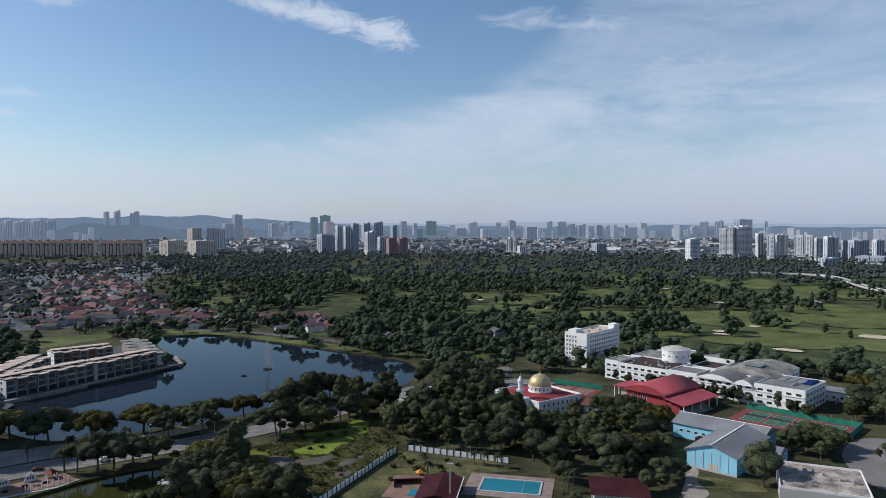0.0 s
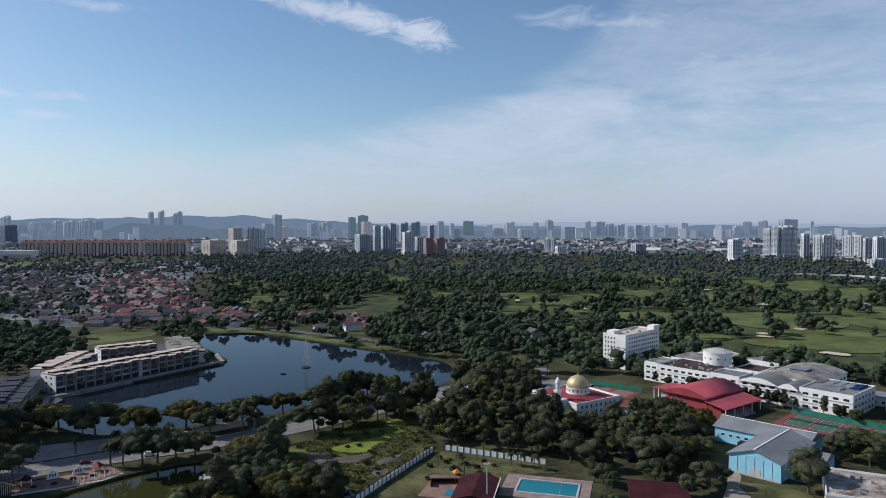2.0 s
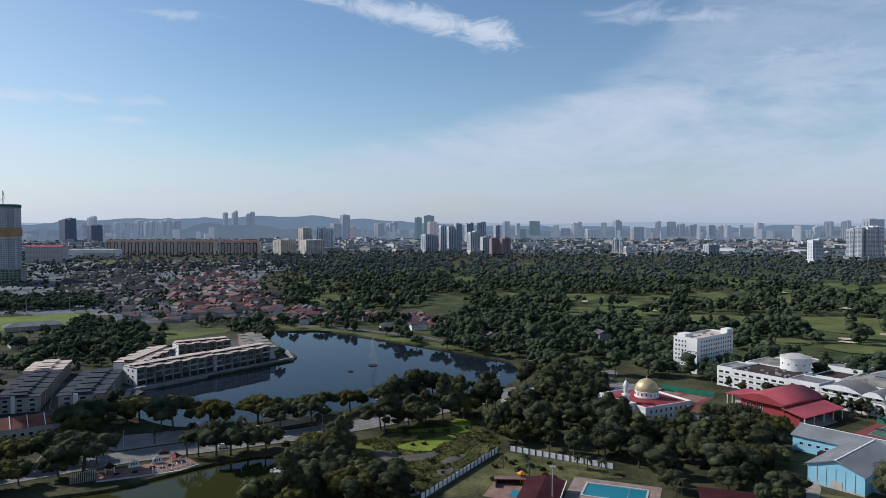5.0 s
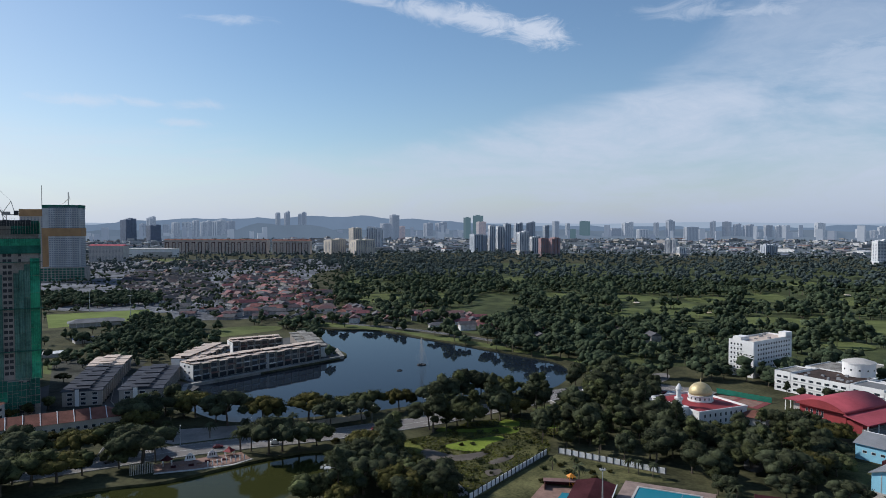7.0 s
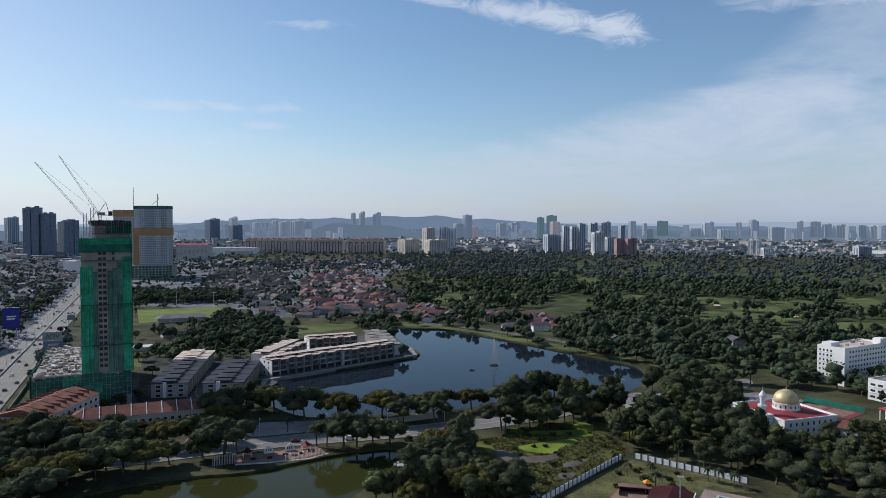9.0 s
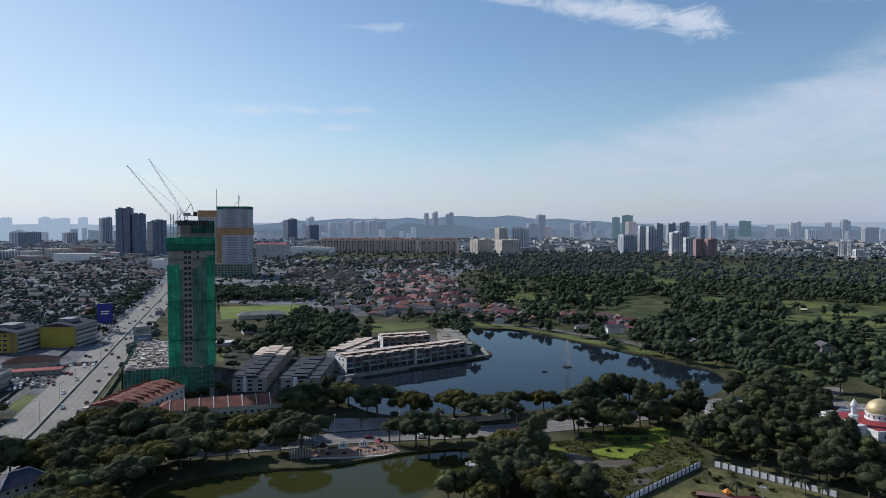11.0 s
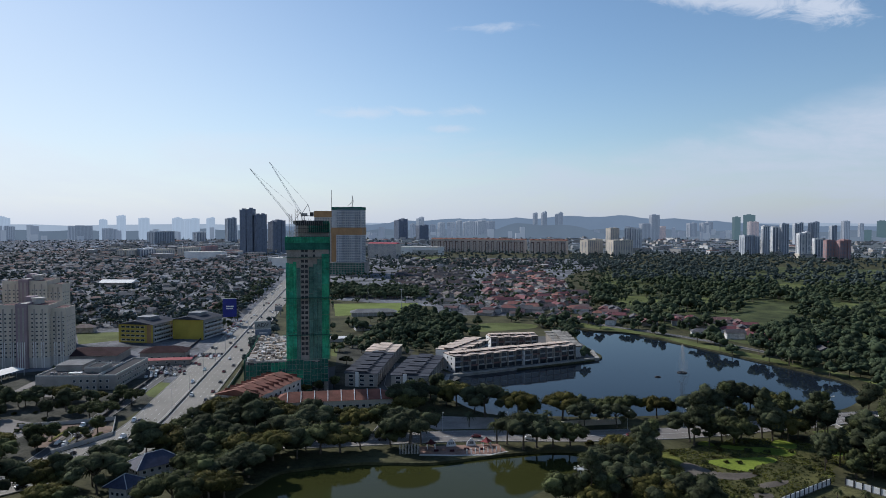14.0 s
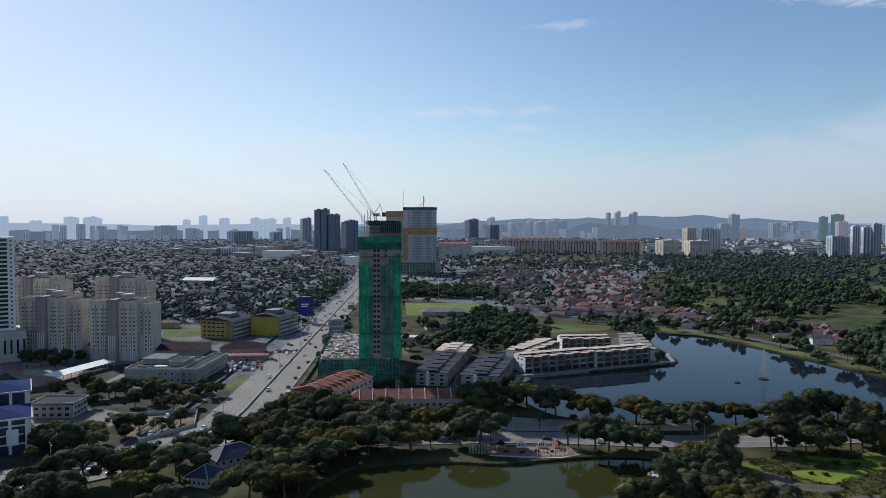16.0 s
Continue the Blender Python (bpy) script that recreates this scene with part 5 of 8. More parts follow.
def end_terrace(a, b, depth, units, roof_mat, label, h=10.5):
    """A row seen on its end: the short white end wall in front, units running back."""
    t, w = spot("terrace", label, "terraced houses", a, b, depth, "lake terraces")
    part("wall", Geo().box(0, 0, 0, w, depth, h), M["stucco"], t)
    u = depth / units
    for i in range(units):
        z = h + 0.3 * (i % 2)
        part("roof_slab", Geo().box(-1.0, i * u, z, w + 1.0, i * u + u - 0.05, z + 0.4), M[roof_mat], t)
        part("roof_box", Geo().box(w * 0.3, i * u + u * 0.2, z + 0.4, w * 0.65, i * u + u * 0.7, z + 1.4), M[roof_mat], t)
        part("roof_cap", Geo().box(w * 0.25, i * u + u * 0.1, z + 1.4, w * 0.7, i * u + u * 0.85, z + 1.6), M[roof_mat], t)
        part("party_wall", Geo().box(w, i * u, 0, w + 0.9, i * u + 0.3, h), M["stucco"], t)
        for z in (0.4, 3.1, 5.7):
            window(t, w, i * u + u * 0.5, z, u * 0.6, 2.0, 90)
            window(t, 0, i * u + u * 0.5, z, u * 0.6, 2.0, -90)
    for z in (0.6, 3.2, 5.8):
        for x in (w * 0.2, w * 0.55, w * 0.85):
            window(t, x, 0, z, w * 0.14, 1.6, 0)
    part("stair_wall", Geo().box(w * 0.34, -0.6, 0, w * 0.44, 0, h + 1.2), M["white"], t)
    return t


def building_site():
    """The tower under construction: podium with nets, shaft with an open stair strip, cranes."""
    m, w = facing((-318, 279), (-283, 311))
    keep_clear(m, w, 95, 0)
    t = thing("unfinished_tower", "concrete tower under construction wrapped in green nets", "building site", m)
    part("podium", Geo().box(0, 0, 0, w, 95, 19), M["raw"], t)
    part("deck", Geo().box(0.5, 0.5, 19, w - 0.5, 94.5, 19.3), M["concrete"], t)
    # solid dark panels on the front paint the shade inside open bays
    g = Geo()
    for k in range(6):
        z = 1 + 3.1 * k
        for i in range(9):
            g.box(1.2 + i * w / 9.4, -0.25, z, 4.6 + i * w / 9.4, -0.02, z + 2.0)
    tagged(part("opening", g, M["darkgrey"], t, "dark panels painted as shade of open window bays"), kind="stuff")
    r = random.Random(8)
    # nets hang in uneven sheets on a scaffold
    for i in range(10):
        x0 = i * w / 10
        top = 18.5 + r.uniform(-1.5, 1.6)
        low = r.choice((0, 0, 3, 6.4))
        for k in range(3):
            z0, z1 = low + (top - low) * k / 3, low + (top - low) * (k + 1) / 3 - 0.35
            if r.random() < 0.94:
                part("safety_net", Geo().box(x0 + 0.06, -0.9 - r.uniform(0, 0.3), z0, x0 + w / 10 - 0.06, -0.78, z1), M["netdark"] if r.random() < 0.75 else M["net"], t)
    for i in range(20):
        part("safety_net", Geo().box(-1.0 - r.uniform(0, 0.2), i * 4.75, r.uniform(0, 4), -0.85, i * 4.75 + 4.6, 19.2 + r.uniform(0, 1.2)), M["netdark"], t)
    for i in range(24):
        part("scaffold_pole", Geo().beam((i * w / 23, -1.25, 0), (i * w / 23, -1.25, 20.5), 0.07), M["steel"], t)
    for k in range(7):
        part("scaffold_rail", Geo().beam((0, -1.25, 2 + 3 * k), (w, -1.25, 2 + 3 * k), 0.06), M["steel"], t)
    # the shaft
    x0, x1, y0, y1 = w * 0.5, w + 0.6, 1.0, 29.0
    zt = 90.5
    part("shaft", Geo().box(x0, y0, 19, x1, y1, zt), M["raw"], t, "raw concrete shaft")
    # same on the shaft: dark panels in place of shaded open bays
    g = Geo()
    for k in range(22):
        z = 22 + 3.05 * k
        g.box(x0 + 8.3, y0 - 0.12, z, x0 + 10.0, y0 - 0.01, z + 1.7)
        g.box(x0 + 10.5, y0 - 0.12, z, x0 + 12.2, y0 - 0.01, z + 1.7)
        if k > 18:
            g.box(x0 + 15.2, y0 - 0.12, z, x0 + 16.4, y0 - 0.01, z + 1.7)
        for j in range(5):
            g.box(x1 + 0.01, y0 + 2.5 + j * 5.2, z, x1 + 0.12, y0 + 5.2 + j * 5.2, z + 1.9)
    tagged(part("opening", g, M["darkgrey"], t, "dark panels painted as shade of open window bays"), kind="stuff")
    # net strips left and right of the open strip, hanging in folds and ending at different heights
    def folds(xa, xb, y, back):
        m2 = max(3, round((xb - xa) / 0.45))
        front = [(xa + (xb - xa) * i / m2, y - (0.0 if i % 2 else r.uniform(0.15, 0.4))) for i in range(m2 + 1)]
        return front + [(xb, back), (xa, back)]

    for a, b, zhi, mat in ((x0 - 0.5, x0 + 1.4, 77, "net"), (x0 + 1.4, x0 + 3.6, 76.5, "net"), (x0 + 3.6, x0 + 5.6, 77.5, "net"), (x0 + 5.6, x0 + 7.9, 74, "netthin"),
                           (x0 + 12.8, x0 + 15.2, 74.5, "netthin"), (x0 + 15.2, x0 + 17.6, 76, "netthin"), (x0 + 17.6, x0 + 20.2, 79, "netthin"), (x0 + 20.2, x1 + 0.3, 82, "net")):
        n = 7
        for k in range(n):
            za, zb = 19 + (zhi - 19) * k / n, 19 + (zhi - 19) * (k + 1) / n - 0.1
            part("safety_net", Geo().prism(folds(a + 0.03, b - 0.03, y0 - 0.5 - 0.1 * (k % 2), y0 - 0.3), za, zb), M[mat], t)
    # right face: shade put into the nets by using the darker tone
    for j in range(6):
        for k in range(8):
            ya = y0 - 0.3 + j * 4.8
            part("safety_net", Geo().box(x1 + 0.5, ya, 19 + 8.2 * k, x1 + 0.62 + r.uniform(0, 0.25), ya + 4.7, 27.0 + 8.2 * k), M["netdark"], t)
    for z in (34, 56, 80):
        part("catch_fan", Geo().box(x0 - 2.0, y0 - 2.2, z, x1 + 1.6, y0 - 0.7, z + 0.25), M["netdark"], t)
    # slipform and working decks at the top
    part("top_net", Geo().box(x0 - 0.8, y0 - 1.0, 84.5, x1 + 0.8, y0 - 0.6, 88.6), M["netdark"], t)
    part("top_net", Geo().prism(folds(x0 - 1.0, x1 + 1.0, y0 - 0.9, y0 - 0.5), 88.6, zt + 1.6), M["net"], t)
    part("top_net", Geo().box(x0 - 1.0, y0 - 0.6, 86.0, x0 - 0.6, y1, zt + 1.6), M["net"], t)
    part("top_net", Geo().box(x1 + 0.7, y0 - 0.6, 84.0, x1 + 1.0, y1, zt + 10.0), M["net"], t)
    part("core", Geo().box(x0 + 6, y0 + 9, zt, x1, y1, zt + 9.5), M["raw"], t)
    part("core_net", Geo().box(x0 + 12, y0 + 8.6, zt + 4, x1 + 0.5, y0 + 8.9, zt + 11), M["netdark"], t)
    part("formwork", Geo().box(x0 + 5, y0 + 8, zt + 8.2, x1 - 3, y1 - 6, zt + 11.2), M["darkgrey"], t)
    for sx, sy, top in ((x0 + 2.2, y0 + 4, zt + 15), (x0 + 5.4, y0 + 12, zt + 18)):
        g = Geo()
        for a, b in ((-0.8, -0.8), (0.8, -0.8), (0.8, 0.8), (-0.8, 0.8)):
            g.beam((sx + a, sy + b, zt - 8), (sx + a, sy + b, top), 0.15)
        for k in range(int((top - zt + 8) / 1.8)):
            s = 0.8 if k % 2 else -0.8
            z = zt - 8 + 1.8 * k
            g.beam((sx - s, sy - 0.8, z), (sx + s, sy - 0.8, z + 1.8), 0.09).beam((sx - 0.8, sy - s, z), (sx - 0.8, sy + s, z + 1.8), 0.09)
        part("hoist_mast", g, M["steel"], t, "grey lattice hoist mast")
    for k in range(4):
        z = zt + 1.5 + 2.4 * k
        part("work_platform", Geo().box(x0 + 5.2, y0 + 7.4, z, x1 + 0.6, y0 + 8.6, z + 0.18), M["darkgrey"], t)
    for i in range(16):
        x = x0 + 5.4 + i * 1.2
        part("scaffold_pole", Geo().beam((x, y0 + 7.6, zt), (x, y0 + 7.6, zt + r.uniform(9, 13)), 0.08), M["steel"], t)
    for i in range(14):
        x = x0 + 0.5 + i * 1.7
        part("scaffold_pole", Geo().beam((x, y0 + 1, zt), (x, y0 + 1, zt + r.uniform(2.5, 4.5)), 0.09), M["steel"], t)
    # litter of formwork on the podium deck, too much to count
    g = Geo()
    for _ in range(420):
        x, y = r.uniform(1, w - 2), r.uniform(1, 92)
        if x > x0 - 1 and y < y1 + 1:
            continue
        g.turned(x, y, r.uniform(0.6, 4.5), r.uniform(0.3, 2.2), 19.3, 19.45 + r.random() ** 2 * 1.6, r.uniform(0, 180))
    tagged(part("site_rubble", g, M["rubble"], t, "scattered boards and sheets"), kind="stuff")
    # luffing cranes on the roof
    def crane(x, y, z, tip, label):
        c = thing("tower_crane", label, "crane", m @ Matrix.Translation((x, y, z)))
        mast = Geo()
        for sx, sy in ((-0.8, -0.8), (0.8, -0.8), (0.8, 0.8), (-0.8, 0.8)):
            mast.beam((sx, sy, 0), (sx, sy, 9), 0.13)
        for k in range(5):
            z0, z1 = 1.8 * k, 1.8 * k + 1.8
            for (ax, ay), (bx, by) in (((-0.8, -0.8), (0.8, -0.8)), ((0.8, -0.8), (0.8, 0.8)), ((0.8, 0.8), (-0.8, 0.8)), ((-0.8, 0.8), (-0.8, -0.8))):
                mast.beam((ax, ay, z0), (bx, by, z1), 0.08)
        part("mast", mast, M["steel"], c)
        part("cab", Geo().box(-1.4, -1.6, 9, 2.6, 1.6, 10.8), M["steel"], c)
        part("counterweight", Geo().box(4.2, -1.2, 8.8, 6.4, 1.2, 11.4), M["darkgrey"], c)
        part("counter_jib", Geo().box(1.5, -0.7, 9.0, 6.0, 0.7, 9.4), M["steel"], c)
        jib = Geo()
        tip = Vector(tip)
        root = Vector((-1.0, 0, 10.2))
        ax = (tip - root).normalized()
        up = Vector((0, 1, 0)).cross(ax).normalized()
        sd = ax.cross(up)
        L = (tip - root).length
        n = 14
        rails = [up * 0.7, -up * 0.4 + sd * 0.6, -up * 0.4 - sd * 0.6]
        for o in rails:
            jib.beam(root + o, tip + o * 0.3, 0.075)
        for k in range(n):
            f0, f1 = k / n, (k + 1) / n
            for i in range(3):
                jib.beam(root + ax * L * f0 + rails[i] * (1 - 0.7 * f0), root + ax * L * f1 + rails[(i + 1) % 3] * (1 - 0.7 * f1), 0.035, 3)
        part("jib", jib, M["pole"], c, "lattice jib raised steeply")
        part("a_frame", Geo().beam((-0.6, 0, 10.8), (3.0, 0, 16.5), 0.18).beam((4.8, 0, 9.4), (3.0, 0, 16.5), 0.15), M["steel"], c)
        part("pendant", Geo().beam((3.0, 0, 16.5), tuple(tip), 0.06, 3), M["steel"], c)
        return c
    crane(x0 + 4.5, y0 + 16, zt, (-26, -6, 42), "grey luffing tower crane with a steep jib")
    crane(x0 + 9.0, y0 + 22, zt + 5, (-20, 0, 42), "grey luffing tower crane with a steep jib")


def red_block():
    t, w = spot("red_roofed_block", "white block with stepped red-brown tiled roof", "building", (-296, 239), (-272, 246), 46)
    part("wall", Geo().box(0, 0, 0, w, 46, 11.4), M["offwhite"], t)
    for i in range(9):
        z = 11.4 + 0.25 * (i % 2)
        part("roof", Geo().gable(-0.8, i * 5.1 - (0.6 if i == 0 else 0), w + 0.8, i * 5.1 + 5.1, z, 3.4, "y"), M["tile"], t)
        part("parapet", Geo().box(w * 0.1, i * 5.1 + 4.95, z + 0.6, w * 0.9, i * 5.1 + 5.2, z + 2.4), M["tile"], t)
    for z in (0.9, 4.4, 7.9):
        for x in (w * 0.18, w * 0.5, w * 0.82):
            window(t, x, 0, z, 3.4, 1.7, 0)
    window_rows(t, 1, 45, w, [0.9, 4.4, 7.9], 9, 2.2, 1.7, 90)
    part("tower", Geo().box(-2.5, -1.5, 0, 0.0, 2.5, 10.5), M["cream"], t)


def red_row():
    t, w = spot("red_roofed_row", "long row with red-brown tiled roof", "building", (-268, 253), (-222, 295), 14)
    part("wall", Geo().box(0, 0, 0, w, 14, 7.6), M["cream"], t)
    part("roof", Geo().hip(0, 0, w, 14, 7.6, 3.8, 0.9), M["tile"], t)
    for i in range(1, 9):
        part("fire_wall", Geo().gable(i * w / 9 - 0.18, -1.0, i * w / 9 + 0.18, 15.0, 7.7, 4.1, "x"), M["white"], t)
    window_rows(t, 1, w - 1, 0, [0.8, 3.6], 18, 1.8, 1.6)


def apartments(cx, cy, yaw, h, label):
    """A stepped cross-shaped block of flats."""
    m = pose(cx, cy, 0, 0, 0, yaw)
    CLEAR.append((cx, cy, 26))
    t = thing("apartment_block", label, "apartment block", m, "apartment blocks")
    fl = int((h - 3) / 2.95)
    for x0, y0, x1, y1, k, mat in ((-22, -8, -8, 8, 1.0, "cream"), (-8, -13, -1, 12, 1.03, "mauve"), (-1, -10, 12, 10, 1.0, "cream"), (12, -6, 22, 12, 0.94, "cream"), (-4, 10, 10, 24, 1.0, "cream")):
        z = h * k
        part("wing", Geo().box(x0, y0, 0, x1, y1, z), M[mat], t)
        for s in (0.3, 0.7):
            u = x0 + (x1 - x0) * s
            # no real recess: its shade is drawn as a flat grey strip
            part("recess", Geo().box(u - 0.55, y0 - 0.06, 8, u + 0.55, y0 + 0.02, z - 2), M["stucco"], t, "flat grey strip painted as a shaded recess")
            part("pilaster", Geo().box(u - 0.9, y0 - 0.7, 0, u - 0.55, y0, z * 0.42), M["white"], t)
            part("pilaster", Geo().box(u + 0.55, y0 - 0.7, 0, u + 0.9, y0, z * 0.42), M["white"], t)
        part("base", Geo().box(x0 - 0.25, y0 - 0.25, 0, x1 + 0.25, y1 + 0.25, 2 * 2.95 + 1.2), M["offwhite"] if mat == "cream" else M["mauve"], t)
        part("roof", Geo().hip(x0 + 0.3, y0 + 0.3, x1 - 0.3, y1 - 0.3, z + 0.05, 0.9), M["rustroof"] if mat == "cream" else M["offwhite"], t)
        part("parapet", parapet(Geo(), x0 - 0.1, y0 - 0.1, x1 + 0.1, y1 + 0.1, z, 0.7, 0.3), M[mat], t)
    part("roof_house", Geo().turn(1, 2, [(4.2, h), (4.2, h + 4.2), (4.8, h + 4.2), (4.8, h + 4.8)], 8), M["offwhite"], t)
    part("roof_house", Geo().box(-7.5, 2, h * 1.03, -1.5, 9, h + 5.5), M["mauve"], t)
    floors = [1.2 + 2.95 * k for k in range(fl)]
    window_rows(t, -21, -9, -8, floors, 4, 1.5, 1.3)
    window_rows(t, 0, 11.5, -10, floors, 4, 1.5, 1.3)
    window_rows(t, 12.5, 21.5, -6, floors[:-1], 3, 1.5, 1.3)
    window_rows(t, -7, 7, -22, floors, 4, 1.3, 1.3, -90)
    window_rows(t, -5, 11, 22, floors[:-1], 4, 1.3, 1.3, 90)
    window_rows(t, -9, -6.5, 12, floors, 1, 1.3, 1.3, 90)
    return t


def slab_tower_left():
    m, w = facing((-572.2, 180.4), (-564.3, 203.9))
    keep_clear(m, w, 24)
    t = thing("apartment_tower", "tall white apartment tower with dark balconies", "apartment tower", m)
    part("wall", Geo().box(0, 0, 0, w, 24, 90), M["white"], t)
    part("podium", Geo().box(-10, -8, 0, w + 6, 26, 22), M["offwhite"], t)
    g = Geo()
    for k in range(21):
        z = 23 + 3.15 * k
        part("balcony", Geo().box(w - 16, -1.4, z, w - 4.6, 0, z + 0.9), M["white"], t)
        part("recess", Geo().box(w - 16, -0.05, z + 0.9, w - 4.6, 0.02, z + 2.9), M["glass"], t)
        window(t, w - 2.3, 0, z + 0.5, 1.4, 1.5)
        window(t, w, 4, z + 0.3, 2.2, 1.6, 90)
        window(t, w, 12, z + 0.3, 3.2, 1.6, 90)
    for k in range(6):
        part("fin", Geo().box(w - 16 + k * 4, -8.5, 6, w - 14.6 + k * 4, -8, 16), M["glass"], t)


def yellow_blocks():
    for a, b, d, h, lab in (((-549, 345), (-520, 357), 36, 18.5, "yellow school block with dark red roof"), ((-526, 381), (-500, 392), 34, 20, "yellow school block with brown pitched roof")):
        t, w = spot("school_block", lab, "school", a, b, d, "school blocks")
        part("wall", Geo().box(0, 0, 0, w, d, h - 3), M["yellow"], t)
        part("side_cladding", Geo().box(w, 0.5, 0, w + 0.4, d - 0.5, h - 3), M["slate"], t)
        part("roof", Geo().gable(0, 0, w, d, h - 3, 3.0, "y", 1.2), M["roofdark"], t)
        n = 5
        if h < 19:
            window_rows(t, 2, w - 7, 0, [1.6 + 3.6 * k for k in range(4)], n, 3.6, 1.7)
            part("corner_panel", Geo().box(w - 5, -0.4, 0, w - 1.2, 0, h - 3), M["orange"], t)
        window_rows(t, 2, d - 2, w + 0.4, [1.6 + 3.6 * k for k in range(4)], 12, 2.6, 1.7, 90)
        for k in range(4):
            part("corridor_rail", Geo().box(w + 0.4, 1, 0.6 + 3.6 * k, w + 1.6, d - 1, 1.4 + 3.6 * k), M["grey"], t)
        part("roof_house", Geo().box(w * 0.3, d * 0.3, h - 1.8, w * 0.7, d * 0.7, h + 1.8), M["slate"], t)


def civic_block():
    t, w = spot("office_building", "beige flat-roofed civic building with stepped terraces", "building", (-429, 216), (-392, 243), 52)
    part("wall", Geo().box(0, 0, 0, w * 0.78, 40, 8.6), M["stucco"], t)
    part("wall", Geo().box(w * 0.78, 2, 0, w, 56, 8.2), M["stucco"], t)
    part("roof", Geo().box(w * 0.78 + 0.5, 2.5, 8.2, w - 0.5, 55.5, 8.4), M["darkgrey"], t)
    part("roof", Geo().box(0.5, 0.5, 8.6, w * 0.78 - 0.5, 39.5, 8.8), M["darkgrey"], t)
    part("parapet", parapet(Geo(), 0, 0, w * 0.78, 40, 8.6, 1.0, 0.4), M["offwhite"], t)
    part("parapet", parapet(Geo(), w * 0.78, 2, w, 56, 8.2, 1.0, 0.4), M["offwhite"], t)
    part("upper_storey", Geo().box(4, 16, 8.8, 20, 34, 12), M["stucco"], t)
    part("roof", Geo().box(3.6, 15.6, 12, 20.4, 34.4, 12.4), M["metalroof"], t)
    part("upper_storey", Geo().box(24, 10, 8.8, w * 0.74, 26, 11.4), M["stucco"], t)
    part("roof", Geo().box(24.4, 10.4, 11.4, w * 0.74 - 0.4, 25.6, 11.6), M["darkgrey"], t)
    part("parapet", parapet(Geo(), 24, 10, w * 0.74, 26, 11.4, 0.8, 0.3), M["offwhite"], t)
    part("canopy", Geo().box(w * 0.4, 1.5, 10.2, w * 0.56, 5, 10.5), M["white"], t)
    for z in (1.2, 5.0):
        window_rows(t, w * 0.45, w * 0.95, 0, [z], 6, 1.6, 1.7)
        window_rows(t, 4, 54, w, [z], 13, 2.0, 1.7, 90)
    roof_clutter(t, 5, 3, w * 0.7, 9, 8.8, 9, 9)


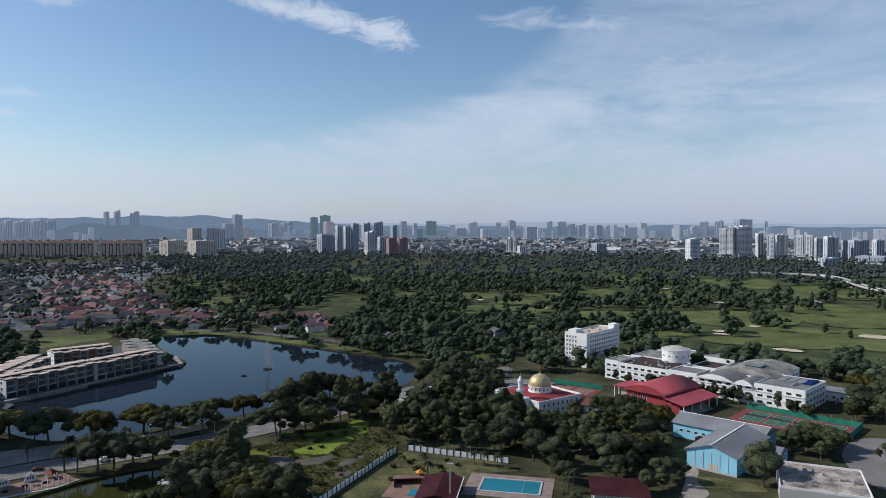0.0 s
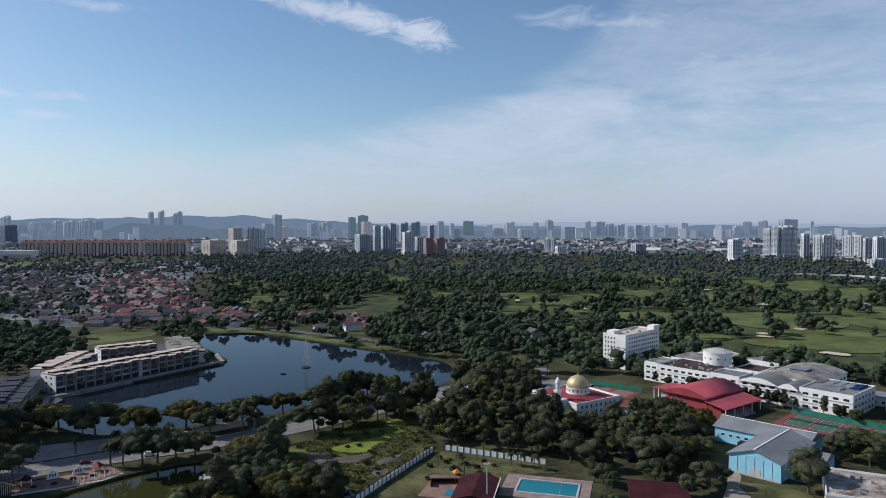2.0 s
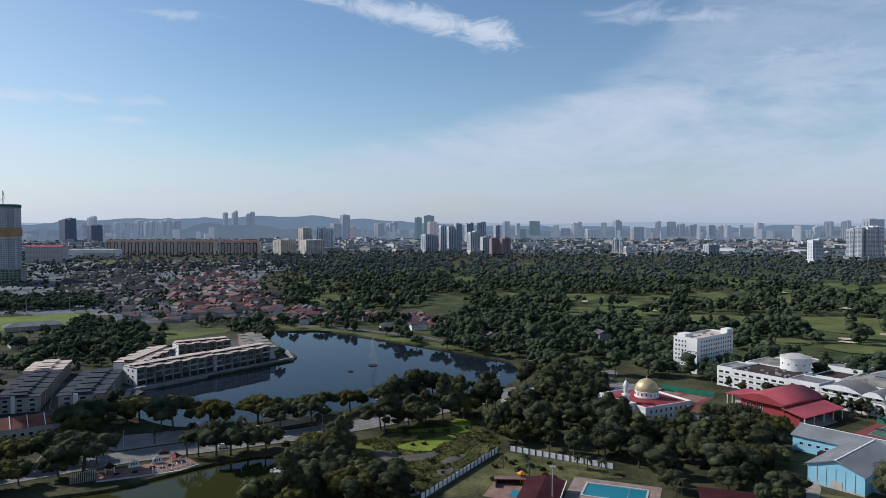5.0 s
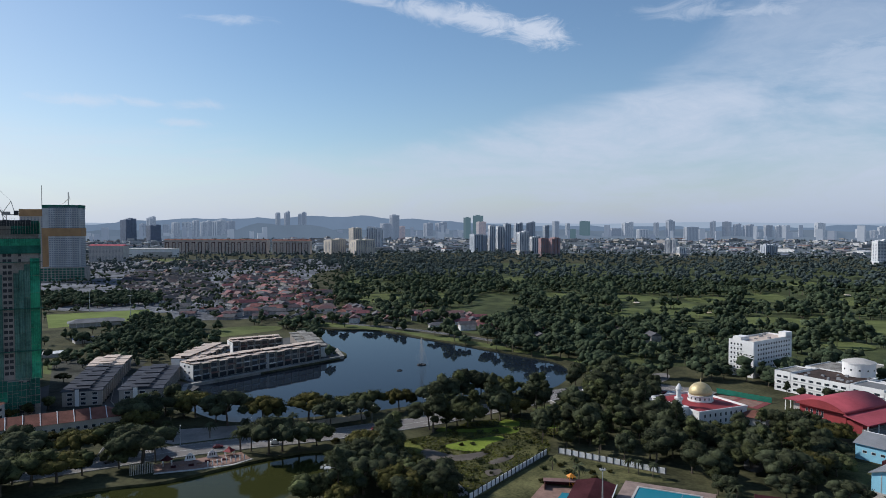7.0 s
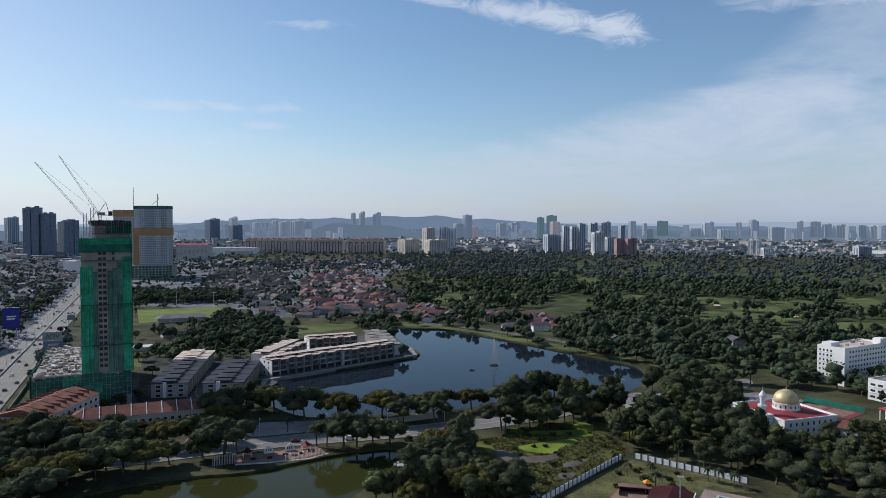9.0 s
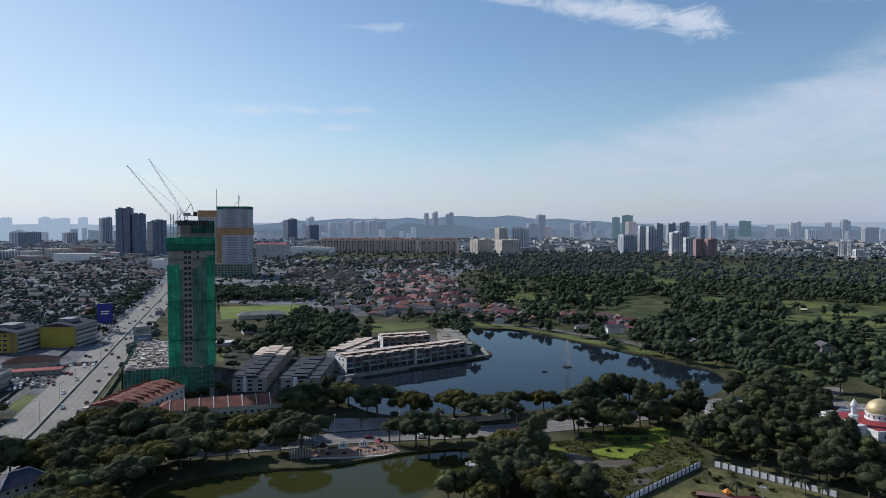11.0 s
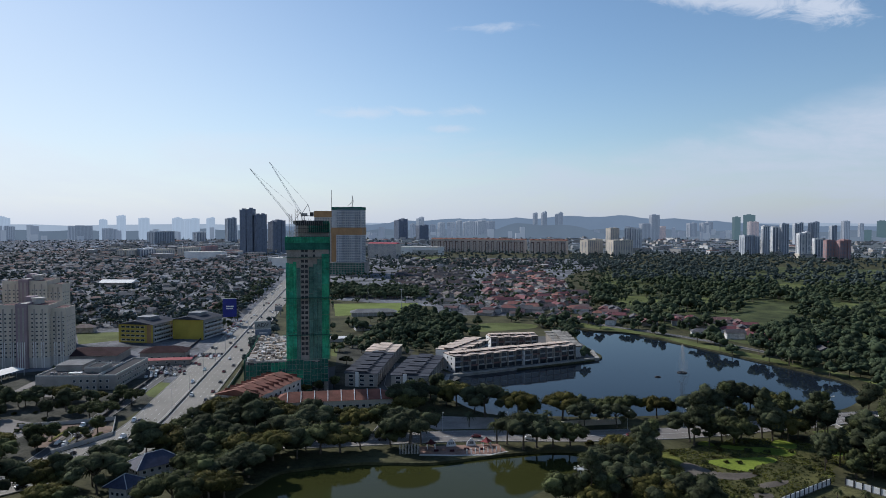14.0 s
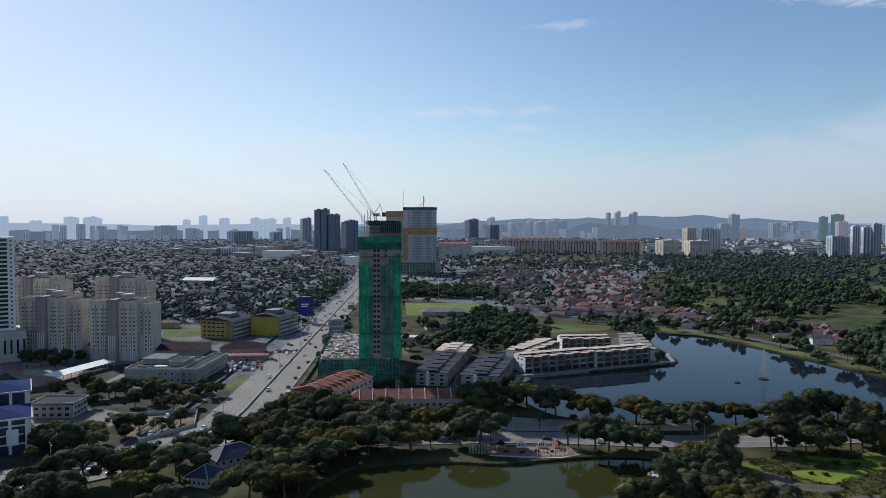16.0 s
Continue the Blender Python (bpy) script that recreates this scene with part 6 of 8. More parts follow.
def low_roofs():
    for a, b, d, h, mat, lab in (((-500, 262), (-466, 291), 34, 6.0, "duskroof", "low hall with dark maroon roof"), ((-462, 306), (-438, 328), 18, 5.5, "duskroof", "small building with maroon roof"), ((-448, 292), (-420, 318), 9, 3.6, "redwall", "long car shelter with red roof")):
        t, w = spot("low_building", lab, "building", a, b, d)
        part("wall", Geo().box(0.5, 0.5, 0, w - 0.5, d - 0.5, h), M["stucco"], t)
        part("roof", Geo().hip(0, 0, w, d, h, 3.6 if d > 12 else 0.7, 0.8), M[mat], t)
        window_rows(t, 1, w - 1, 0.5, [1.2], 6, 1.6, 1.4)
    # long white open shed
    t = thing("open_shed", "long open shed with white metal roof", "shed", pose(-464, 186, 0, 0, 0, math.degrees(math.atan2(48, -21))))
    part("roof", Geo().solid([(0, -5, 4.2), (52, -5, 4.2), (52, 5, 5.2), (0, 5, 5.2), (0, -5, 4.4), (52, -5, 4.4), (52, 5, 5.4), (0, 5, 5.4)], [(0, 3, 2, 1), (4, 5, 6, 7), (0, 1, 5, 4), (1, 2, 6, 5), (2, 3, 7, 6), (3, 0, 4, 7)]), M["white"], t)
    for i in range(9):
        part("post", Geo().box(i * 6.4, -4.6, 0, i * 6.4 + 0.25, -4.35, 4.2), M["pole"], t)
        part("post", Geo().box(i * 6.4, 4.3, 0, i * 6.4 + 0.25, 4.55, 5.1), M["pole"], t)
    # blue-roofed office with tall white columns
    t, w = spot("blue_roofed_office", "white and glass office with blue roofs and tall columns", "building", (-342, 92), (-330, 124), 58)
    for y0, h in ((0, 17), (28, 23)):
        part("wall", Geo().box(2, y0 + 3, 0, w - 2, y0 + 26, h - 2), M["blueglass"], t)
        part("roof_edge", Geo().box(-1, y0, h - 2, w + 1, y0 + 28, h - 1.3), M["offwhite"], t)
        part("roof", Geo().hip(-0.5, y0 + 0.5, w + 0.5, y0 + 27.5, h - 1.3, 3.2), M["blueroof"], t)
        for i in range(6):
            part("column", Geo().box(1 + i * (w - 3) / 5, y0 + 0.6, 0, 2.2 + i * (w - 3) / 5, y0 + 1.6, h - 2), M["white"], t)
        for i in range(4):
            part("column", Geo().box(w - 0.8, y0 + 2 + i * 7.6, 0, w + 0.2, y0 + 3 + i * 7.6, h - 2), M["white"], t)
        for k in range(3):
            part("floor_band", Geo().box(1.9, y0 + 2.9, 3.5 + 4 * k, w - 1.9, y0 + 26.1, 4.2 + 4 * k), M["white"], t)
    part("sign_panel", Geo().box(w - 9, 0.3, 4, w - 4.5, 0.6, 11), M["white"], t)
    # small white office beside it
    t, w = spot("small_office", "small white two-storey office with flat roof", "building", (-388, 146), (-372, 160), 16)
    part("wall", Geo().box(0, 0, 0, w, 16, 7), M["offwhite"], t)
    part("roof", Geo().box(-0.8, -0.8, 7, w + 0.8, 16.8, 7.4), M["darkgrey"], t)
    part("parapet", parapet(Geo(), -0.8, -0.8, w + 0.8, 16.8, 7.4, 0.7, 0.3), M["offwhite"], t)
    window_rows(t, 1, w - 1, 0, [0.9, 4.0], 5, 2.4, 1.8)
    window_rows(t, 1, 15, w, [0.9, 4.0], 4, 2.4, 1.8, 90)
    # navy-tiled houses among the trees
    for p, q, d, h, rise, lab in (((-240.5, 158), (-238, 176), 11, 6.2, 4.0, "house with dark navy tiled hip roof among trees"), ((-231.5, 147.5), (-235, 157), 9, 4.4, 3.4, "smaller house with dark navy tiled hip roof")):
        t, w = spot("navy_roofed_house", lab, "house", p, q, d)
        part("wall", Geo().box(0.9, 0.9, 0, w - 0.9, d - 0.9, h), M["offwhite"], t)
        part("roof", Geo().hip(0, 0, w, d, h, rise, 0.8), M["navyroof"], t)
        e, c = (d + 1.6) / 2 - 0.8, d / 2
        for a, b in (((-0.8, -0.8, h), (e, c, h + rise)), ((-0.8, d + 0.8, h), (e, c, h + rise)), ((w + 0.8, -0.8, h), (w - e, c, h + rise)), ((w + 0.8, d + 0.8, h), (w - e, c, h + rise)), ((e, c, h + rise), (w - e, c, h + rise))):
            part("ridge_tile", Geo().beam(a, b, 0.16, 5), M["grey"], t)
        window_rows(t, 1.4, w - 1.4, 0.9, [1.0, 3.8] if h > 5 else [1.0], 5, 1.5, 1.4)
        window_rows(t, 1.4, d - 1.4, 0.9, [1.0, 3.8] if h > 5 else [1.0], 3, 1.3, 1.4, -90)
    for x, y, r in ((-225, 143, 11), (-214, 136, 9), (-228, 155, 8), (-221, 152, 7), (-227, 166, 6)):
        CLEAR.append((x, y, r))
    # grandstand by the field
    t, w = spot("grandstand", "low grandstand with grey pitched roof", "grandstand", (-490, 574), (-452, 606), 16)
    part("wall", Geo().box(1, 2, 0, w - 1, 16, 4.2), M["offwhite"], t)
    part("roof", Geo().hip(0, 0, w, 17, 4.4, 3.2, 0.8), M["metalroof"], t)
    for i in range(9):
        part("post", Geo().box(1 + i * (w - 2.4) / 8, 0.4, 0, 1.4 + i * (w - 2.4) / 8, 0.8, 4.4), M["white"], t)
    # small blue-roofed sheds on the site beyond the tower
    for p, q, d, mat in (((-402, 440), (-388, 452), 8, "white"), ((-420, 500), (-407, 516), 12, "blueroof")):
        t, w = spot("site_shed", "small shed with pale roof", "shed", p, q, d)
        part("wall", Geo().box(0, 0, 0, w, d, 3), M["offwhite"], t)
        part("roof", Geo().gable(0, 0, w, d, 3, 1.4, "x", 0.5), M[mat], t)


def club():
    # pool with paved deck
    t = thing("swimming_pool", "turquoise swimming pool with pale tiled rim", "swimming pool", facing((14, 259.5), (36, 254.5))[0], kind="structure")
    CLEAR.append((26, 264, 15))
    part("pool_water", Geo().box(0, 0, 0.1, 22, 12.6, 0.22), M["pool"], t)
    g = Geo().box(-0.8, -0.8, 0.1, 22.8, 0, 0.45).box(-0.8, 12.6, 0.1, 22.8, 13.4, 0.45).box(-0.8, 0, 0.1, 0, 12.6, 0.45).box(22, 0, 0.1, 22.8, 12.6, 0.45)
    part("rim", g, M["offwhite"], t)
    part("deck", Geo().box(-6, -5, 0.0, 27, 18, 0.18), M["pooldeck"], t)
    part("lane_line", Geo().box(15.6, 0, 0.22, 15.9, 12.6, 0.24), M["navy"], t)
    part("deck", Geo().box(-34, -14, 0.0, -7, 1, 0.17), M["brickpave"], t)
    part("paddling_pool", Geo().box(-25, -11, 0.17, -14, -4.5, 0.3), M["pool"], t)
    t, w = spot("clubhouse", "clubhouse with dark red-brown metal roof", "building", (-9, 243), (4, 241), 22)
    part("wall", Geo().box(0.5, 0.5, 0, w - 0.5, 21.5, 3.6), M["offwhite"], t)
    part("roof", Geo().gable(0, 0, w, 22, 3.6, 1.8, "y", 0.8), M["maroon"], t)
    part("roof_edge", Geo().box(w + 0.8, -0.8, 3.4, w + 1.1, 22.8, 3.8), M["white"], t)
    window_rows(t, 1, 21, w - 0.5, [1.0], 7, 1.6, 1.4, 90)
    t = thing("playground_slide", "orange children's slide tower beside the paddling pool", "playground", pose(-9, 268, 0, 0, 0, 25))
    for px, py in ((0, 0), (2.2, 0), (2.2, 2.2), (0, 2.2)):
        part("post", Geo().box(px, py, 0, px + 0.2, py + 0.2, 3.4), M["play"], t)
    part("deck", Geo().box(0, 0, 1.5, 2.4, 2.4, 1.65), M["play"], t)
    part("canopy", Geo().hip(-0.3, -0.3, 2.7, 2.7, 3.4, 1.3), M["play"], t)
    part("slide", Geo().solid([(0.6, 0, 1.5), (1.8, 0, 1.5), (1.8, -3.2, 0.1), (0.6, -3.2, 0.1), (0.6, 0, 1.7), (1.8, 0, 1.7), (1.8, -3.2, 0.3), (0.6, -3.2, 0.3)],
                              [(0, 1, 2, 3), (7, 6, 5, 4), (0, 4, 5, 1), (1, 5, 6, 2), (2, 6, 7, 3), (3, 7, 4, 0)]), M["play"], t)
    t = thing("play_shelter", "low dark brown shelter round the play corner", "shelter", pose(-18, 262, 0, 0, 0, 5))
    part("back_wall", Geo().box(0, 6, 0, 15, 6.3, 2.2), M["maroon"], t)
    part("side_wall", Geo().box(0, 0, 0, 0.3, 6, 2.2), M["maroon"], t)
    part("roof", Geo().box(-0.4, 3.2, 2.2, 15.4, 6.7, 2.4), M["baybrick"], t)
    # low pavilion with rust-red roof near the trees
    t, w = spot("pavilion", "low pavilion with rust-red sheet roof", "pavilion", (53, 245), (73, 242), 18)
    part("wall", Geo().box(1, 1, 0, w - 1, 17, 4), M["offwhite"], t)
    for i in range(3):
        part("roof", Geo().gable(0, i * 6, w, i * 6 + 6, 4, 1.4, "x", 0.2), M["maroon"], t)
    for i in range(5):
        part("post", Geo().box(i * (w - 0.4) / 4, 0, 0, 0.4 + i * (w - 0.4) / 4, 0.4, 4), M["white"], t)
    # flat roof with worn paving at the edge of the school
    t, w = spot("flat_roofed_building", "flat concrete roof deck with low parapet", "building", (121, 248), (144, 238), 30)
    part("wall", Geo().box(0, 0, 0, w + 4, 30, 5.4), M["offwhite"], t)
    part("roof", Geo().box(0.4, 0.4, 5.4, w + 3.6, 29.6, 5.55), M["deckroof"], t)
    part("parapet", parapet(Geo(), 0, 0, w + 4, 30, 5.4, 0.8, 0.35), M["white"], t)
    roof_clutter(t, 3, 3, w, 27, 5.55, 10, 14)
    # tennis courts
    m, w = facing((150, 354), (184, 322))
    t = thing("tennis_court", "red tennis ground with four green courts", "tennis court", m, kind="structure")
    for k in range(4):
        p = m @ Vector((6 + k * 12, 12, 0))
        CLEAR.append((p.x, p.y, 13))
    part("surface", Geo().box(-4, -2, 0.05, w + 4, 26, 0.15), M["courtred"], t)
    for k in range(4):
        x = 0.5 + k * (w / 4)
        part("court", Geo().box(x, 2, 0.15, x + 10, 23, 0.2), M["court"], t)
        g = Geo()
        for a, b, c, d in ((x + 0.2, 2.2, x + 0.35, 22.8), (x + 9.65, 2.2, x + 9.8, 22.8), (x + 0.35, 2.2, x + 9.65, 2.35), (x + 0.35, 22.65, x + 9.65, 22.8), (x + 0.35, 12.4, x + 9.65, 12.55), (x + 4.95, 7, x + 5.1, 12.4), (x + 4.95, 12.55, x + 5.1, 18)):
            g.box(a, b, 0.2, c, d, 0.22)
        part("court_line", g, M["marking"], t)
        part("net", Geo().box(x - 0.4, 12.45, 0.2, x + 10.4, 12.5, 1.15), M["darkgrey"], t)
    for x0, y0, x1, y1 in ((-4, 26, w + 4, 26.15), (w + 4, -2, w + 4.15, 26)):
        part("windscreen", Geo().box(x0, y0, 0.15, x1, y1, 3.0), M["greenmesh"], t, "green court windscreen")
    n = 12
    for i in range(n + 1):
        part("fence_post", Geo().beam((-4 + i * (w + 8) / n, 26.1, 0), (-4 + i * (w + 8) / n, 26.1, 4.0), 0.06), M["pole"], t)
    m2, w2 = facing((60, 420), (86, 402))
    t = thing("tennis_court", "tennis ground behind the mosque with green screens", "tennis court", m2, kind="structure")
    part("surface", Geo().box(0, 0, 0.05, w2, 18, 0.15), M["courtred"], t)
    part("court", Geo().box(3, 2, 0.15, 14, 16, 0.2), M["brickpave"], t)
    part("court", Geo().box(17, 2, 0.15, 28, 16, 0.2), M["brickpave"], t)
    part("windscreen", Geo().box(0, 18, 0.15, w2, 18.15, 3.2), M["greenmesh"], t)


def flats():
    """Long cream flats with red arches and red roofs."""
    for a, b, n, lab in (((-1398, 2078), (-1195, 2101), 9, "long cream flats with dark red arches"), ((-1193, 2101), (-1047, 2117), 7, "long cream flats with dark red arches"), ((-1013, 2084), (-891, 2098), 6, "long cream flats with dark red arches")):
        t, w = spot("block_of_flats", lab, "flats", a, b, 25, "long flats")
        h = 45
        part("wall", Geo().box(0, 0, 0, w, 25, h), M["flatcream"], t)
        part("roof", Geo().gable(0, 0, w, 25, h, 3.5, "x", 1.5), M["tile"], t)
        u = w / n
        for i in range(n):
            for x in (i * u + u * 0.25, i * u + u * 0.7):
                part("bay", Geo().box(x - 0.9, -1.0, 0, x + 0.9, 0, h * 0.8), M["maroon"], t, "dark red bay")
            part("arch", Geo().box(i * u + u * 0.25 - 0.9, -1.0, h * 0.8, i * u + u * 0.7 + 0.9, 0, h * 0.85), M["maroon"], t)
            part("stair_head", Geo().box(i * u + u * 0.4, 6, h, i * u + u * 0.55, 14, h + 4.5), M["tile"], t)
        g = Geo()
        for k in range(14):
            for i in range(n * 6):
                g.box(i * w / (n * 6) + 0.8, -0.3, 1.5 + 3.1 * k, i * w / (n * 6) + 2.2, 0, 3.0 + 3.1 * k)
        tagged(part("window_grid", g, M["farpane"], t), kind="stuff")
    t, w = spot("block_of_flats", "pale flats with red roofs", "flats", (-1290, 1590), (-1192, 1596), 25, "long flats")
    part("wall", Geo().box(0, 0, 0, w, 25, 42), M["offwhite"], t)
    for i in range(6):
        part("roof", Geo().gable(i * w / 6, 0, i * w / 6 + w / 7, 25, 42, 3.5, "x", 0.5), M["redroof"], t)
    g = Geo()
    for k in range(13):
        for i in range(24):
            g.box(i * w / 24 + 0.8, -0.3, 1.5 + 3.1 * k, i * w / 24 + 2.6, 0, 3.0 + 3.1 * k)
    tagged(part("window_grid", g, M["farpane"], t), kind="stuff")
    t, w = spot("warehouse", "large white flat-roofed warehouse", "warehouse", (-1364, 1833), (-1221, 1849), 50)
    part("wall", Geo().box(0, 0, 0, w, 50, 24), M["white"], t)
    part("roof", Geo().box(-1, -1, 24, w + 1, 51, 25), M["offwhite"], t)
    part("loading_front", Geo().box(w * 0.4, -4, 0, w + 4, 0, 16), M["offwhite"], t)
    for a, b, h in (((-1620, 1212), (-1530, 1260), 23), ((-1165, 1100), (-1137, 1116), 23)):
        t, w = spot("warehouse", "white windowless warehouse by the highway", "warehouse", a, b, 40)
        part("wall", Geo().box(0, 0, 0, w, 40, h), M["white"], t)
        part("roof", Geo().box(-0.6, -0.6, h, w + 0.6, 40.6, h + 0.8), M["offwhite"], t)
    t, w = spot("market_hall", "open hall with white metal roof", "hall", (-1040, 622), (-996, 648), 26)
    part("wall", Geo().box(1, 1, 0, w - 1, 25, 8), M["stucco"], t)
    part("roof", Geo().gable(0, 0, w, 26, 8, 4, "x", 1.5), M["white"], t)


def back_tower():
    """The second high-rise under construction behind the first."""
    t, w = spot("high_rise_site", "tall pale apartment tower nearing completion with orange boards", "building site", (-915, 1018), (-863, 1044), 32)
    h = 130
    part("wall", Geo().box(0, 0, 0, w, 36, h), M["grey"], t)
    part("podium", Geo().box(-4, -6, 0, w + 6, 40, 25), M["raw"], t)
    part("top_net", Geo().box(-0.6, -0.6, h - 4, w + 0.6, 36.6, h + 1.5), M["netdark"], t)
    part("orange_band", Geo().box(-1.2, -1.2, 78, w + 1.2, 37, 92), M["orange"], t, "orange protection boards")
    part("orange_panel", Geo().box(-0.8, -0.7, 26, 9, 0, 78), M["orange"], t)
    for x0, x1 in ((9, 20), (36, 46)):
        part("bay", Geo().box(x0, -0.9, 26, x1, 0, h - 4), M["grey"], t)
    g = Geo()
    for k in range(33):
        z = 26 + 3.15 * k
        if 76 < z < 92:
            continue
        for i in range(13):
            x = 10 + i * (w - 11) / 13
            g.box(x, -1.15, z, x + 2.3, -0.02, z + 1.7)
        for j in range(7):
            g.box(w + 0.02, 2 + j * 5, z, w + 0.3, 5 + j * 5, z + 1.7)
    tagged(part("window_grid", g, M["towerglass"], t), kind="stuff")
    g = Geo()
    for k in range(5):
        for i in range(12):
            g.box(-3 + i * 5.8, -6.4, 3 + 4.4 * k, 1.2 + i * 5.8, -6.02, 6 + 4.4 * k)
    tagged(part("podium_screen", g, M["netdark"], t), kind="stuff")
    c = thing("tower_crane", "thin luffing crane on the far tower", "crane", t.matrix_world @ Matrix.Translation((w * 0.62, 18, h)))
    part("mast", Geo().beam((0, 0, 0), (0, 0, 24), 0.7, 4), M["steel"], c)
    part("jib", Geo().beam((0, 0, 12), (-9, 0, 4), 0.5, 4).beam((0, 0, 24), (3, 0, 10), 0.3, 4), M["steel"], c)
    t, w = spot("high_rise_site", "unfinished tower behind with orange upper boards", "building site", (-1019, 1080), (-985, 1108), 30)
    part("wall", Geo().box(0, 0, 0, w, 30, 124), M["offwhite"], t)
    part("orange_band", Geo().box(-0.8, -0.8, 113, w + 0.8, 30.8, 126), M["orange"], t)
    g = Geo()
    for k in range(34):
        for i in range(8):
            g.box(1.5 + i * w / 8.2, -0.4, 5 + 3.15 * k, 3.8 + i * w / 8.2, 0, 6.8 + 3.15 * k)
    tagged(part("window_grid", g, M["towerglass"], t), kind="stuff")
    c = thing("tower_crane", "thin tower crane mast", "crane", t.matrix_world @ Matrix.Translation((w * 0.8, 10, 124)))
    part("mast", Geo().beam((0, 0, 0), (0, 0, 46), 0.5, 4), M["steel"], c)


white_block()
college()
red_hall()
blue_hall()
mosque()
terrace((-247, 396), (-220.6, 444.4), 16, 9, "beige", "three-storey lakeside terrace with pale flat roofs", h=10.6)
terrace((-218.6, 443.3), (-197, 483), 16, 7, "beige", "projecting three-storey lakeside terrace with pale flat roofs", h=10.6)
terrace((-256, 415), (-262, 468), 18, 8, "beige", "inner lakeside terrace with beige flat roofs", h=10.6)
terrace((-265, 478), (-237, 504), 17, 7, "beige", "inner lakeside terrace with pale roofs", h=10.6)
terrace((-197, 494), (-236, 556), 17, 10, "stainroof", "lakeside terrace on the point with grey-beige roof", h=7.6)
CLEAR.append((-186, 506, 16))
CLEAR.append((-198, 530, 16))
# the unfinished tower's shadow is put into this roof's colour
end_terrace((-283, 326), (-266, 335), 68, 10, "roofdark", "unfinished terrace, stepped roof darkened as tower shadow", 8.0)
end_terrace((-317, 388), (-299, 397), 32, 5, "beige", "terrace with pale stepped roof", 8.5)
# here too the roof colour carries the tower's shadow
end_terrace((-256, 337), (-236, 346), 66, 9, "roofdark", "white-ended terrace, stepped roof darkened as tower shadow", 8.0)
building_site()
red_block()
red_row()
apartments(-561, 230, 42, 44, "cream and mauve apartment block with stepped wings")
apartments(-508, 257, 42, 43, "cream and mauve apartment block with stepped wings")
apartments(-649, 254, 42, 53, "taller cream apartment block with stepped wings")
apartments(-592, 300, 42, 53, "taller cream apartment block with stepped wings")
slab_tower_left()
yellow_blocks()
civic_block()
low_roofs()
club()
flats()
back_tower()

# ---- trees ----

def ico(level):
    bm = bmesh.new()
    bmesh.ops.create_icosphere(bm, subdivisions=level, radius=1)
    out = [tuple(v.co) for v in bm.verts], [tuple(v.index for v in f.verts) for f in bm.faces]
    bm.free()
    return out


ICO1, ICO2 = ico(1), ico(2)


def crown_geo(g, r, lumps, leaves, shape, leaf, base=ICO2):
    """A crown of torn clumps: shape gives each clump's centre and radius; leaf: size of the leaf sprays."""
    for _ in range(lumps):
        (cx, cy, cz), rad = shape(r)
        sx, sy, sz = (r.uniform(0.8, 1.2) for _ in range(3))
        o = r.uniform(0, 99)
        pts = []
        for x, y, z in base[0]:
            k = rad * (0.86 + 0.6 * noise.noise((x * 2.1 + o, y * 2.1, z * 2.1)) + r.uniform(-0.1, 0.1))
            pts.append((cx + x * k * sx, cy + y * k * sy, cz + z * k * sz * 0.75))
        g.solid(pts, base[1])
        rad *= 1.12
        for _ in range(leaves):
            v = Vector((r.gauss(0, 1), r.gauss(0, 1), r.gauss(0.25, 0.8))).normalized()
            p = Vector((cx, cy, cz)) + Vector((v.x * sx, v.y * sy, v.z * sz * 0.75)) * rad * r.uniform(0.78, 1.1)
            t = Vector((r.gauss(0, 1), r.gauss(0, 1), r.gauss(0, 0.5))).normalized()
            b = t.cross(v).normalized() if abs(t.dot(v)) < 0.98 else Vector((1, 0, 0))
            q = leaf * r.uniform(0.5, 1.35)
            g.face(tuple(p - t * q - b * q * 0.35), tuple(p + b * q * 0.45 + v * q * 0.3), tuple(p + t * q))


def trunk_geo(g, r, height, thick, limbs, spread, fork):
    """A tapered trunk with limbs that reach into the crown."""
    lean = (r.uniform(-0.4, 0.4), r.uniform(-0.4, 0.4))
    top = (lean[0], lean[1], height * fork)
    g.turn(0, 0, [(thick * 1.5, -0.3), (thick, 0.8)], 7)
    limb(g, (0, 0, 0.6), top, thick, thick * 0.75)
    for i in range(limbs):
        a = 2 * math.pi * (i + r.uniform(-0.3, 0.3)) / limbs
        end = (spread * math.cos(a) * r.uniform(0.6, 1), spread * math.sin(a) * r.uniform(0.6, 1), height * r.uniform(0.7, 0.9))
        mid = (top[0] + (end[0] - top[0]) * 0.45, top[1] + (end[1] - top[1]) * 0.45, top[2] + (end[2] - top[2]) * 0.6)
        limb(g, top, mid, thick * 0.6, thick * 0.4)
        limb(g, mid, end, thick * 0.4, thick * 0.12)


def limb(g, a, b, r0, r1, n=6):
    a, b = Vector(a), Vector(b)
    q = (b - a).to_track_quat("Z", "Y")
    pts = []
    for p, rad in ((a, r0), (b, r1)):
        pts += [tuple(p + q @ Vector((rad * math.cos(2 * math.pi * i / n), rad * math.sin(2 * math.pi * i / n), 0))) for i in range(n)]
    g.solid(pts, [(i, (i + 1) % n, n + (i + 1) % n, n + i) for i in range(n)] + [tuple(range(n, 2 * n))])


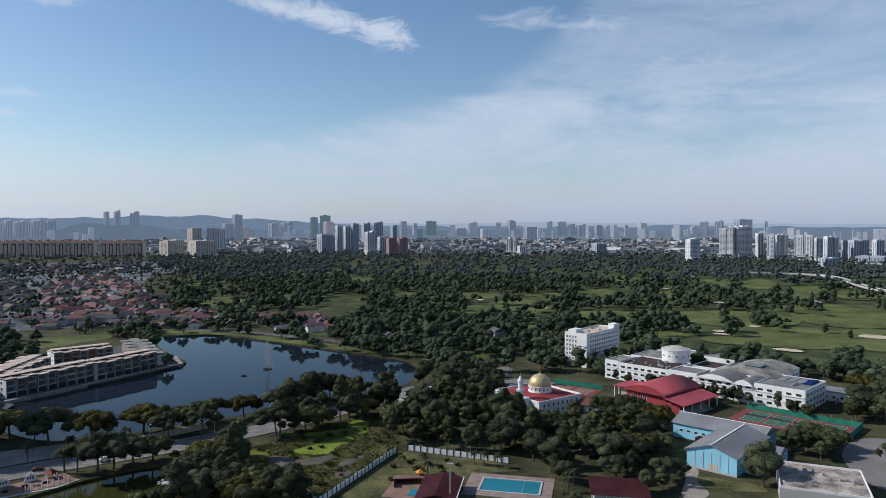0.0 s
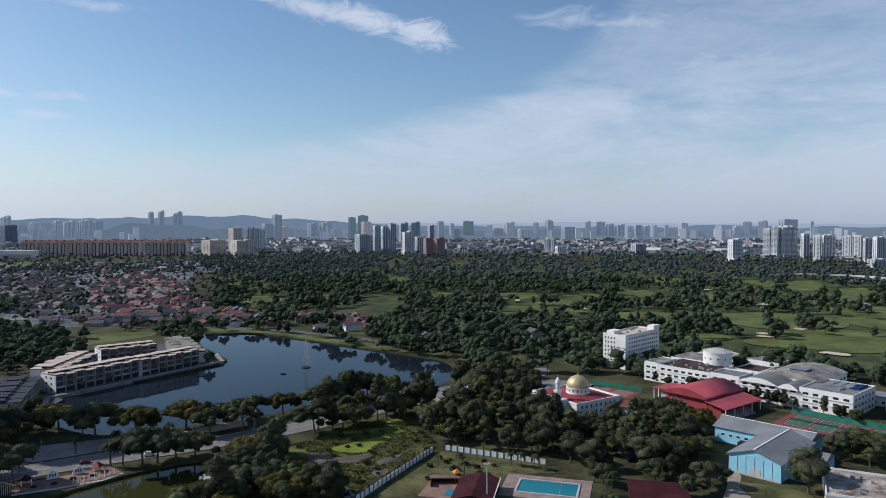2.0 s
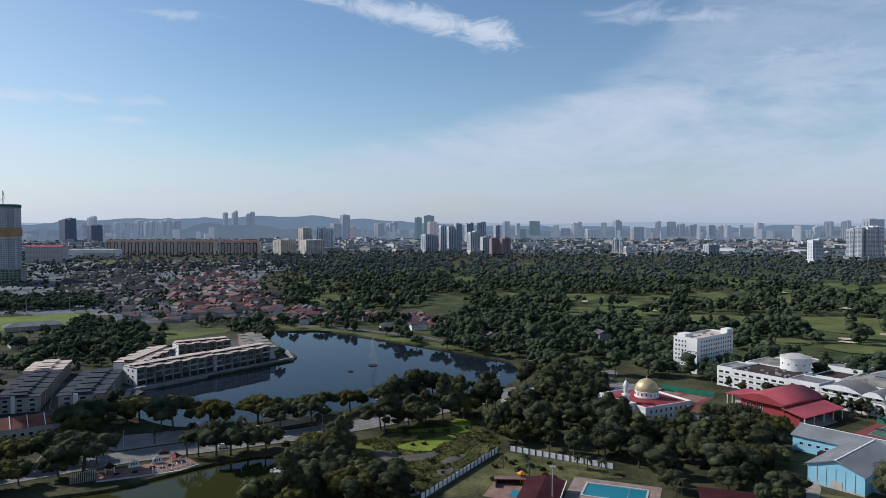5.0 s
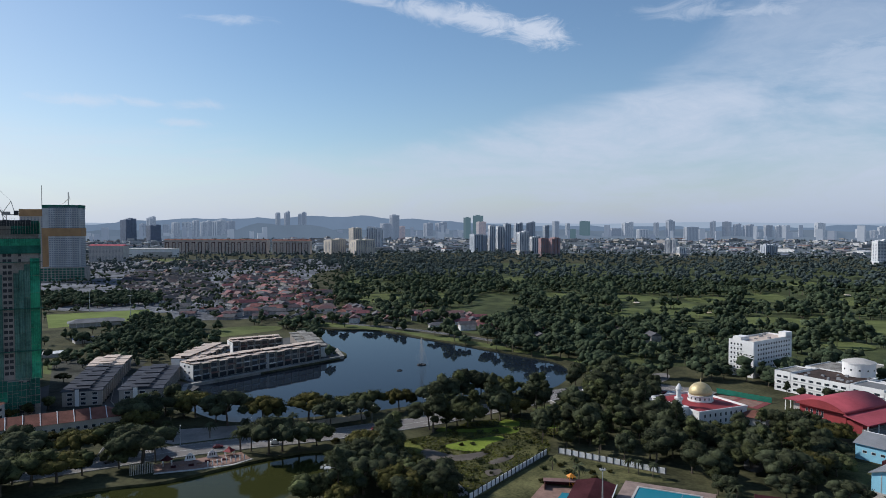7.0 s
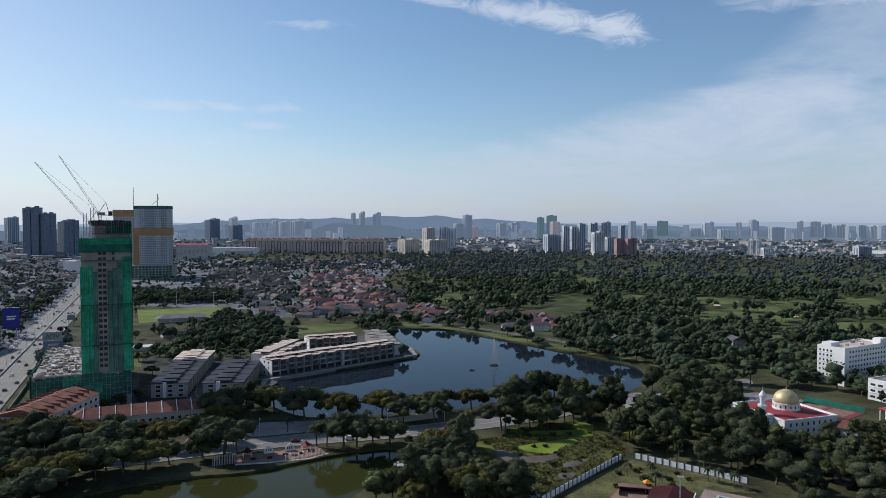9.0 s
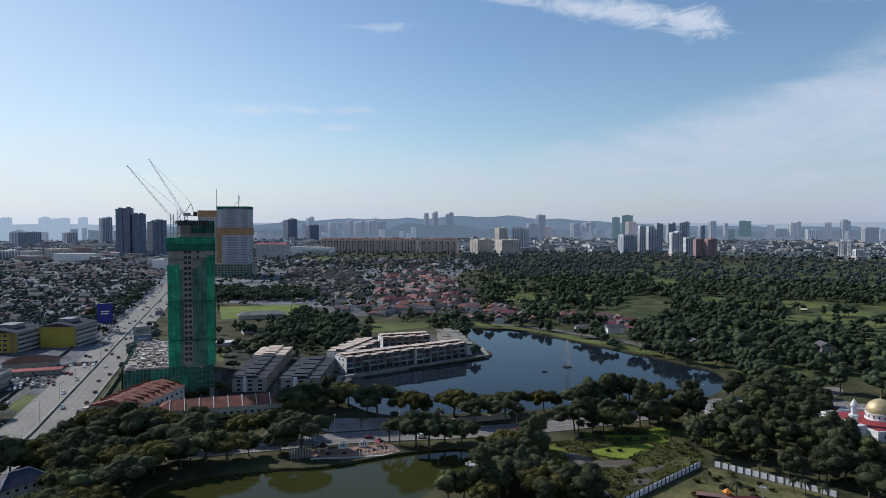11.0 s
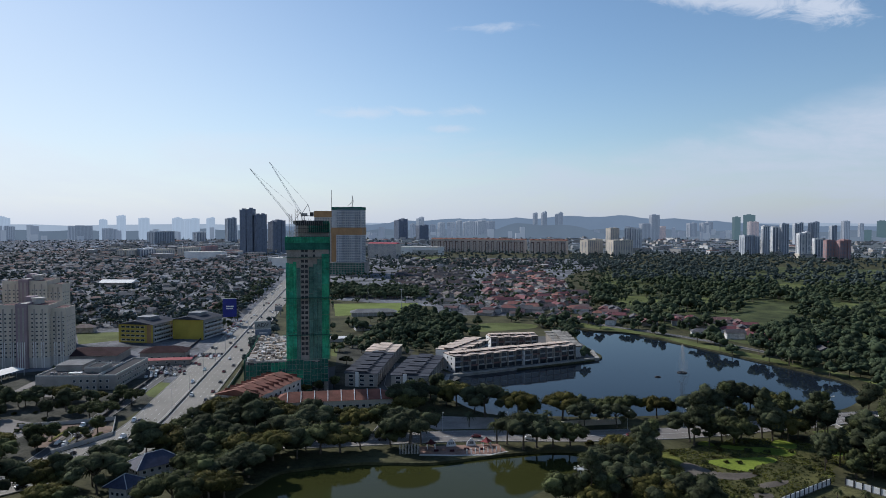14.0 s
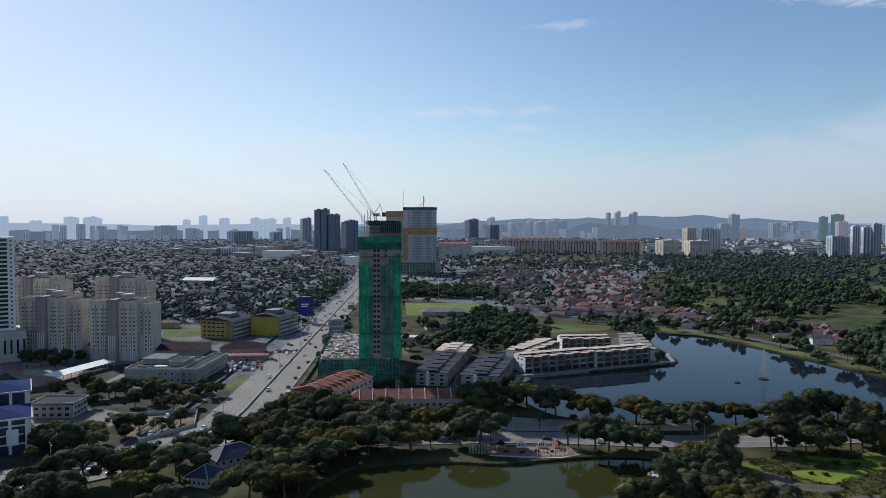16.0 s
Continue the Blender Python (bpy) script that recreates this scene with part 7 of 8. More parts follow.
def tree_kind(name, label, seed, height, mat, form):
    r = random.Random(seed)
    t = thing(name, label, "tree", pose(0, 0, -400))
    g, k = Geo(), Geo()
    H = height
    if form == "umbrella":
        trunk_geo(g, r, H, 0.38, 6, H * 0.5, 0.42)

        def shape(r):
            a, d = r.uniform(0, 2 * math.pi), math.sqrt(r.random()) * H * 0.62
            return (d * math.cos(a), d * math.sin(a), H * (0.80 - 0.2 * (d / (H * 0.62)) ** 2) + r.uniform(-1.1, 0.4)), H * r.uniform(0.15, 0.23)
        crown_geo(k, r, 27, 85, shape, 0.4)
    elif form == "round":
        trunk_geo(g, r, H, 0.32, 5, H * 0.25, 0.35)

        def shape(r):
            v = Vector((r.gauss(0, 1), r.gauss(0, 1), r.gauss(0, 1))).normalized() * r.random() ** 0.4
            return (v.x * H * 0.31, v.y * H * 0.31, H * 0.60 + v.z * H * 0.26), H * r.uniform(0.13, 0.22)
        crown_geo(k, r, 24, 85, shape, 0.4)
    elif form == "tall":
        trunk_geo(g, r, H, 0.3, 4, H * 0.14, 0.5)

        def shape(r):
            z = r.random()
            a, d = r.uniform(0, 2 * math.pi), math.sqrt(r.random()) * H * 0.2 * math.sin(math.pi * (0.2 + 0.75 * z))
            return (d * math.cos(a), d * math.sin(a), H * (0.3 + 0.64 * z)), H * r.uniform(0.06, 0.12)
        crown_geo(k, r, 24, 70, shape, 0.4)
    elif form == "bush":
        trunk_geo(g, r, H, 0.12, 4, H * 0.3, 0.25)

        def shape(r):
            a, d = r.uniform(0, 2 * math.pi), math.sqrt(r.random()) * H * 0.55
            return (d * math.cos(a), d * math.sin(a), H * r.uniform(0.15, 0.55)), H * r.uniform(0.16, 0.28)
        crown_geo(k, r, 12, 60, shape, 0.26, ICO1)
    else:  # palm
        limb(g, (0, 0, -0.3), (0.3, 0.1, H * 0.75), 0.3, 0.2, 8)
        for i in range(26):
            a, up = i * 2.4, r.uniform(-0.1, 0.9)
            d = Vector((math.cos(a), math.sin(a), 0))
            sidev = Vector((-d.y, d.x, 0))
            p = Vector((0.3, 0.1, H * 0.75))
            L = H * r.uniform(0.32, 0.42)
            prev = None
            for j in range(6):
                s = j / 5
                c = p + d * L * s * math.cos(up * 0.6) + Vector((0, 0, L * (up * s - 0.85 * s * s)))
                wd = 0.45 * math.sin(math.pi * min(0.12 + s * 0.95, 1.0)) + 0.04
                row = (c - sidev * wd - Vector((0, 0, 0.2 * wd)), c, c + sidev * wd - Vector((0, 0, 0.2 * wd)))
                if prev:
                    k.face(tuple(prev[0]), tuple(prev[1]), tuple(row[1]), tuple(row[0]))
                    k.face(tuple(prev[1]), tuple(prev[2]), tuple(row[2]), tuple(row[1]))
                prev = row
    part("trunk", g, M["bark"], t)
    part("crown", k, M[mat], t, smooth=True)
    return t


KINDS = {
    "rain": [tree_kind("rain_tree", "broad umbrella-shaped rain tree, dark green", s, h, m, "umbrella") for s, h, m in ((1, 11, "leaf_a"), (2, 12.5, "leaf_b"), (3, 10.5, "leaf_c"))],
    "round": [tree_kind("broadleaf_tree", "dense round broadleaf tree, dark green", s, h, m, "round") for s, h, m in ((11, 12, "leaf_b"), (12, 10, "leaf_a"), (13, 13.5, "leaf_b"), (14, 9, "leaf_a"))],
    "tall": [tree_kind("tall_tree", "tall narrow casuarina tree, grey-green", s, h, m, "tall") for s, h, m in ((21, 17, "leaf_b"), (22, 15, "leaf_a"))],
    "palm": [tree_kind("palm_tree", "dark green feathery palm tree", s, h, m, "palm") for s, h, m in ((31, 10, "leaf_b"), (32, 8.5, "leaf_a"))],
    "bush": [tree_kind("shrub", "low leafy green shrub", s, h, m, "bush") for s, h, m in ((41, 3.0, "leaf_a"), (42, 2.4, "leaf_c"), (43, 2.0, "leaf_a"))],
}
TREES = []


def blocked(p, margin):
    if not free(p, margin):
        return True
    if math.hypot(p[0], p[1]) > 760:
        return p[0] < -500 and abs((p[0] + 838) * 0.758 + (p[1] - 830) * 0.652) < 20
    if inside(p, LAKE) or inside(p, POND):
        return True
    for line, half in ((LAKE_ROAD, 9.5), (HWY, 18.0)):
        for i in range(len(line) - 1):
            a, b = Vector(line[i]), Vector(line[i + 1])
            ab = b - a
            t = max(0, min(1, (Vector(p) - a).dot(ab) / ab.length_squared))
            if (Vector(p) - a - ab * t).length < half:
                return True
    return False


def plant(p, kinds, r, scale=1.0):
    src = r.choice(KINDS[r.choice(kinds)])
    k = scale * r.uniform(0.85, 1.4)
    made = copy_thing(src, pose(p[0], p[1], 0, 0, 0, r.uniform(0, 360)))
    made.scale = (k * r.uniform(0.9, 1.1), k * r.uniform(0.9, 1.1), k)
    TREES.append(p)
    return made


def grove(poly, count, kinds, seed, gap=5.0, scale=1.0):
    r = random.Random(seed)
    xs, ys = [p[0] for p in poly], [p[1] for p in poly]
    made = 0
    for _ in range(count * 25):
        if made >= count:
            break
        p = (r.uniform(min(xs), max(xs)), r.uniform(min(ys), max(ys)))
        if inside(p, poly) and not blocked(p, 2.5) and all((p[0] - q[0]) ** 2 + (p[1] - q[1]) ** 2 > gap * gap for q in TREES):
            plant(p, kinds, r, scale)
            made += 1


def avenue(line, spacing, kinds, seed, off=0.0, scale=1.0):
    r = random.Random(seed)
    line = side(line, off)
    for i in range(len(line) - 1):
        a, b = Vector(line[i]), Vector(line[i + 1])
        n = max(1, round((b - a).length / spacing))
        for j in range(n):
            p = a + (b - a) * ((j + r.uniform(0.2, 0.8)) / n) + Vector((r.uniform(-1.5, 1.5), r.uniform(-1.5, 1.5)))
            if not inside(p, LAKE) and not inside(p, POND):
                plant((p.x, p.y), kinds, r, scale)


# shores and roads near the water
avenue([(-214, 330), (-180, 313), (-150, 326), (-121, 345), (-100, 361)], 11, ["rain", "rain", "round"], 1, scale=1.05)
avenue([(-143, 274), (-126, 291), (-112, 300)], 8, ["rain", "rain", "palm", "bush"], 2, scale=1.05)
avenue([(-196, 279), (-165, 299), (-135, 318), (-110, 336)], 16, ["palm", "rain", "bush"], 25, scale=0.8)
grove([(-89, 387), (-75, 408), (-42, 402), (-38, 390), (-60, 371), (-80, 351), (-100, 362)], 16, ["tall", "round", "rain"], 3, 5.5)
grove([(-84, 330), (-72, 351), (-39, 376), (-26, 387), (-23, 366), (-52, 345), (-72, 321)], 20, ["round", "tall", "rain"], 4, 5)
grove([(-25, 321), (-18, 371), (2, 387), (27, 372), (36, 352), (54, 325), (46, 283), (25, 296), (4, 306), (-15, 312)], 62, ["round", "round", "tall"], 5, 4.6, 0.95)
grove([(-18, 435), (5, 461), (33, 457), (39, 411), (19, 393), (-1, 398)], 32, ["round"], 6, 6, 0.9)
grove([(73, 365), (61, 302), (68, 277), (82, 283), (100, 305), (108, 350), (100, 368)], 34, ["round", "rain", "tall"], 7, 5, 0.85)
grove([(36, 325), (61, 355), (72, 345), (64, 302), (50, 290)], 12, ["round"], 8, 5, 0.85)
grove([(103, 440), (130, 432), (147, 409), (161, 392), (184, 366), (191, 357), (188, 352), (160, 378), (125, 420)], 17, ["round", "tall"], 9, 5, 0.6)
grove([(146, 297), (162, 289), (180, 315), (168, 318)], 7, ["rain", "round"], 10, 5, 0.85)
grove([(196, 335), (245, 365), (270, 404), (248, 412), (222, 375)], 22, ["round", "rain"], 11, 6, 0.9)
plant((122, 263), ["round"], random.Random(5), 1.0)
for x, y, k in ((83, 261, 0.75), (76, 257, 0.7), (88, 268, 0.6), (80, 292, 0.9), (72, 284, 0.9), (86, 300, 0.8), (68, 270, 0.8)):
    plant((x, y), ["rain", "round"], random.Random(int(x + y)), k)
grove([(-440, 140), (-352, 150), (-362, 200), (-430, 222)], 26, ["bush", "bush", "round"], 38, 5, 0.8)
for x, y in [(-300, 298), (-291, 300), (-286, 306), (-287, 321), (-325, 376), (-364, 415)]:
    plant((x, y), ["round", "rain"], random.Random(int(y - x)), 0.6)
plant((186, 283), ["rain"], random.Random(6), 0.7)
grove([(-104, 225), (-98, 247), (-98, 281), (-96, 300), (-84, 296), (-72, 267), (-64, 235)], 30, ["round", "round", "tall", "rain"], 13, 4.5, 0.95)
grove([(-66, 240), (-68, 257), (-60, 262), (-48, 244)], 8, ["round", "rain"], 14, 5, 0.9)
grove([(-291, 238), (-272, 248), (-244, 258), (-225, 256), (-212, 262), (-189, 274), (-180, 258), (-205, 224), (-216, 205), (-235, 190), (-262, 200)], 48, ["rain", "rain", "round", "palm"], 15, 7, 1.05)
grove([(-290, 215), (-262, 225), (-212, 190), (-200, 160), (-215, 140), (-250, 170), (-268, 190)], 34, ["rain", "round", "palm"], 16, 6.5, 1.0)
grove([(-262, 256), (-222, 296), (-222, 310), (-241, 300), (-268, 262)], 16, ["round", "rain"], 17, 5, 0.62)
grove([(-278, 80), (-268, 120), (-266, 160), (-268, 190), (-252, 185), (-240, 150), (-235, 110), (-250, 75)], 18, ["rain", "round", "palm"], 18, 5, 0.9)
grove([(-406, 185), (-415, 212), (-371, 224), (-372, 240), (-340, 226), (-342, 200), (-375, 188)], 20, ["round", "rain"], 19, 6, 0.7)
grove([(-230, 318), (-222, 345), (-232, 360), (-246, 330)], 8, ["palm", "round"], 20, 4, 0.85)
grove([(-90, 300), (-72, 320), (-62, 344), (-41, 358), (-20, 340), (-22, 305), (-42, 255), (-62, 245), (-80, 277)], 28, ["bush"], 21, 4, 0.65)
grove([(-30, 270), (0, 266), (10, 279), (28, 282), (22, 290), (-14, 300)], 18, ["palm", "bush", "bush"], 22, 3, 0.75)
grove([(44, 235), (52, 240), (50, 285), (44, 280)], 10, ["palm", "round"], 23, 3.5, 0.6)
grove([(-340, 70), (-325, 110), (-312, 150), (-318, 165), (-345, 150), (-370, 100)], 9, ["rain", "round"], 26, 7, 0.85)
grove([(-350, 150), (-330, 150), (-315, 185), (-330, 200), (-372, 175)], 7, ["round", "bush"], 27, 5, 0.8)
grove([(-440, 150), (-400, 130), (-385, 170), (-410, 205), (-450, 190)], 8, ["round", "bush"], 28, 6, 0.8)
grove([(-480, 205), (-452, 188), (-420, 212), (-440, 235), (-470, 250)], 4, ["bush"], 29, 6, 0.8)
grove([(-570, 190), (-505, 200), (-490, 235), (-540, 245), (-560, 200)], 8, ["round"], 30, 6, 0.9)
grove([(-232, 120), (-222, 128), (-214, 145), (-224, 150), (-236, 136)], 6, ["palm", "round"], 31, 4, 0.7)
grove([(-226, 152), (-216, 160), (-222, 178), (-230, 172)], 7, ["rain", "round"], 32, 4, 0.85)
avenue([(-322, 95), (-312, 140), (-314, 180)], 16, ["rain", "round"], 33, scale=0.8)
avenue([(-276, 95), (-265, 140), (-266, 185), (-280, 208)], 12, ["rain", "round"], 34, scale=0.95)
avenue([(-270, 244), (-250, 258), (-228, 278), (-214, 290)], 9, ["round", "rain"], 35, scale=0.6)
avenue([(-298, 228), (-280, 234), (-268, 240)], 6, ["rain"], 36, scale=0.6)
grove([(-238, 298), (-212, 290), (-200, 305), (-206, 328), (-226, 330)], 12, ["palm", "round", "rain"], 37, 4, 0.85)

# ---- small things ----
def car_kind(name, mat, label, tall=0.0):
    t = thing(name, label, "car", pose(0, 0, -400), "vehicles")
    g = Geo()
    prof = [(-2.1, 0.35), (-2.15, 0.8), (-1.2, 0.95), (-0.6, 1.42 + tall), (1.0, 1.45 + tall), (1.7, 0.95 + tall * 0.9), (2.1, 0.85 + tall * 0.8), (2.15, 0.35)]
    n = len(prof)
    pts = [(x, -0.85 if 0.3 < z < 1.0 else -0.7, z) for x, z in prof] + [(x, 0.85 if 0.3 < z < 1.0 else 0.7, z) for x, z in prof]
    g.solid(pts, [tuple(range(n)), tuple(range(2 * n - 1, n - 1, -1))] + [(i, i + n, (i + 1) % n + n, (i + 1) % n) for i in range(n)])
    body = part("body", g, M[mat], t)
    part("windscreen", Geo().solid([(-1.14, -0.66, 0.99), (-1.14, 0.66, 0.99), (-0.64, 0.6, 1.38 + tall), (-0.64, -0.6, 1.38 + tall)], [(0, 1, 2, 3)]), M["glass"], body)
    part("rear_window", Geo().solid([(1.06, -0.6, 1.42 + tall), (1.06, 0.6, 1.42 + tall), (1.66, 0.66, 1.0 + tall * 0.9), (1.66, -0.66, 1.0 + tall * 0.9)], [(0, 1, 2, 3)]), M["glass"], body)
    for x in (-1.35, 1.3):
        for y in (-0.8, 0.8):
            w = Geo().beam((x, y - 0.12, 0.32), (x, y + 0.12, 0.32), 0.32, 10)
            part("wheel", w, M["tyre"], t)
    return t


CARS = [car_kind("car", "carwhite", "white saloon car on the tarmac"), car_kind("car", "cardark", "black saloon car on the tarmac"), car_kind("car", "car", "silver-grey saloon car on the tarmac"),
        car_kind("car", "carred", "dark red hatchback on the tarmac"), car_kind("van", "carwhite", "white delivery van on the tarmac", 0.7), car_kind("car", "cardark", "dark grey people carrier on the tarmac", 0.3)]


def along(line, dist):
    for i in range(len(line) - 1):
        a, b = Vector(line[i]), Vector(line[i + 1])
        l = (b - a).length
        if dist <= l:
            return a + (b - a) * dist / l, (b - a) / l
        dist -= l
    return None, None


def traffic(line, lanes, z, start, end, count, seed):
    r = random.Random(seed)
    used = []
    for _ in range(count * 8):
        if len(used) >= count:
            break
        off, d = r.choice(lanes), r.uniform(start, end)
        if any(abs(off - o) < 1 and abs(d - e) < 12 for o, e in used):
            continue
        p, u = along(line, d)
        if p is None:
            continue
        used.append((off, d))
        q = p + Vector((u.y, -u.x)) * off
        yaw = math.degrees(math.atan2(u.y, u.x)) + (180 if off > 0 else 0)
        copy_thing(r.choice(CARS), pose(q.x, q.y, z, 0, 0, yaw))


traffic(HWY, [-13.8, -10.5, -7.0, -3.5, 3.5, 7.0, 10.5, 13.8], 0.36, 30, 1100, 95, 1)
traffic(LAKE_ROAD, [-5.6, -2.0, 2.0, 5.6], 0.16, 20, 420, 16, 2)
traffic([(-440, 330), (-300, 150), (-292, 120), (-300, 90)], [-2.2, 2.2], 0.13, 5, 320, 9, 3)


def parked(a, b, rows, n, seed, gap=2.9, pitch=9.0, fill=0.8):
    r = random.Random(seed)
    m, w = facing(a, b)
    yaw = math.degrees(math.atan2(b[1] - a[1], b[0] - a[0]))
    for j in range(rows):
        for i in range(n):
            if r.random() < fill:
                p = m @ Vector((i * gap, j * pitch, 0))
                copy_thing(r.choice(CARS), pose(p.x, p.y, 0.07, 0, 0, yaw + 90 + r.choice((0, 180))))


parked((-408, 275), (-392, 296), 4, 9, 4)
parked((-452, 330), (-440, 338), 2, 12, 5, pitch=7)
parked((-500, 420), (-560, 490), 2, 26, 6, pitch=6)
parked((192, 290), (180, 275), 1, 6, 7)
parked((40, 428), (52, 420), 1, 5, 8)


# street lamps
def lamp_kind(h, arms, label):
    t = thing("street_lamp", label, "street lamp", pose(0, 0, -400), "street lamps")
    part("pole", Geo().turn(0, 0, [(0.18, 0), (0.14, 1), (0.08, h)], 8), M["pole"], t)
    for s in arms:
        part("arm", Geo().beam((0, 0, h - 0.1), (0, 2.2 * s, h + 0.5), 0.06), M["pole"], t)
        part("head", Geo().box(-0.18, 2.0 * s - 0.45, h + 0.42, 0.18, 2.0 * s + 0.45, h + 0.6), M["offwhite"], t)
    return t


DOUBLE, SINGLE = lamp_kind(12, (-1, 1), "tall twin-armed street lamp on the median"), lamp_kind(9, (1,), "single-armed grey street lamp beside the road")
for d in range(40, 1000, 42):
    p, u = along(HWY, d)
    copy_thing(DOUBLE, pose(p.x, p.y, 0.4, 0, 0, math.degrees(math.atan2(u.y, u.x))))
for d in range(30, 420, 30):
    p, u = along(LAKE_ROAD, d)
    q = p + Vector((u.y, -u.x)) * -9.2
    copy_thing(SINGLE, pose(q.x, q.y, 0, 0, 0, math.degrees(math.atan2(u.y, u.x)) + 180))


def floodlight(x, y, h, label, size=1.0):
    t = thing("floodlight_mast", label, "floodlight mast", pose(x, y, 0))
    part("pole", Geo().turn(0, 0, [(0.35, 0), (0.3, 1), (0.14, h)], 10), M["pole"], t)
    part("crown_ring", Geo().turn(0, 0, [(1.2 * size, h - 0.4), (1.3 * size, h - 0.3), (1.3 * size, h - 0.1), (1.2 * size, h)], 12), M["pole"], t)
    for i in range(8):
        a = 2 * math.pi * i / 8
        b = Geo().beam((0.2 * math.cos(a), 0.2 * math.sin(a), h - 0.2), (2.0 * size * math.cos(a), 2.0 * size * math.sin(a), h + 0.1), 0.07)
        part("arm", b, M["pole"], t)
        part("lamp_head", Geo().turned(2.2 * size * math.cos(a), 2.2 * size * math.sin(a), 0.9 * size, 0.6 * size, h - 0.1, h + 0.25, math.degrees(a)), M["offwhite"], t)


floodlight(-94, 236, 12, "tall mast with a ring of white floodlights")
floodlight(3, 246, 15, "tall mast with floodlights beside the clubhouse", 0.45)
floodlight(-468, 636, 26, "floodlight mast at the sports field")
floodlight(-560, 690, 26, "floodlight mast at the sports field")


# fountain in the lake
def fountain():
    t = thing("fountain", "tall white fountain jet in the lake", "fountain", pose(-121, 484, -1.1))
    part("float_ring", Geo().turn(0, 0, [(3.2, 0), (3.2, 0.5), (2.4, 0.6), (2.4, 0)], 20), M["darkgrey"], t)
    r = random.Random(3)
    g = Geo()
    for _ in range(1700):
        k = r.random()
        z = 19 * (1 - k * k) if r.random() < 0.6 else 19 * r.random()
        spread = 0.2 + (19 - z) * 0.1
        x, y, s = r.gauss(0, spread) + (19 - z) * 0.05, r.gauss(0, spread), r.uniform(0.05, 0.095)
        g.face((x - s, y, z), (x + s, y, z + s), (x, y + s, z + 4 * s))
    tagged(part("spray", g, M["offwhite"], t, "fine white water spray"), kind="stuff")
    part("nozzle", Geo().turn(0, 0, [(0.3, 0.4), (0.15, 1.4)], 10), M["steel"], t)
    b = thing("float", "small floating aerator on the lake", "float", pose(-131, 462, -1.1))
    part("ring", Geo().turn(0, 0, [(2.0, 0), (2.0, 0.4), (1.4, 0.5), (1.4, 0)], 14), M["darkgrey"], b)


fountain()


# wall of white panels round the swimming club
def panel_wall(a, b, n, label):
    m, w = facing(a, b)
    t = thing("boundary_wall", label, "wall", m)
    u = w / n
    for i in range(n + 1):
        part("post", Geo().box(i * u - 0.25, -0.2, 0, i * u + 0.25, 0.2, 2.8), M["darkgrey"], t)
    for i in range(n):
        part("panel", Geo().box(i * u + 0.25, -0.08, 0.3, i * u + u - 0.25, 0.08, 2.5), M["white"], t)
    part("base", Geo().box(0, -0.15, 0, w, 0.15, 0.3), M["concrete"], t)


panel_wall((-15, 306), (28, 289), 15, "boundary wall of white panels between dark posts")
panel_wall((-44, 246), (-20, 303), 20, "boundary wall of white panels between dark posts")
panel_wall((216, 382), (256, 428), 16, "long low white boundary wall")


# small walled grass plot by the lake road
def plot_wall(a, b, h, label):
    m, w = facing(a, b)
    t = thing("plot_wall", label, "wall", m)
    part("wall", Geo().box(0, 0, 0, w, 0.35, h), M["concrete"], t)
    part("coping", Geo().box(-0.1, -0.1, h, w + 0.1, 0.45, h + 0.18), M["offwhite"], t)


plot_wall((-30, 360), (-15, 377), 1.8, "low stained concrete wall round a grass plot")
plot_wall((-15, 377.4), (-24, 391), 1.8, "low stained concrete wall round a grass plot")
patch("lawn", [(-28, 364), (-17, 377), (-24, 388), (-33, 377)], 0.11, M["lawn"], "small walled grass plot", "lawn", loop=False)
patch("footpath", [(-17, 369), (-12, 361), (-5, 361), (-6, 368), (-11, 372)], 0.14, M["paleyard"], "pale bare turning place on the meadow", "path")
patch("drain", [(-55.5, 264), (-53, 265.5), (-44.5, 251.5), (-48, 249)], 0.13, M["paleyard"], "pale concrete drain beside the fence", "drain", loop=False)
for i, (x, y, k) in enumerate(((-151, 278, 1.25), (-147, 280, 1.2), (-184, 257, 1.2), (-179, 258, 1.15), (-187, 262, 1.0), (-234, 338, 1.1), (-196, 292, 0.8))):
    plant((x, y), ["palm"], random.Random(70 + i), k)


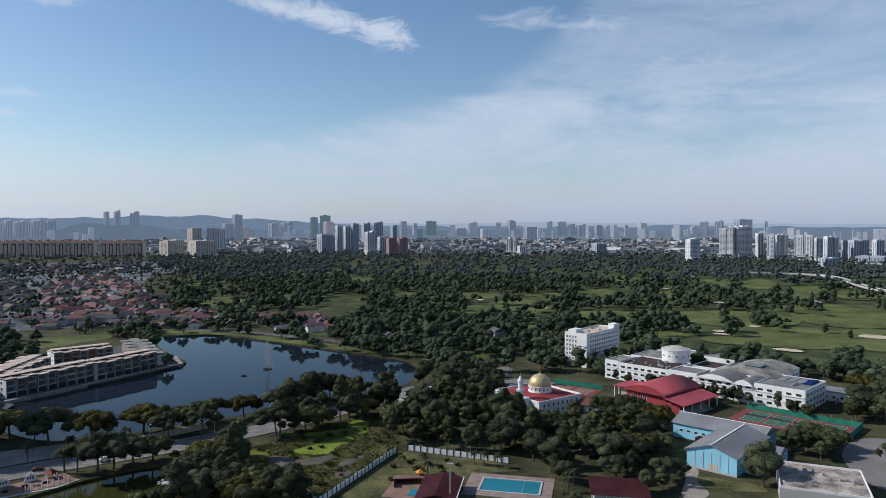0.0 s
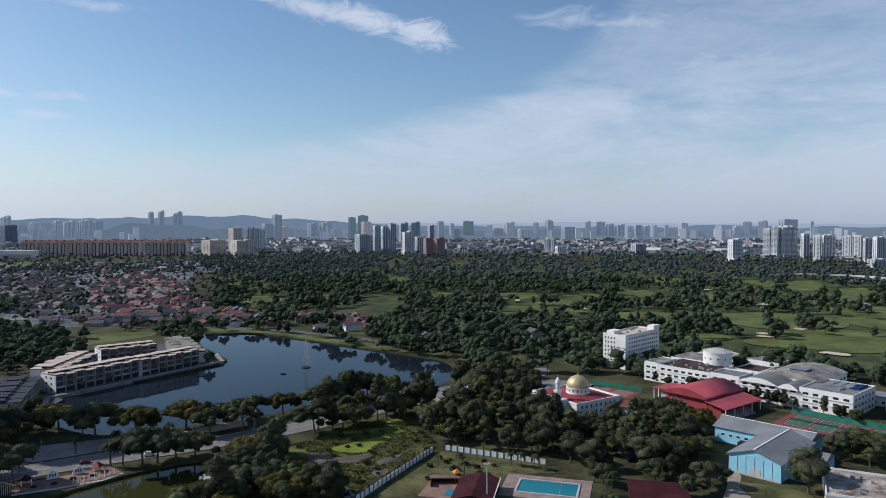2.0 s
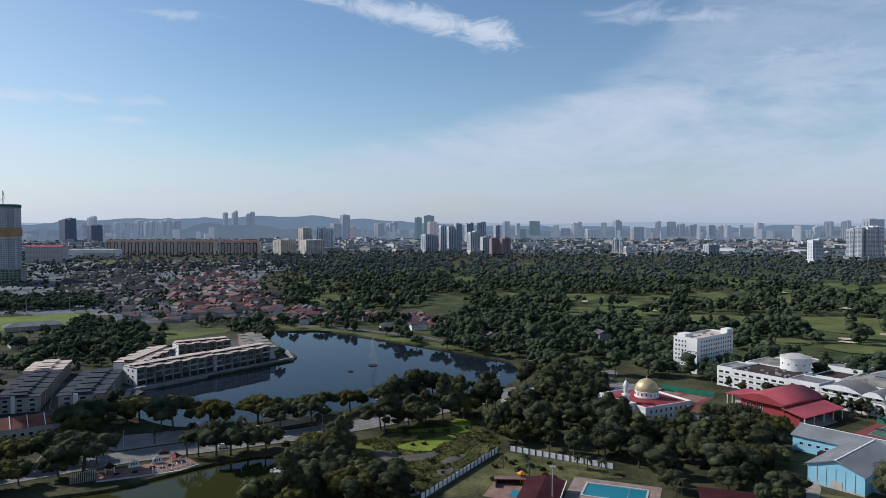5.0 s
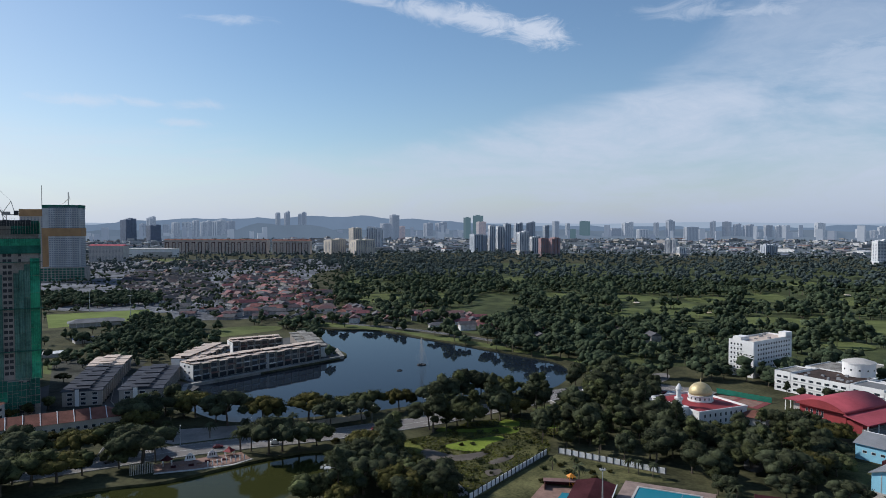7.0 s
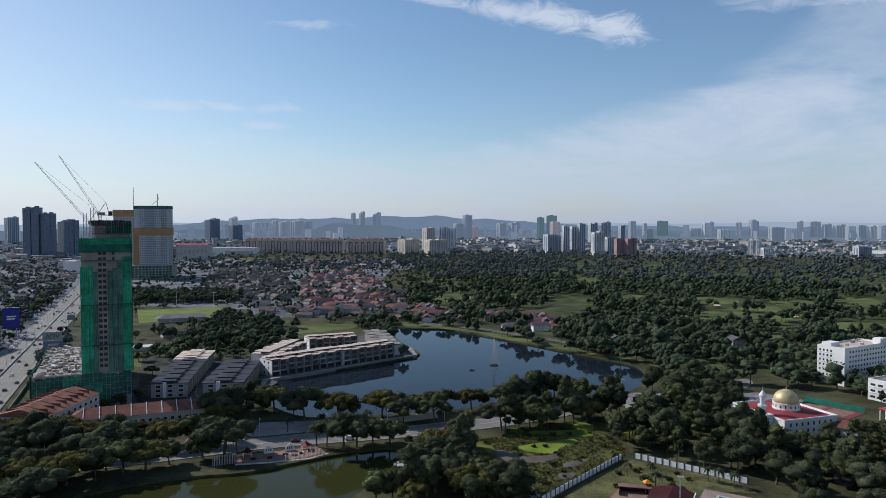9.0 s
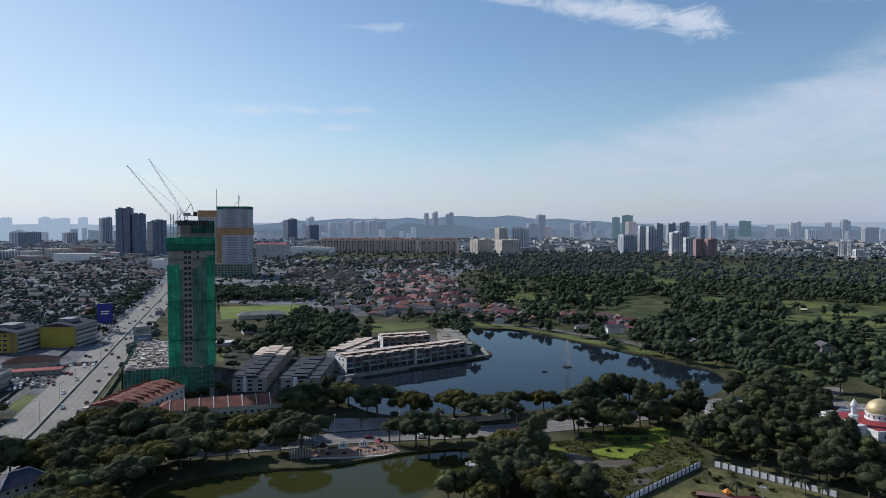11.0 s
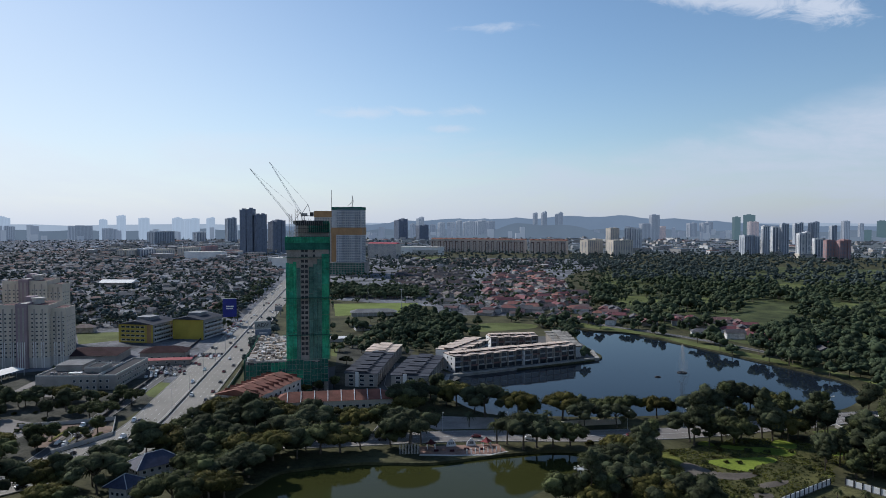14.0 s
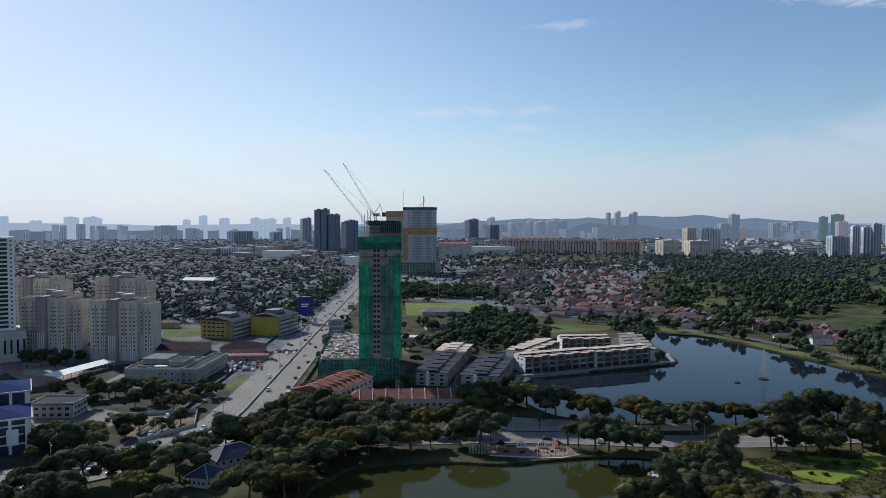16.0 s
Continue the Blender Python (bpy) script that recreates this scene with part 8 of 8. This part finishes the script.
# lakeside gate plaza
def plaza():
    m, w = facing((-172, 247), (-143, 271))
    t = thing("plaza", "brick-paved plaza with low walls by the pond", "plaza", m, kind="structure")
    part("paving", Geo().prism([(0, 0), (14, -2.5), (30, -3.5), (38, 0), (36, 10), (0, 10)], 0, 0.22), M["brickpave"], t)
    part("step", Geo().prism([(-0.5, -1.5), (14, -4), (30, -5), (39, -1), (38, 0), (30, -3.5), (14, -2.5), (0, 0)], 0, 0.12), M["offwhite"], t)
    for i in range(9):
        x = 20 + i * 1.9
        part("pillar", Geo().box(x, -2.6 + 0.28 * i, 0.2, x + 0.35, -2.25 + 0.28 * i, 2.4), M["white"], t)
    for i in range(8):
        part("planter", Geo().box(3 + i * 3.4, 1.2 + (i % 3), 0.2, 5 + i * 3.4, 2.2 + (i % 3), 0.9), M["maroon"] if i % 2 else M["brickpave"], t)
    # two pointed gate leaves
    for x in (12.5, 21.5):
        g = thing("gate_arch", "white pointed gate panel", "gate", m @ Matrix.Translation((x, 8.5, 0.2)), "gate arches")
        part("frame", Geo().prism([(0, 0), (4.4, 0), (4.4, 0.4), (0, 0.4)], 0, 0.6), M["white"], g)
        s = Geo()
        s.solid([(0, 0, 0.6), (4.4, 0, 0.6), (3.9, 0, 2.0), (2.2, 0, 3.4), (0.5, 0, 2.0), (0, 0.3, 0.6), (4.4, 0.3, 0.6), (3.9, 0.3, 2.0), (2.2, 0.3, 3.4), (0.5, 0.3, 2.0)],
                [(0, 1, 2, 3, 4), (9, 8, 7, 6, 5), (0, 5, 6, 1), (1, 6, 7, 2), (2, 7, 8, 3), (3, 8, 9, 4), (4, 9, 5, 0)])
        part("leaf", s, M["white"], g)
        for k in range(3):
            part("slot", Geo().box(1.0 + k * 0.9, -0.06, 0.9, 1.5 + k * 0.9, 0, 2.0), M["darkgrey"], g)
    for x, mat, lab in ((5.5, "maroon", "small pavilion with dark pointed roof"), (30.5, "redwall", "small pavilion with red pointed roof")):
        g = thing("pavilion", lab, "pavilion", m @ Matrix.Translation((x, 7.5, 0.2)), "plaza pavilions")
        for px, py in ((-1.7, -1.7), (1.7, -1.7), (1.7, 1.7), (-1.7, 1.7)):
            part("post", Geo().box(px - 0.12, py - 0.12, 0, px + 0.12, py + 0.12, 2.3), M["white"], g)
        part("roof", Geo().turn(0, 0, [(2.8, 2.1), (1.2, 3.0), (0.15, 4.0)], 4), M[mat], g)
        part("bench", Geo().box(-1.2, -0.3, 0, 1.2, 0.3, 0.45), M["brickpave"], g)
    f = thing("screen_fence", "tall fence of white posts by the pond", "fence", m @ Matrix.Translation((-9, 1, 0)))
    for i in range(14):
        part("post", Geo().box(i * 0.65, 0, 0, i * 0.65 + 0.22, 0.22, 4.2), M["offwhite"], f)


plaza()


# billboards beside the highway
def board(x, y, yaw, w, h, z, mat, label, word="", bars=0):
    t = thing("billboard", label, "billboard", pose(x, y, 0, 0, 0, yaw))
    part("panel", Geo().box(-w / 2, 0, z, w / 2, 0.6, z + h), M[mat], t)
    for s in (-w * 0.3, w * 0.3):
        part("post", Geo().beam((s, 0.4, 0), (s, 0.4, z), 0.35, 8), M["steel"], t)
    for k in range(bars):
        part("text_bar", Geo().box(-w * 0.25, -0.06, z + h * (0.55 - 0.12 * k), w * (0.3 - 0.06 * k), -0.01, z + h * (0.61 - 0.12 * k)), M["white"], t)
    if word:
        cu = bpy.data.curves.new("lettering", "FONT")
        cu.body, cu.size, cu.align_x, cu.extrude = word, h * 0.72, "CENTER", 0.03
        cu.materials.append(M["darkgrey"])
        ob = new("lettering", cu)
        ob.parent = t
        ob.matrix_local = pose(0, -0.05, z + h * 0.25, 90, 0, 0)
    part("top_edge", Geo().box(-w / 2 - 0.2, -0.1, z + h, w / 2 + 0.2, 0.7, z + h + 0.2), M["white"], t)


board(-549, 462, 50, 13, 18, 8.3, "signblue", "tall blue billboard with unreadable white lines", bars=2)
board(-444, 408, 47, 13, 6.4, 11.9, "signgrey", "large grey billboard over a dark panel", word="ADV")
board(-443.7, 408.3, 47, 13, 6.2, 5.4, "navy", "dark lower billboard panel", bars=2)
board(-557, 534, 46, 7, 5, 6, "slate", "small pale roadside billboard")

# sound wall on the highway's near edge
g = Geo()
ribbon(g, smooth_line([(-268, 170), (-280, 212), (-330, 272), (-400, 352)], 4), 1.0, 1.35, 2.0, 2.0)
tagged(part("barrier", g, M["concrete"]), "low concrete barrier along the highway", "barrier", kind="structure")
g = Geo()
ribbon(g, [(-327, 190), (-372, 243), (-470, 356), (-560, 460)], -1.4, -1.0, 1.6, 1.6)
tagged(part("barrier", g, M["darkgrey"]), "dark railing along the highway", "barrier", kind="structure")
for a, b in (((-358, 172), (-332, 206)), ((-332, 206), (-309, 190)), ((-309, 190), (-306, 160))):
    m, w = facing(a, b)
    t = thing("lot_wall", "low white wall round the vacant lot", "wall", m)
    part("wall", Geo().box(0, 0, 0, w, 0.25, 2.0), M["offwhite"], t)


def bunker(az, d, ra, rt):
    a = radians(az)
    r = random.Random(int(d))
    ring = [(d + ra * r.uniform(0.6, 1.1) * math.cos(q), a + rt * r.uniform(0.7, 1.1) * math.sin(q) / d) for q in (2 * math.pi * j / 9 for j in range(9))]
    patch("bunker", [(-e * math.sin(b), e * math.cos(b)) for e, b in ring], 1.0, M["sand"], "pale sand bunker on the golf course", "bunker")


bunker(-21.65, 943, 13, 8)
bunker(-21.81, 912, 16, 6)
bunker(-21.76, 692, 7, 8)
bunker(-21.84, 675, 7, 8)
bunker(-24.11, 739, 8, 7)
bunker(-25.33, 1139, 14, 6)
bunker(-26.49, 610, 8, 11)
bunker(-24.64, 587, 5, 4)
bunker(-20.39, 969, 11, 6)
bunker(-3.20, 911, 10, 5)
bunker(-1.81, 825, 8, 5)
bunker(-7.55, 848, 9, 5)
bunker(-8.42, 833, 8, 5)
bunker(-16.50, 1357, 21, 7)
bunker(-31.85, 719, 14, 13)
bunker(-17.74, 1119, 14, 5)
patch("golf_pond", [(462, 898), (482, 890), (452, 835), (436, 842)], 1.0, M["concrete"], "pale bank of a small golf pond", "pond")
patch("golf_pond", [(466, 880), (476, 876), (452, 832), (444, 838)], 1.1, M["lake"], "small dark golf pond", "pond")

# ---- woods too many to count ----
FLOCK = {}


def wood_tree(form, level, seed):
    """One tree of a wood, 1 m high: rounded torn clumps and leaf sprays; verts and faces."""
    key = (form, level, seed)
    if key in FLOCK:
        return FLOCK[key]
    r = random.Random(seed * 31 + len(form) * 7 + level)
    g = Geo()
    many = (14, 9, 5, 3)[level]
    for i in range(many):
        a, u = r.uniform(0, 6.283), math.sqrt(r.random())
        if form == "broad":
            k = 1.25 if level == 3 else 1.0
            c, rad = (0.36 * u * math.cos(a), 0.36 * u * math.sin(a), 0.66 - 0.2 * u * u + r.uniform(-0.1, 0.08)), k * r.uniform(0.11, 0.23)
        elif form == "slim":
            z = (i + 0.5) / many
            c, rad = (0.09 * u * math.cos(a), 0.09 * u * math.sin(a), 0.22 + 0.66 * z), 0.17 * math.sin(math.pi * (0.25 + 0.68 * z)) + 0.03
        else:
            z = r.uniform(-1, 1)
            c, rad = (0.25 * u * math.cos(a), 0.25 * u * math.sin(a), 0.55 + 0.24 * z), r.uniform(0.1, 0.21)
        base = ICO2 if level == 0 and i < 2 else ICO1
        o = r.uniform(0, 99)
        pts = []
        for x, y, z in base[0]:
            k = rad * (0.95 + 0.6 * noise.noise((x * 1.9 + o, y * 1.9, z * 1.9)) + r.uniform(-0.13, 0.13))
            pts.append((c[0] + x * k, c[1] + y * k, c[2] + z * k * 0.82))
        g.solid(pts, base[1])
        for _ in range((14, 7, 3, 1)[level]):
            v = Vector((r.gauss(0, 1), r.gauss(0, 1), r.gauss(0.3, 0.8))).normalized()
            p = Vector(c) + v * rad * r.uniform(0.85, 1.12)
            q = Vector((r.gauss(0, 1), r.gauss(0, 1), r.gauss(0, 0.5))).normalized()
            e, b = rad * r.uniform(0.16, 0.34), q.cross(v)
            g.face(tuple(p - q * e), tuple(p + b * e * 0.8 + v * e * 0.5), tuple(p + q * e))
    FLOCK[key] = np.array(g.v), g.f
    return FLOCK[key]


def woods(name, label, test, area, count, seed, h0, h1, slim=0.2, mat="leaf_far"):
    """Trees of a wood or park, joined: torn crowns on short trunks, placed where test allows."""
    r = random.Random(seed)
    g = Geo()
    verts, faces, base, made = [], [], 0, 0
    az0, az1, d0, d1 = area
    for _ in range(count * 12):
        if made >= count:
            break
        d = math.sqrt(r.uniform(d0 * d0, d1 * d1)) if d1 < 1500 else d0 + (d1 - d0) * r.random() ** 1.25
        a = radians(r.uniform(az0, az1))
        p = (-d * math.sin(a), d * math.cos(a))
        if not test(p) or blocked(p, 3.0):
            continue
        made += 1
        H = h0 + (h1 - h0) * r.random() ** 1.5 * 1.25
        form = "slim" if r.random() < slim else r.choice(("broad", "broad", "full"))
        vs, fs = wood_tree(form, min(3, (0 if d < 700 else 1 if d < 1050 else 2 if d < 1700 else 3) + (h1 < 14)), r.randrange(9))
        q, wide = r.uniform(0, 6.283), H * r.uniform(0.9, 1.25)
        c, sn = math.cos(q) * wide, math.sin(q) * wide
        verts.append(np.stack([p[0] + vs[:, 0] * c - vs[:, 1] * sn, p[1] + vs[:, 0] * sn + vs[:, 1] * c, vs[:, 2] * H * r.uniform(0.9, 1.1)], 1))
        faces.extend([tuple(i + base for i in f) for f in fs])
        base += len(vs)
        if d < 1100:
            n1 = len(g.v)
            limb(g, (0, 0, -0.2), (0, 0, H * 0.5), 0.35, 0.2, 5)
            g.v[n1:] = [(p[0] + x, p[1] + y, z) for x, y, z in g.v[n1:]]
    t = thing(name, label, "trees", kind="stuff")
    if g.v:
        tagged(part("trunks", g, M["bark"], t), kind="stuff")
    me = bpy.data.meshes.new("crowns")
    me.from_pydata(np.concatenate(verts).tolist(), [], faces)
    me.materials.append(M[mat])
    tagged(part("crowns", me, M[mat], t, smooth=True), kind="stuff")


GLADES = []


def glade(az, d, ra, rt):
    """A clearing of the golf course: bearing, distance, half length in depth and half width."""
    k = 0.95 if az < 0 else 1.05
    GLADES.append((radians(az), d, ra * k, rt * k))


glade(19.8, 1189, 64, 23)
glade(17.5, 943, 55, 27)
glade(12.4, 954, 43, 13)
glade(3.8, 1412, 64, 16)
glade(-2.5, 969, 45, 43)
glade(-2.5, 807, 53, 29)
glade(-6.8, 849, 80, 41)
glade(-8.4, 979, 46, 31)
glade(-12.2, 1033, 67, 33)
glade(-14.6, 1307, 67, 32)
glade(-21.2, 1268, 85, 33)
glade(-24.3, 1266, 117, 31)
glade(-26.2, 1044, 94, 42)
glade(-28.4, 923, 73, 45)
glade(-22.7, 795, 75, 70)
glade(-26.6, 688, 75, 61)
glade(-30.2, 862, 103, 62)
glade(-31.9, 706, 75, 34)
glade(-7.3, 693, 31, 33)
glade(-13.3, 781, 43, 38)
glade(-18.2, 1037, 66, 33)
glade(6.5, 1247, 50, 20)
glade(-22.4, 643, 25, 26)
glade(-17.9, 656, 23, 21)
glade(-16.6, 828, 37, 20)
glade(-27.6, 1188, 81, 29)
glade(2.9, 969, 38, 31)
glade(-30.8, 1131, 88, 36)
glade(-10.5, 628, 16, 30)


def in_glade(p):
    d, a = math.hypot(*p), math.atan2(-p[0], p[1])
    for ga, gd, ra, rt in GLADES:
        deep = ra if d > gd else ra + (0.075 if ga > 0.05 else 0.11) * gd
        if ((d - gd) / deep) ** 2 + ((a - ga) * gd / rt) ** 2 < 1:
            return True
    return False


def golf(p):
    d, a = math.hypot(*p), bearing(p)
    if d > 2350:
        return False
    if in_glade(p) and (d < 640 or noise.noise((p[0] * 0.03, p[1] * 0.02, 5.0)) < 0.16):
        return False
    if a > 22 or p[1] < 430:
        return False
    if a < -2 and d < 1500 and noise.noise((p[0] * 0.011, p[1] * 0.006, 3.0)) < -0.2:
        return False
    if a >= -2 and noise.noise((p[0] * 0.012, p[1] * 0.006, 9.0)) < -0.26:
        return False
    return not (a > 8 and d < 690) and not (a > 17.5 and d < 850) and not (a > 21 and d < 1600)


for i, (a, d, ra, rt) in enumerate(GLADES):
    ring = [(d + ra * 0.96 * math.cos(q), a + rt * 0.96 * math.sin(q) / d) for q in (2 * math.pi * j / 18 for j in range(18))]
    patch("fairway", [(-e * math.sin(b), e * math.cos(b)) for e, b in ring], 0.3 + 0.02 * i, M["lawn"], "mown green golf fairway", "fairway", loop=False)
woods("golf_trees", "dark green trees of the golf course", golf, (-38, 22, 470, 1250), 1900, 1, 10, 18, 0.25)
woods("golf_trees", "dark green trees of the golf course", golf, (-38, 22, 1200, 2350), 3300, 2, 11, 18, 0.2, "leaf_midhaze")
OPEN_YARD = [(-400, 120), (-600, 160), (-560, 215), (-520, 262), (-440, 240), (-390, 190)]


def school_ground(p):
    return 49 < bearing(p) < 61.5 and math.hypot(*p) < 735


CLEAR_TOWN = [(-508, 570), (-453, 651), (-507, 723), (-587, 656)]
woods("estate_trees", "trees between the estate houses", lambda p: not inside(p, CLEAR_TOWN) and math.hypot(p[0] + 318, p[1] - 590) > 40 and (math.hypot(*p) > 830 or noise.noise((p[0] * 0.02, p[1] * 0.02, 2.0)) > 0.1), (18, 42, 650, 1600), 1150, 3, 6, 11, 0.15)
woods("estate_trees", "trees before the distant flats", lambda p: True, (8, 42, 1550, 2350), 1500, 4, 9, 15, 0.15, "leaf_midhaze")
woods("park_trees", "dense trees beside the sports field", lambda p: inside(p, [(-459, 515), (-461, 548), (-440, 592), (-451, 645), (-390, 612), (-350, 600), (-318, 560), (-300, 500), (-345, 470), (-372, 462), (-414, 500)]) and math.hypot(p[0] + 436, p[1] - 552) > 26 and math.hypot(p[0] + 316, p[1] - 562) > 28, (28, 50, 500, 800), 150, 5, 9, 14, 0.15)
woods("park_trees", "trees between the building site and the terraces", lambda p: inside(p, [(-410, 430), (-372, 470), (-300, 505), (-288, 440), (-325, 425), (-350, 402)]), (30, 50, 480, 640), 50, 16, 7, 12, 0.2)
woods("park_trees", "belt of trees behind the sports field", lambda p: inside(p, [(-640, 705), (-520, 752), (-560, 827), (-718, 802)]), (34, 44, 850, 1150), 260, 6, 10, 15, 0.1)
woods("park_trees", "trees along the far lakeshore", lambda p: not inside(p, LAKE) and p[1] > 0 and (bearing(p) < 9 or noise.noise((p[0] * 0.02, p[1] * 0.02, 1.0)) > 0.02) and math.hypot(p[0] + 318, p[1] - 590) > 40, (-12, 26, 520, 720), 330, 7, 9, 15, 0.15)
woods("town_trees", "street trees of the low-rise town", lambda p: not inside(p, OPEN_YARD) and not school_ground(p), (46, 76, 500, 4500), 5000, 8, 7, 13, 0.1, "leaf_midhaze")
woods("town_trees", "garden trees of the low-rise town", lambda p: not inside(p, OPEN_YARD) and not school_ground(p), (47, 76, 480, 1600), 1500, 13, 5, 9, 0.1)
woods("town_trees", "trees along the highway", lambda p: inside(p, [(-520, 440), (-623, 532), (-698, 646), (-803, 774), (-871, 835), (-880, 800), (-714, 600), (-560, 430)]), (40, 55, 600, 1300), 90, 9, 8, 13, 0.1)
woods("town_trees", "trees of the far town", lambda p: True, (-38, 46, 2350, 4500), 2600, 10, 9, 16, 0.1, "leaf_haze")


# weeds and tall grass on the rough ground
def tufts(name, label, poly, count, seed, h0, h1, mat, keep=lambda p: True):
    r = random.Random(seed)
    xs, ys = [p[0] for p in poly], [p[1] for p in poly]
    g = Geo()
    made = 0
    while made < count:
        p = (r.uniform(min(xs), max(xs)), r.uniform(min(ys), max(ys)))
        made += 1
        if not inside(p, poly) or not keep(p) or noise.noise((p[0] * 0.09, p[1] * 0.09, seed)) < -0.15:
            continue
        for _ in range(5):
            a, h = r.uniform(0, 6.283), r.uniform(h0, h1)
            c, s = math.cos(a), math.sin(a)
            x, y = p[0] + r.uniform(-0.5, 0.5), p[1] + r.uniform(-0.5, 0.5)
            g.face((x - s * 0.35, y + c * 0.35, 0), (x + s * 0.35, y - c * 0.35, 0), (x + c * h * 0.5, y + s * h * 0.5, h))
    t = thing(name, label, "weeds", kind="stuff")
    tagged(part("blades", g, M[mat], t), kind="stuff")


SCRUB = [(-62, 344), (-41, 358), (-28, 353), (-19, 368), (-7, 358), (-20, 325), (-19, 306), (-31, 277), (-42, 250), (-62, 240), (-80, 277), (-92, 303), (-73, 322)]
dry = [[(v.x, v.y) for v in (ob.matrix_world @ q.co for q in ob.data.vertices)] for ob in bpy.data.objects if ob.name.startswith(("bare_soil", "meadow")) and ob.data]
bare = lambda p: not any(inside(p, q) for q in dry)
tufts("weeds", "rough yellow-green weeds and tall grass", SCRUB, 12000, 3, 0.12, 0.5, "weeds", bare)
tufts("weeds", "dark low weeds among the scrub", SCRUB, 3000, 8, 0.2, 0.8, "leaf_a", bare)

def polar(*pairs):
    """Ground points from bearing and distance."""
    return [(-d * math.sin(radians(a)), d * math.cos(radians(a))) for a, d in pairs]


small_houses("estate_houses", "rows of red-roofed terraced houses", polar((29.8, 900), (29.8, 1180), (28, 1420), (24.5, 1400), (23, 1150), (21, 900), (22, 830), (27, 810)), 270, "redroofs", 9.5, 1, 55, row=21)
small_houses("estate_houses", "tight rows of grey-brown terraced houses", polar((37, 1060), (36.5, 1480), (30.8, 1420), (30.5, 960), (33, 930)), 330, "greyroofs", 9, 7, 58, row=15)
small_houses("estate_houses", "mixed houses beyond the estate", polar((36, 1480), (36, 1900), (24, 1900), (24, 1500), (30, 1560)), 160, "roofs", 12, 8, 50)
small_houses("estate_houses", "red-roofed houses behind the lakeshore", polar((33, 780), (33, 860), (20, 840), (9, 740), (-5, 640), (-5, 585), (3, 590), (12, 665), (22, 725)), 120, "redroofs", 9, 2, 20)
small_houses("town_houses", "endless low-rise town of terraced houses", [(-480, 420), (-700, 300), (-1300, 300), (-2300, 600), (-2700, 1700), (-1500, 1500)], 2500, "townroofs", 8.5, 3, 42, row=19, storeys=(2.6, 2.9, 3.2, 5.0))
small_houses("town_houses", "far low-rise town roofs", [(-2300, 500), (-4200, 900), (-4300, 2000), (-2900, 3000), (-1500, 1560), (-2600, 1700)], 2800, "hazeroofs", 12, 4, 42, storeys=(2.8, 3.2, 5.0))
small_houses("town_houses", "far low-rise town roofs", [(-2500, 2700), (-900, 2400), (0, 2400), (900, 2200), (1700, 1800), (3300, 3000), (1800, 4400), (-1500, 4500), (-2700, 3600)], 1500, "hazeroofs", 13, 5, 12)
sheds("factory_sheds", "flat-roofed factory sheds and shops", [(-2300, 2450), (-900, 2300), (0, 2420), (900, 2250), (1700, 1800), (3000, 2600), (1800, 4400), (-1500, 4500), (-2600, 3500)], 420, 1)
sheds("factory_sheds", "pale factory sheds beyond the highway", [(-1150, 1250), (-1500, 1150), (-2300, 1300), (-3200, 2200), (-2300, 2500), (-1500, 1900)], 130, 2)

# skyline blocks too far and too many to tell apart
g, pale = Geo(), Geo()
r = random.Random(12)
for _ in range(120):
    az, d = r.uniform(-34, 72), r.uniform(4350, 4680)
    a = radians(az)
    wd, hh = r.uniform(14, 40), r.choice((r.uniform(25, 60), r.uniform(45, 92)))
    (g if r.random() < 0.5 else pale).turned(-d * math.sin(a), d * math.cos(a), wd, 15, 0, hh, az + r.uniform(-25, 25))
t = thing("far_skyline", "hazy far-off blocks along the horizon", "skyline", kind="stuff")
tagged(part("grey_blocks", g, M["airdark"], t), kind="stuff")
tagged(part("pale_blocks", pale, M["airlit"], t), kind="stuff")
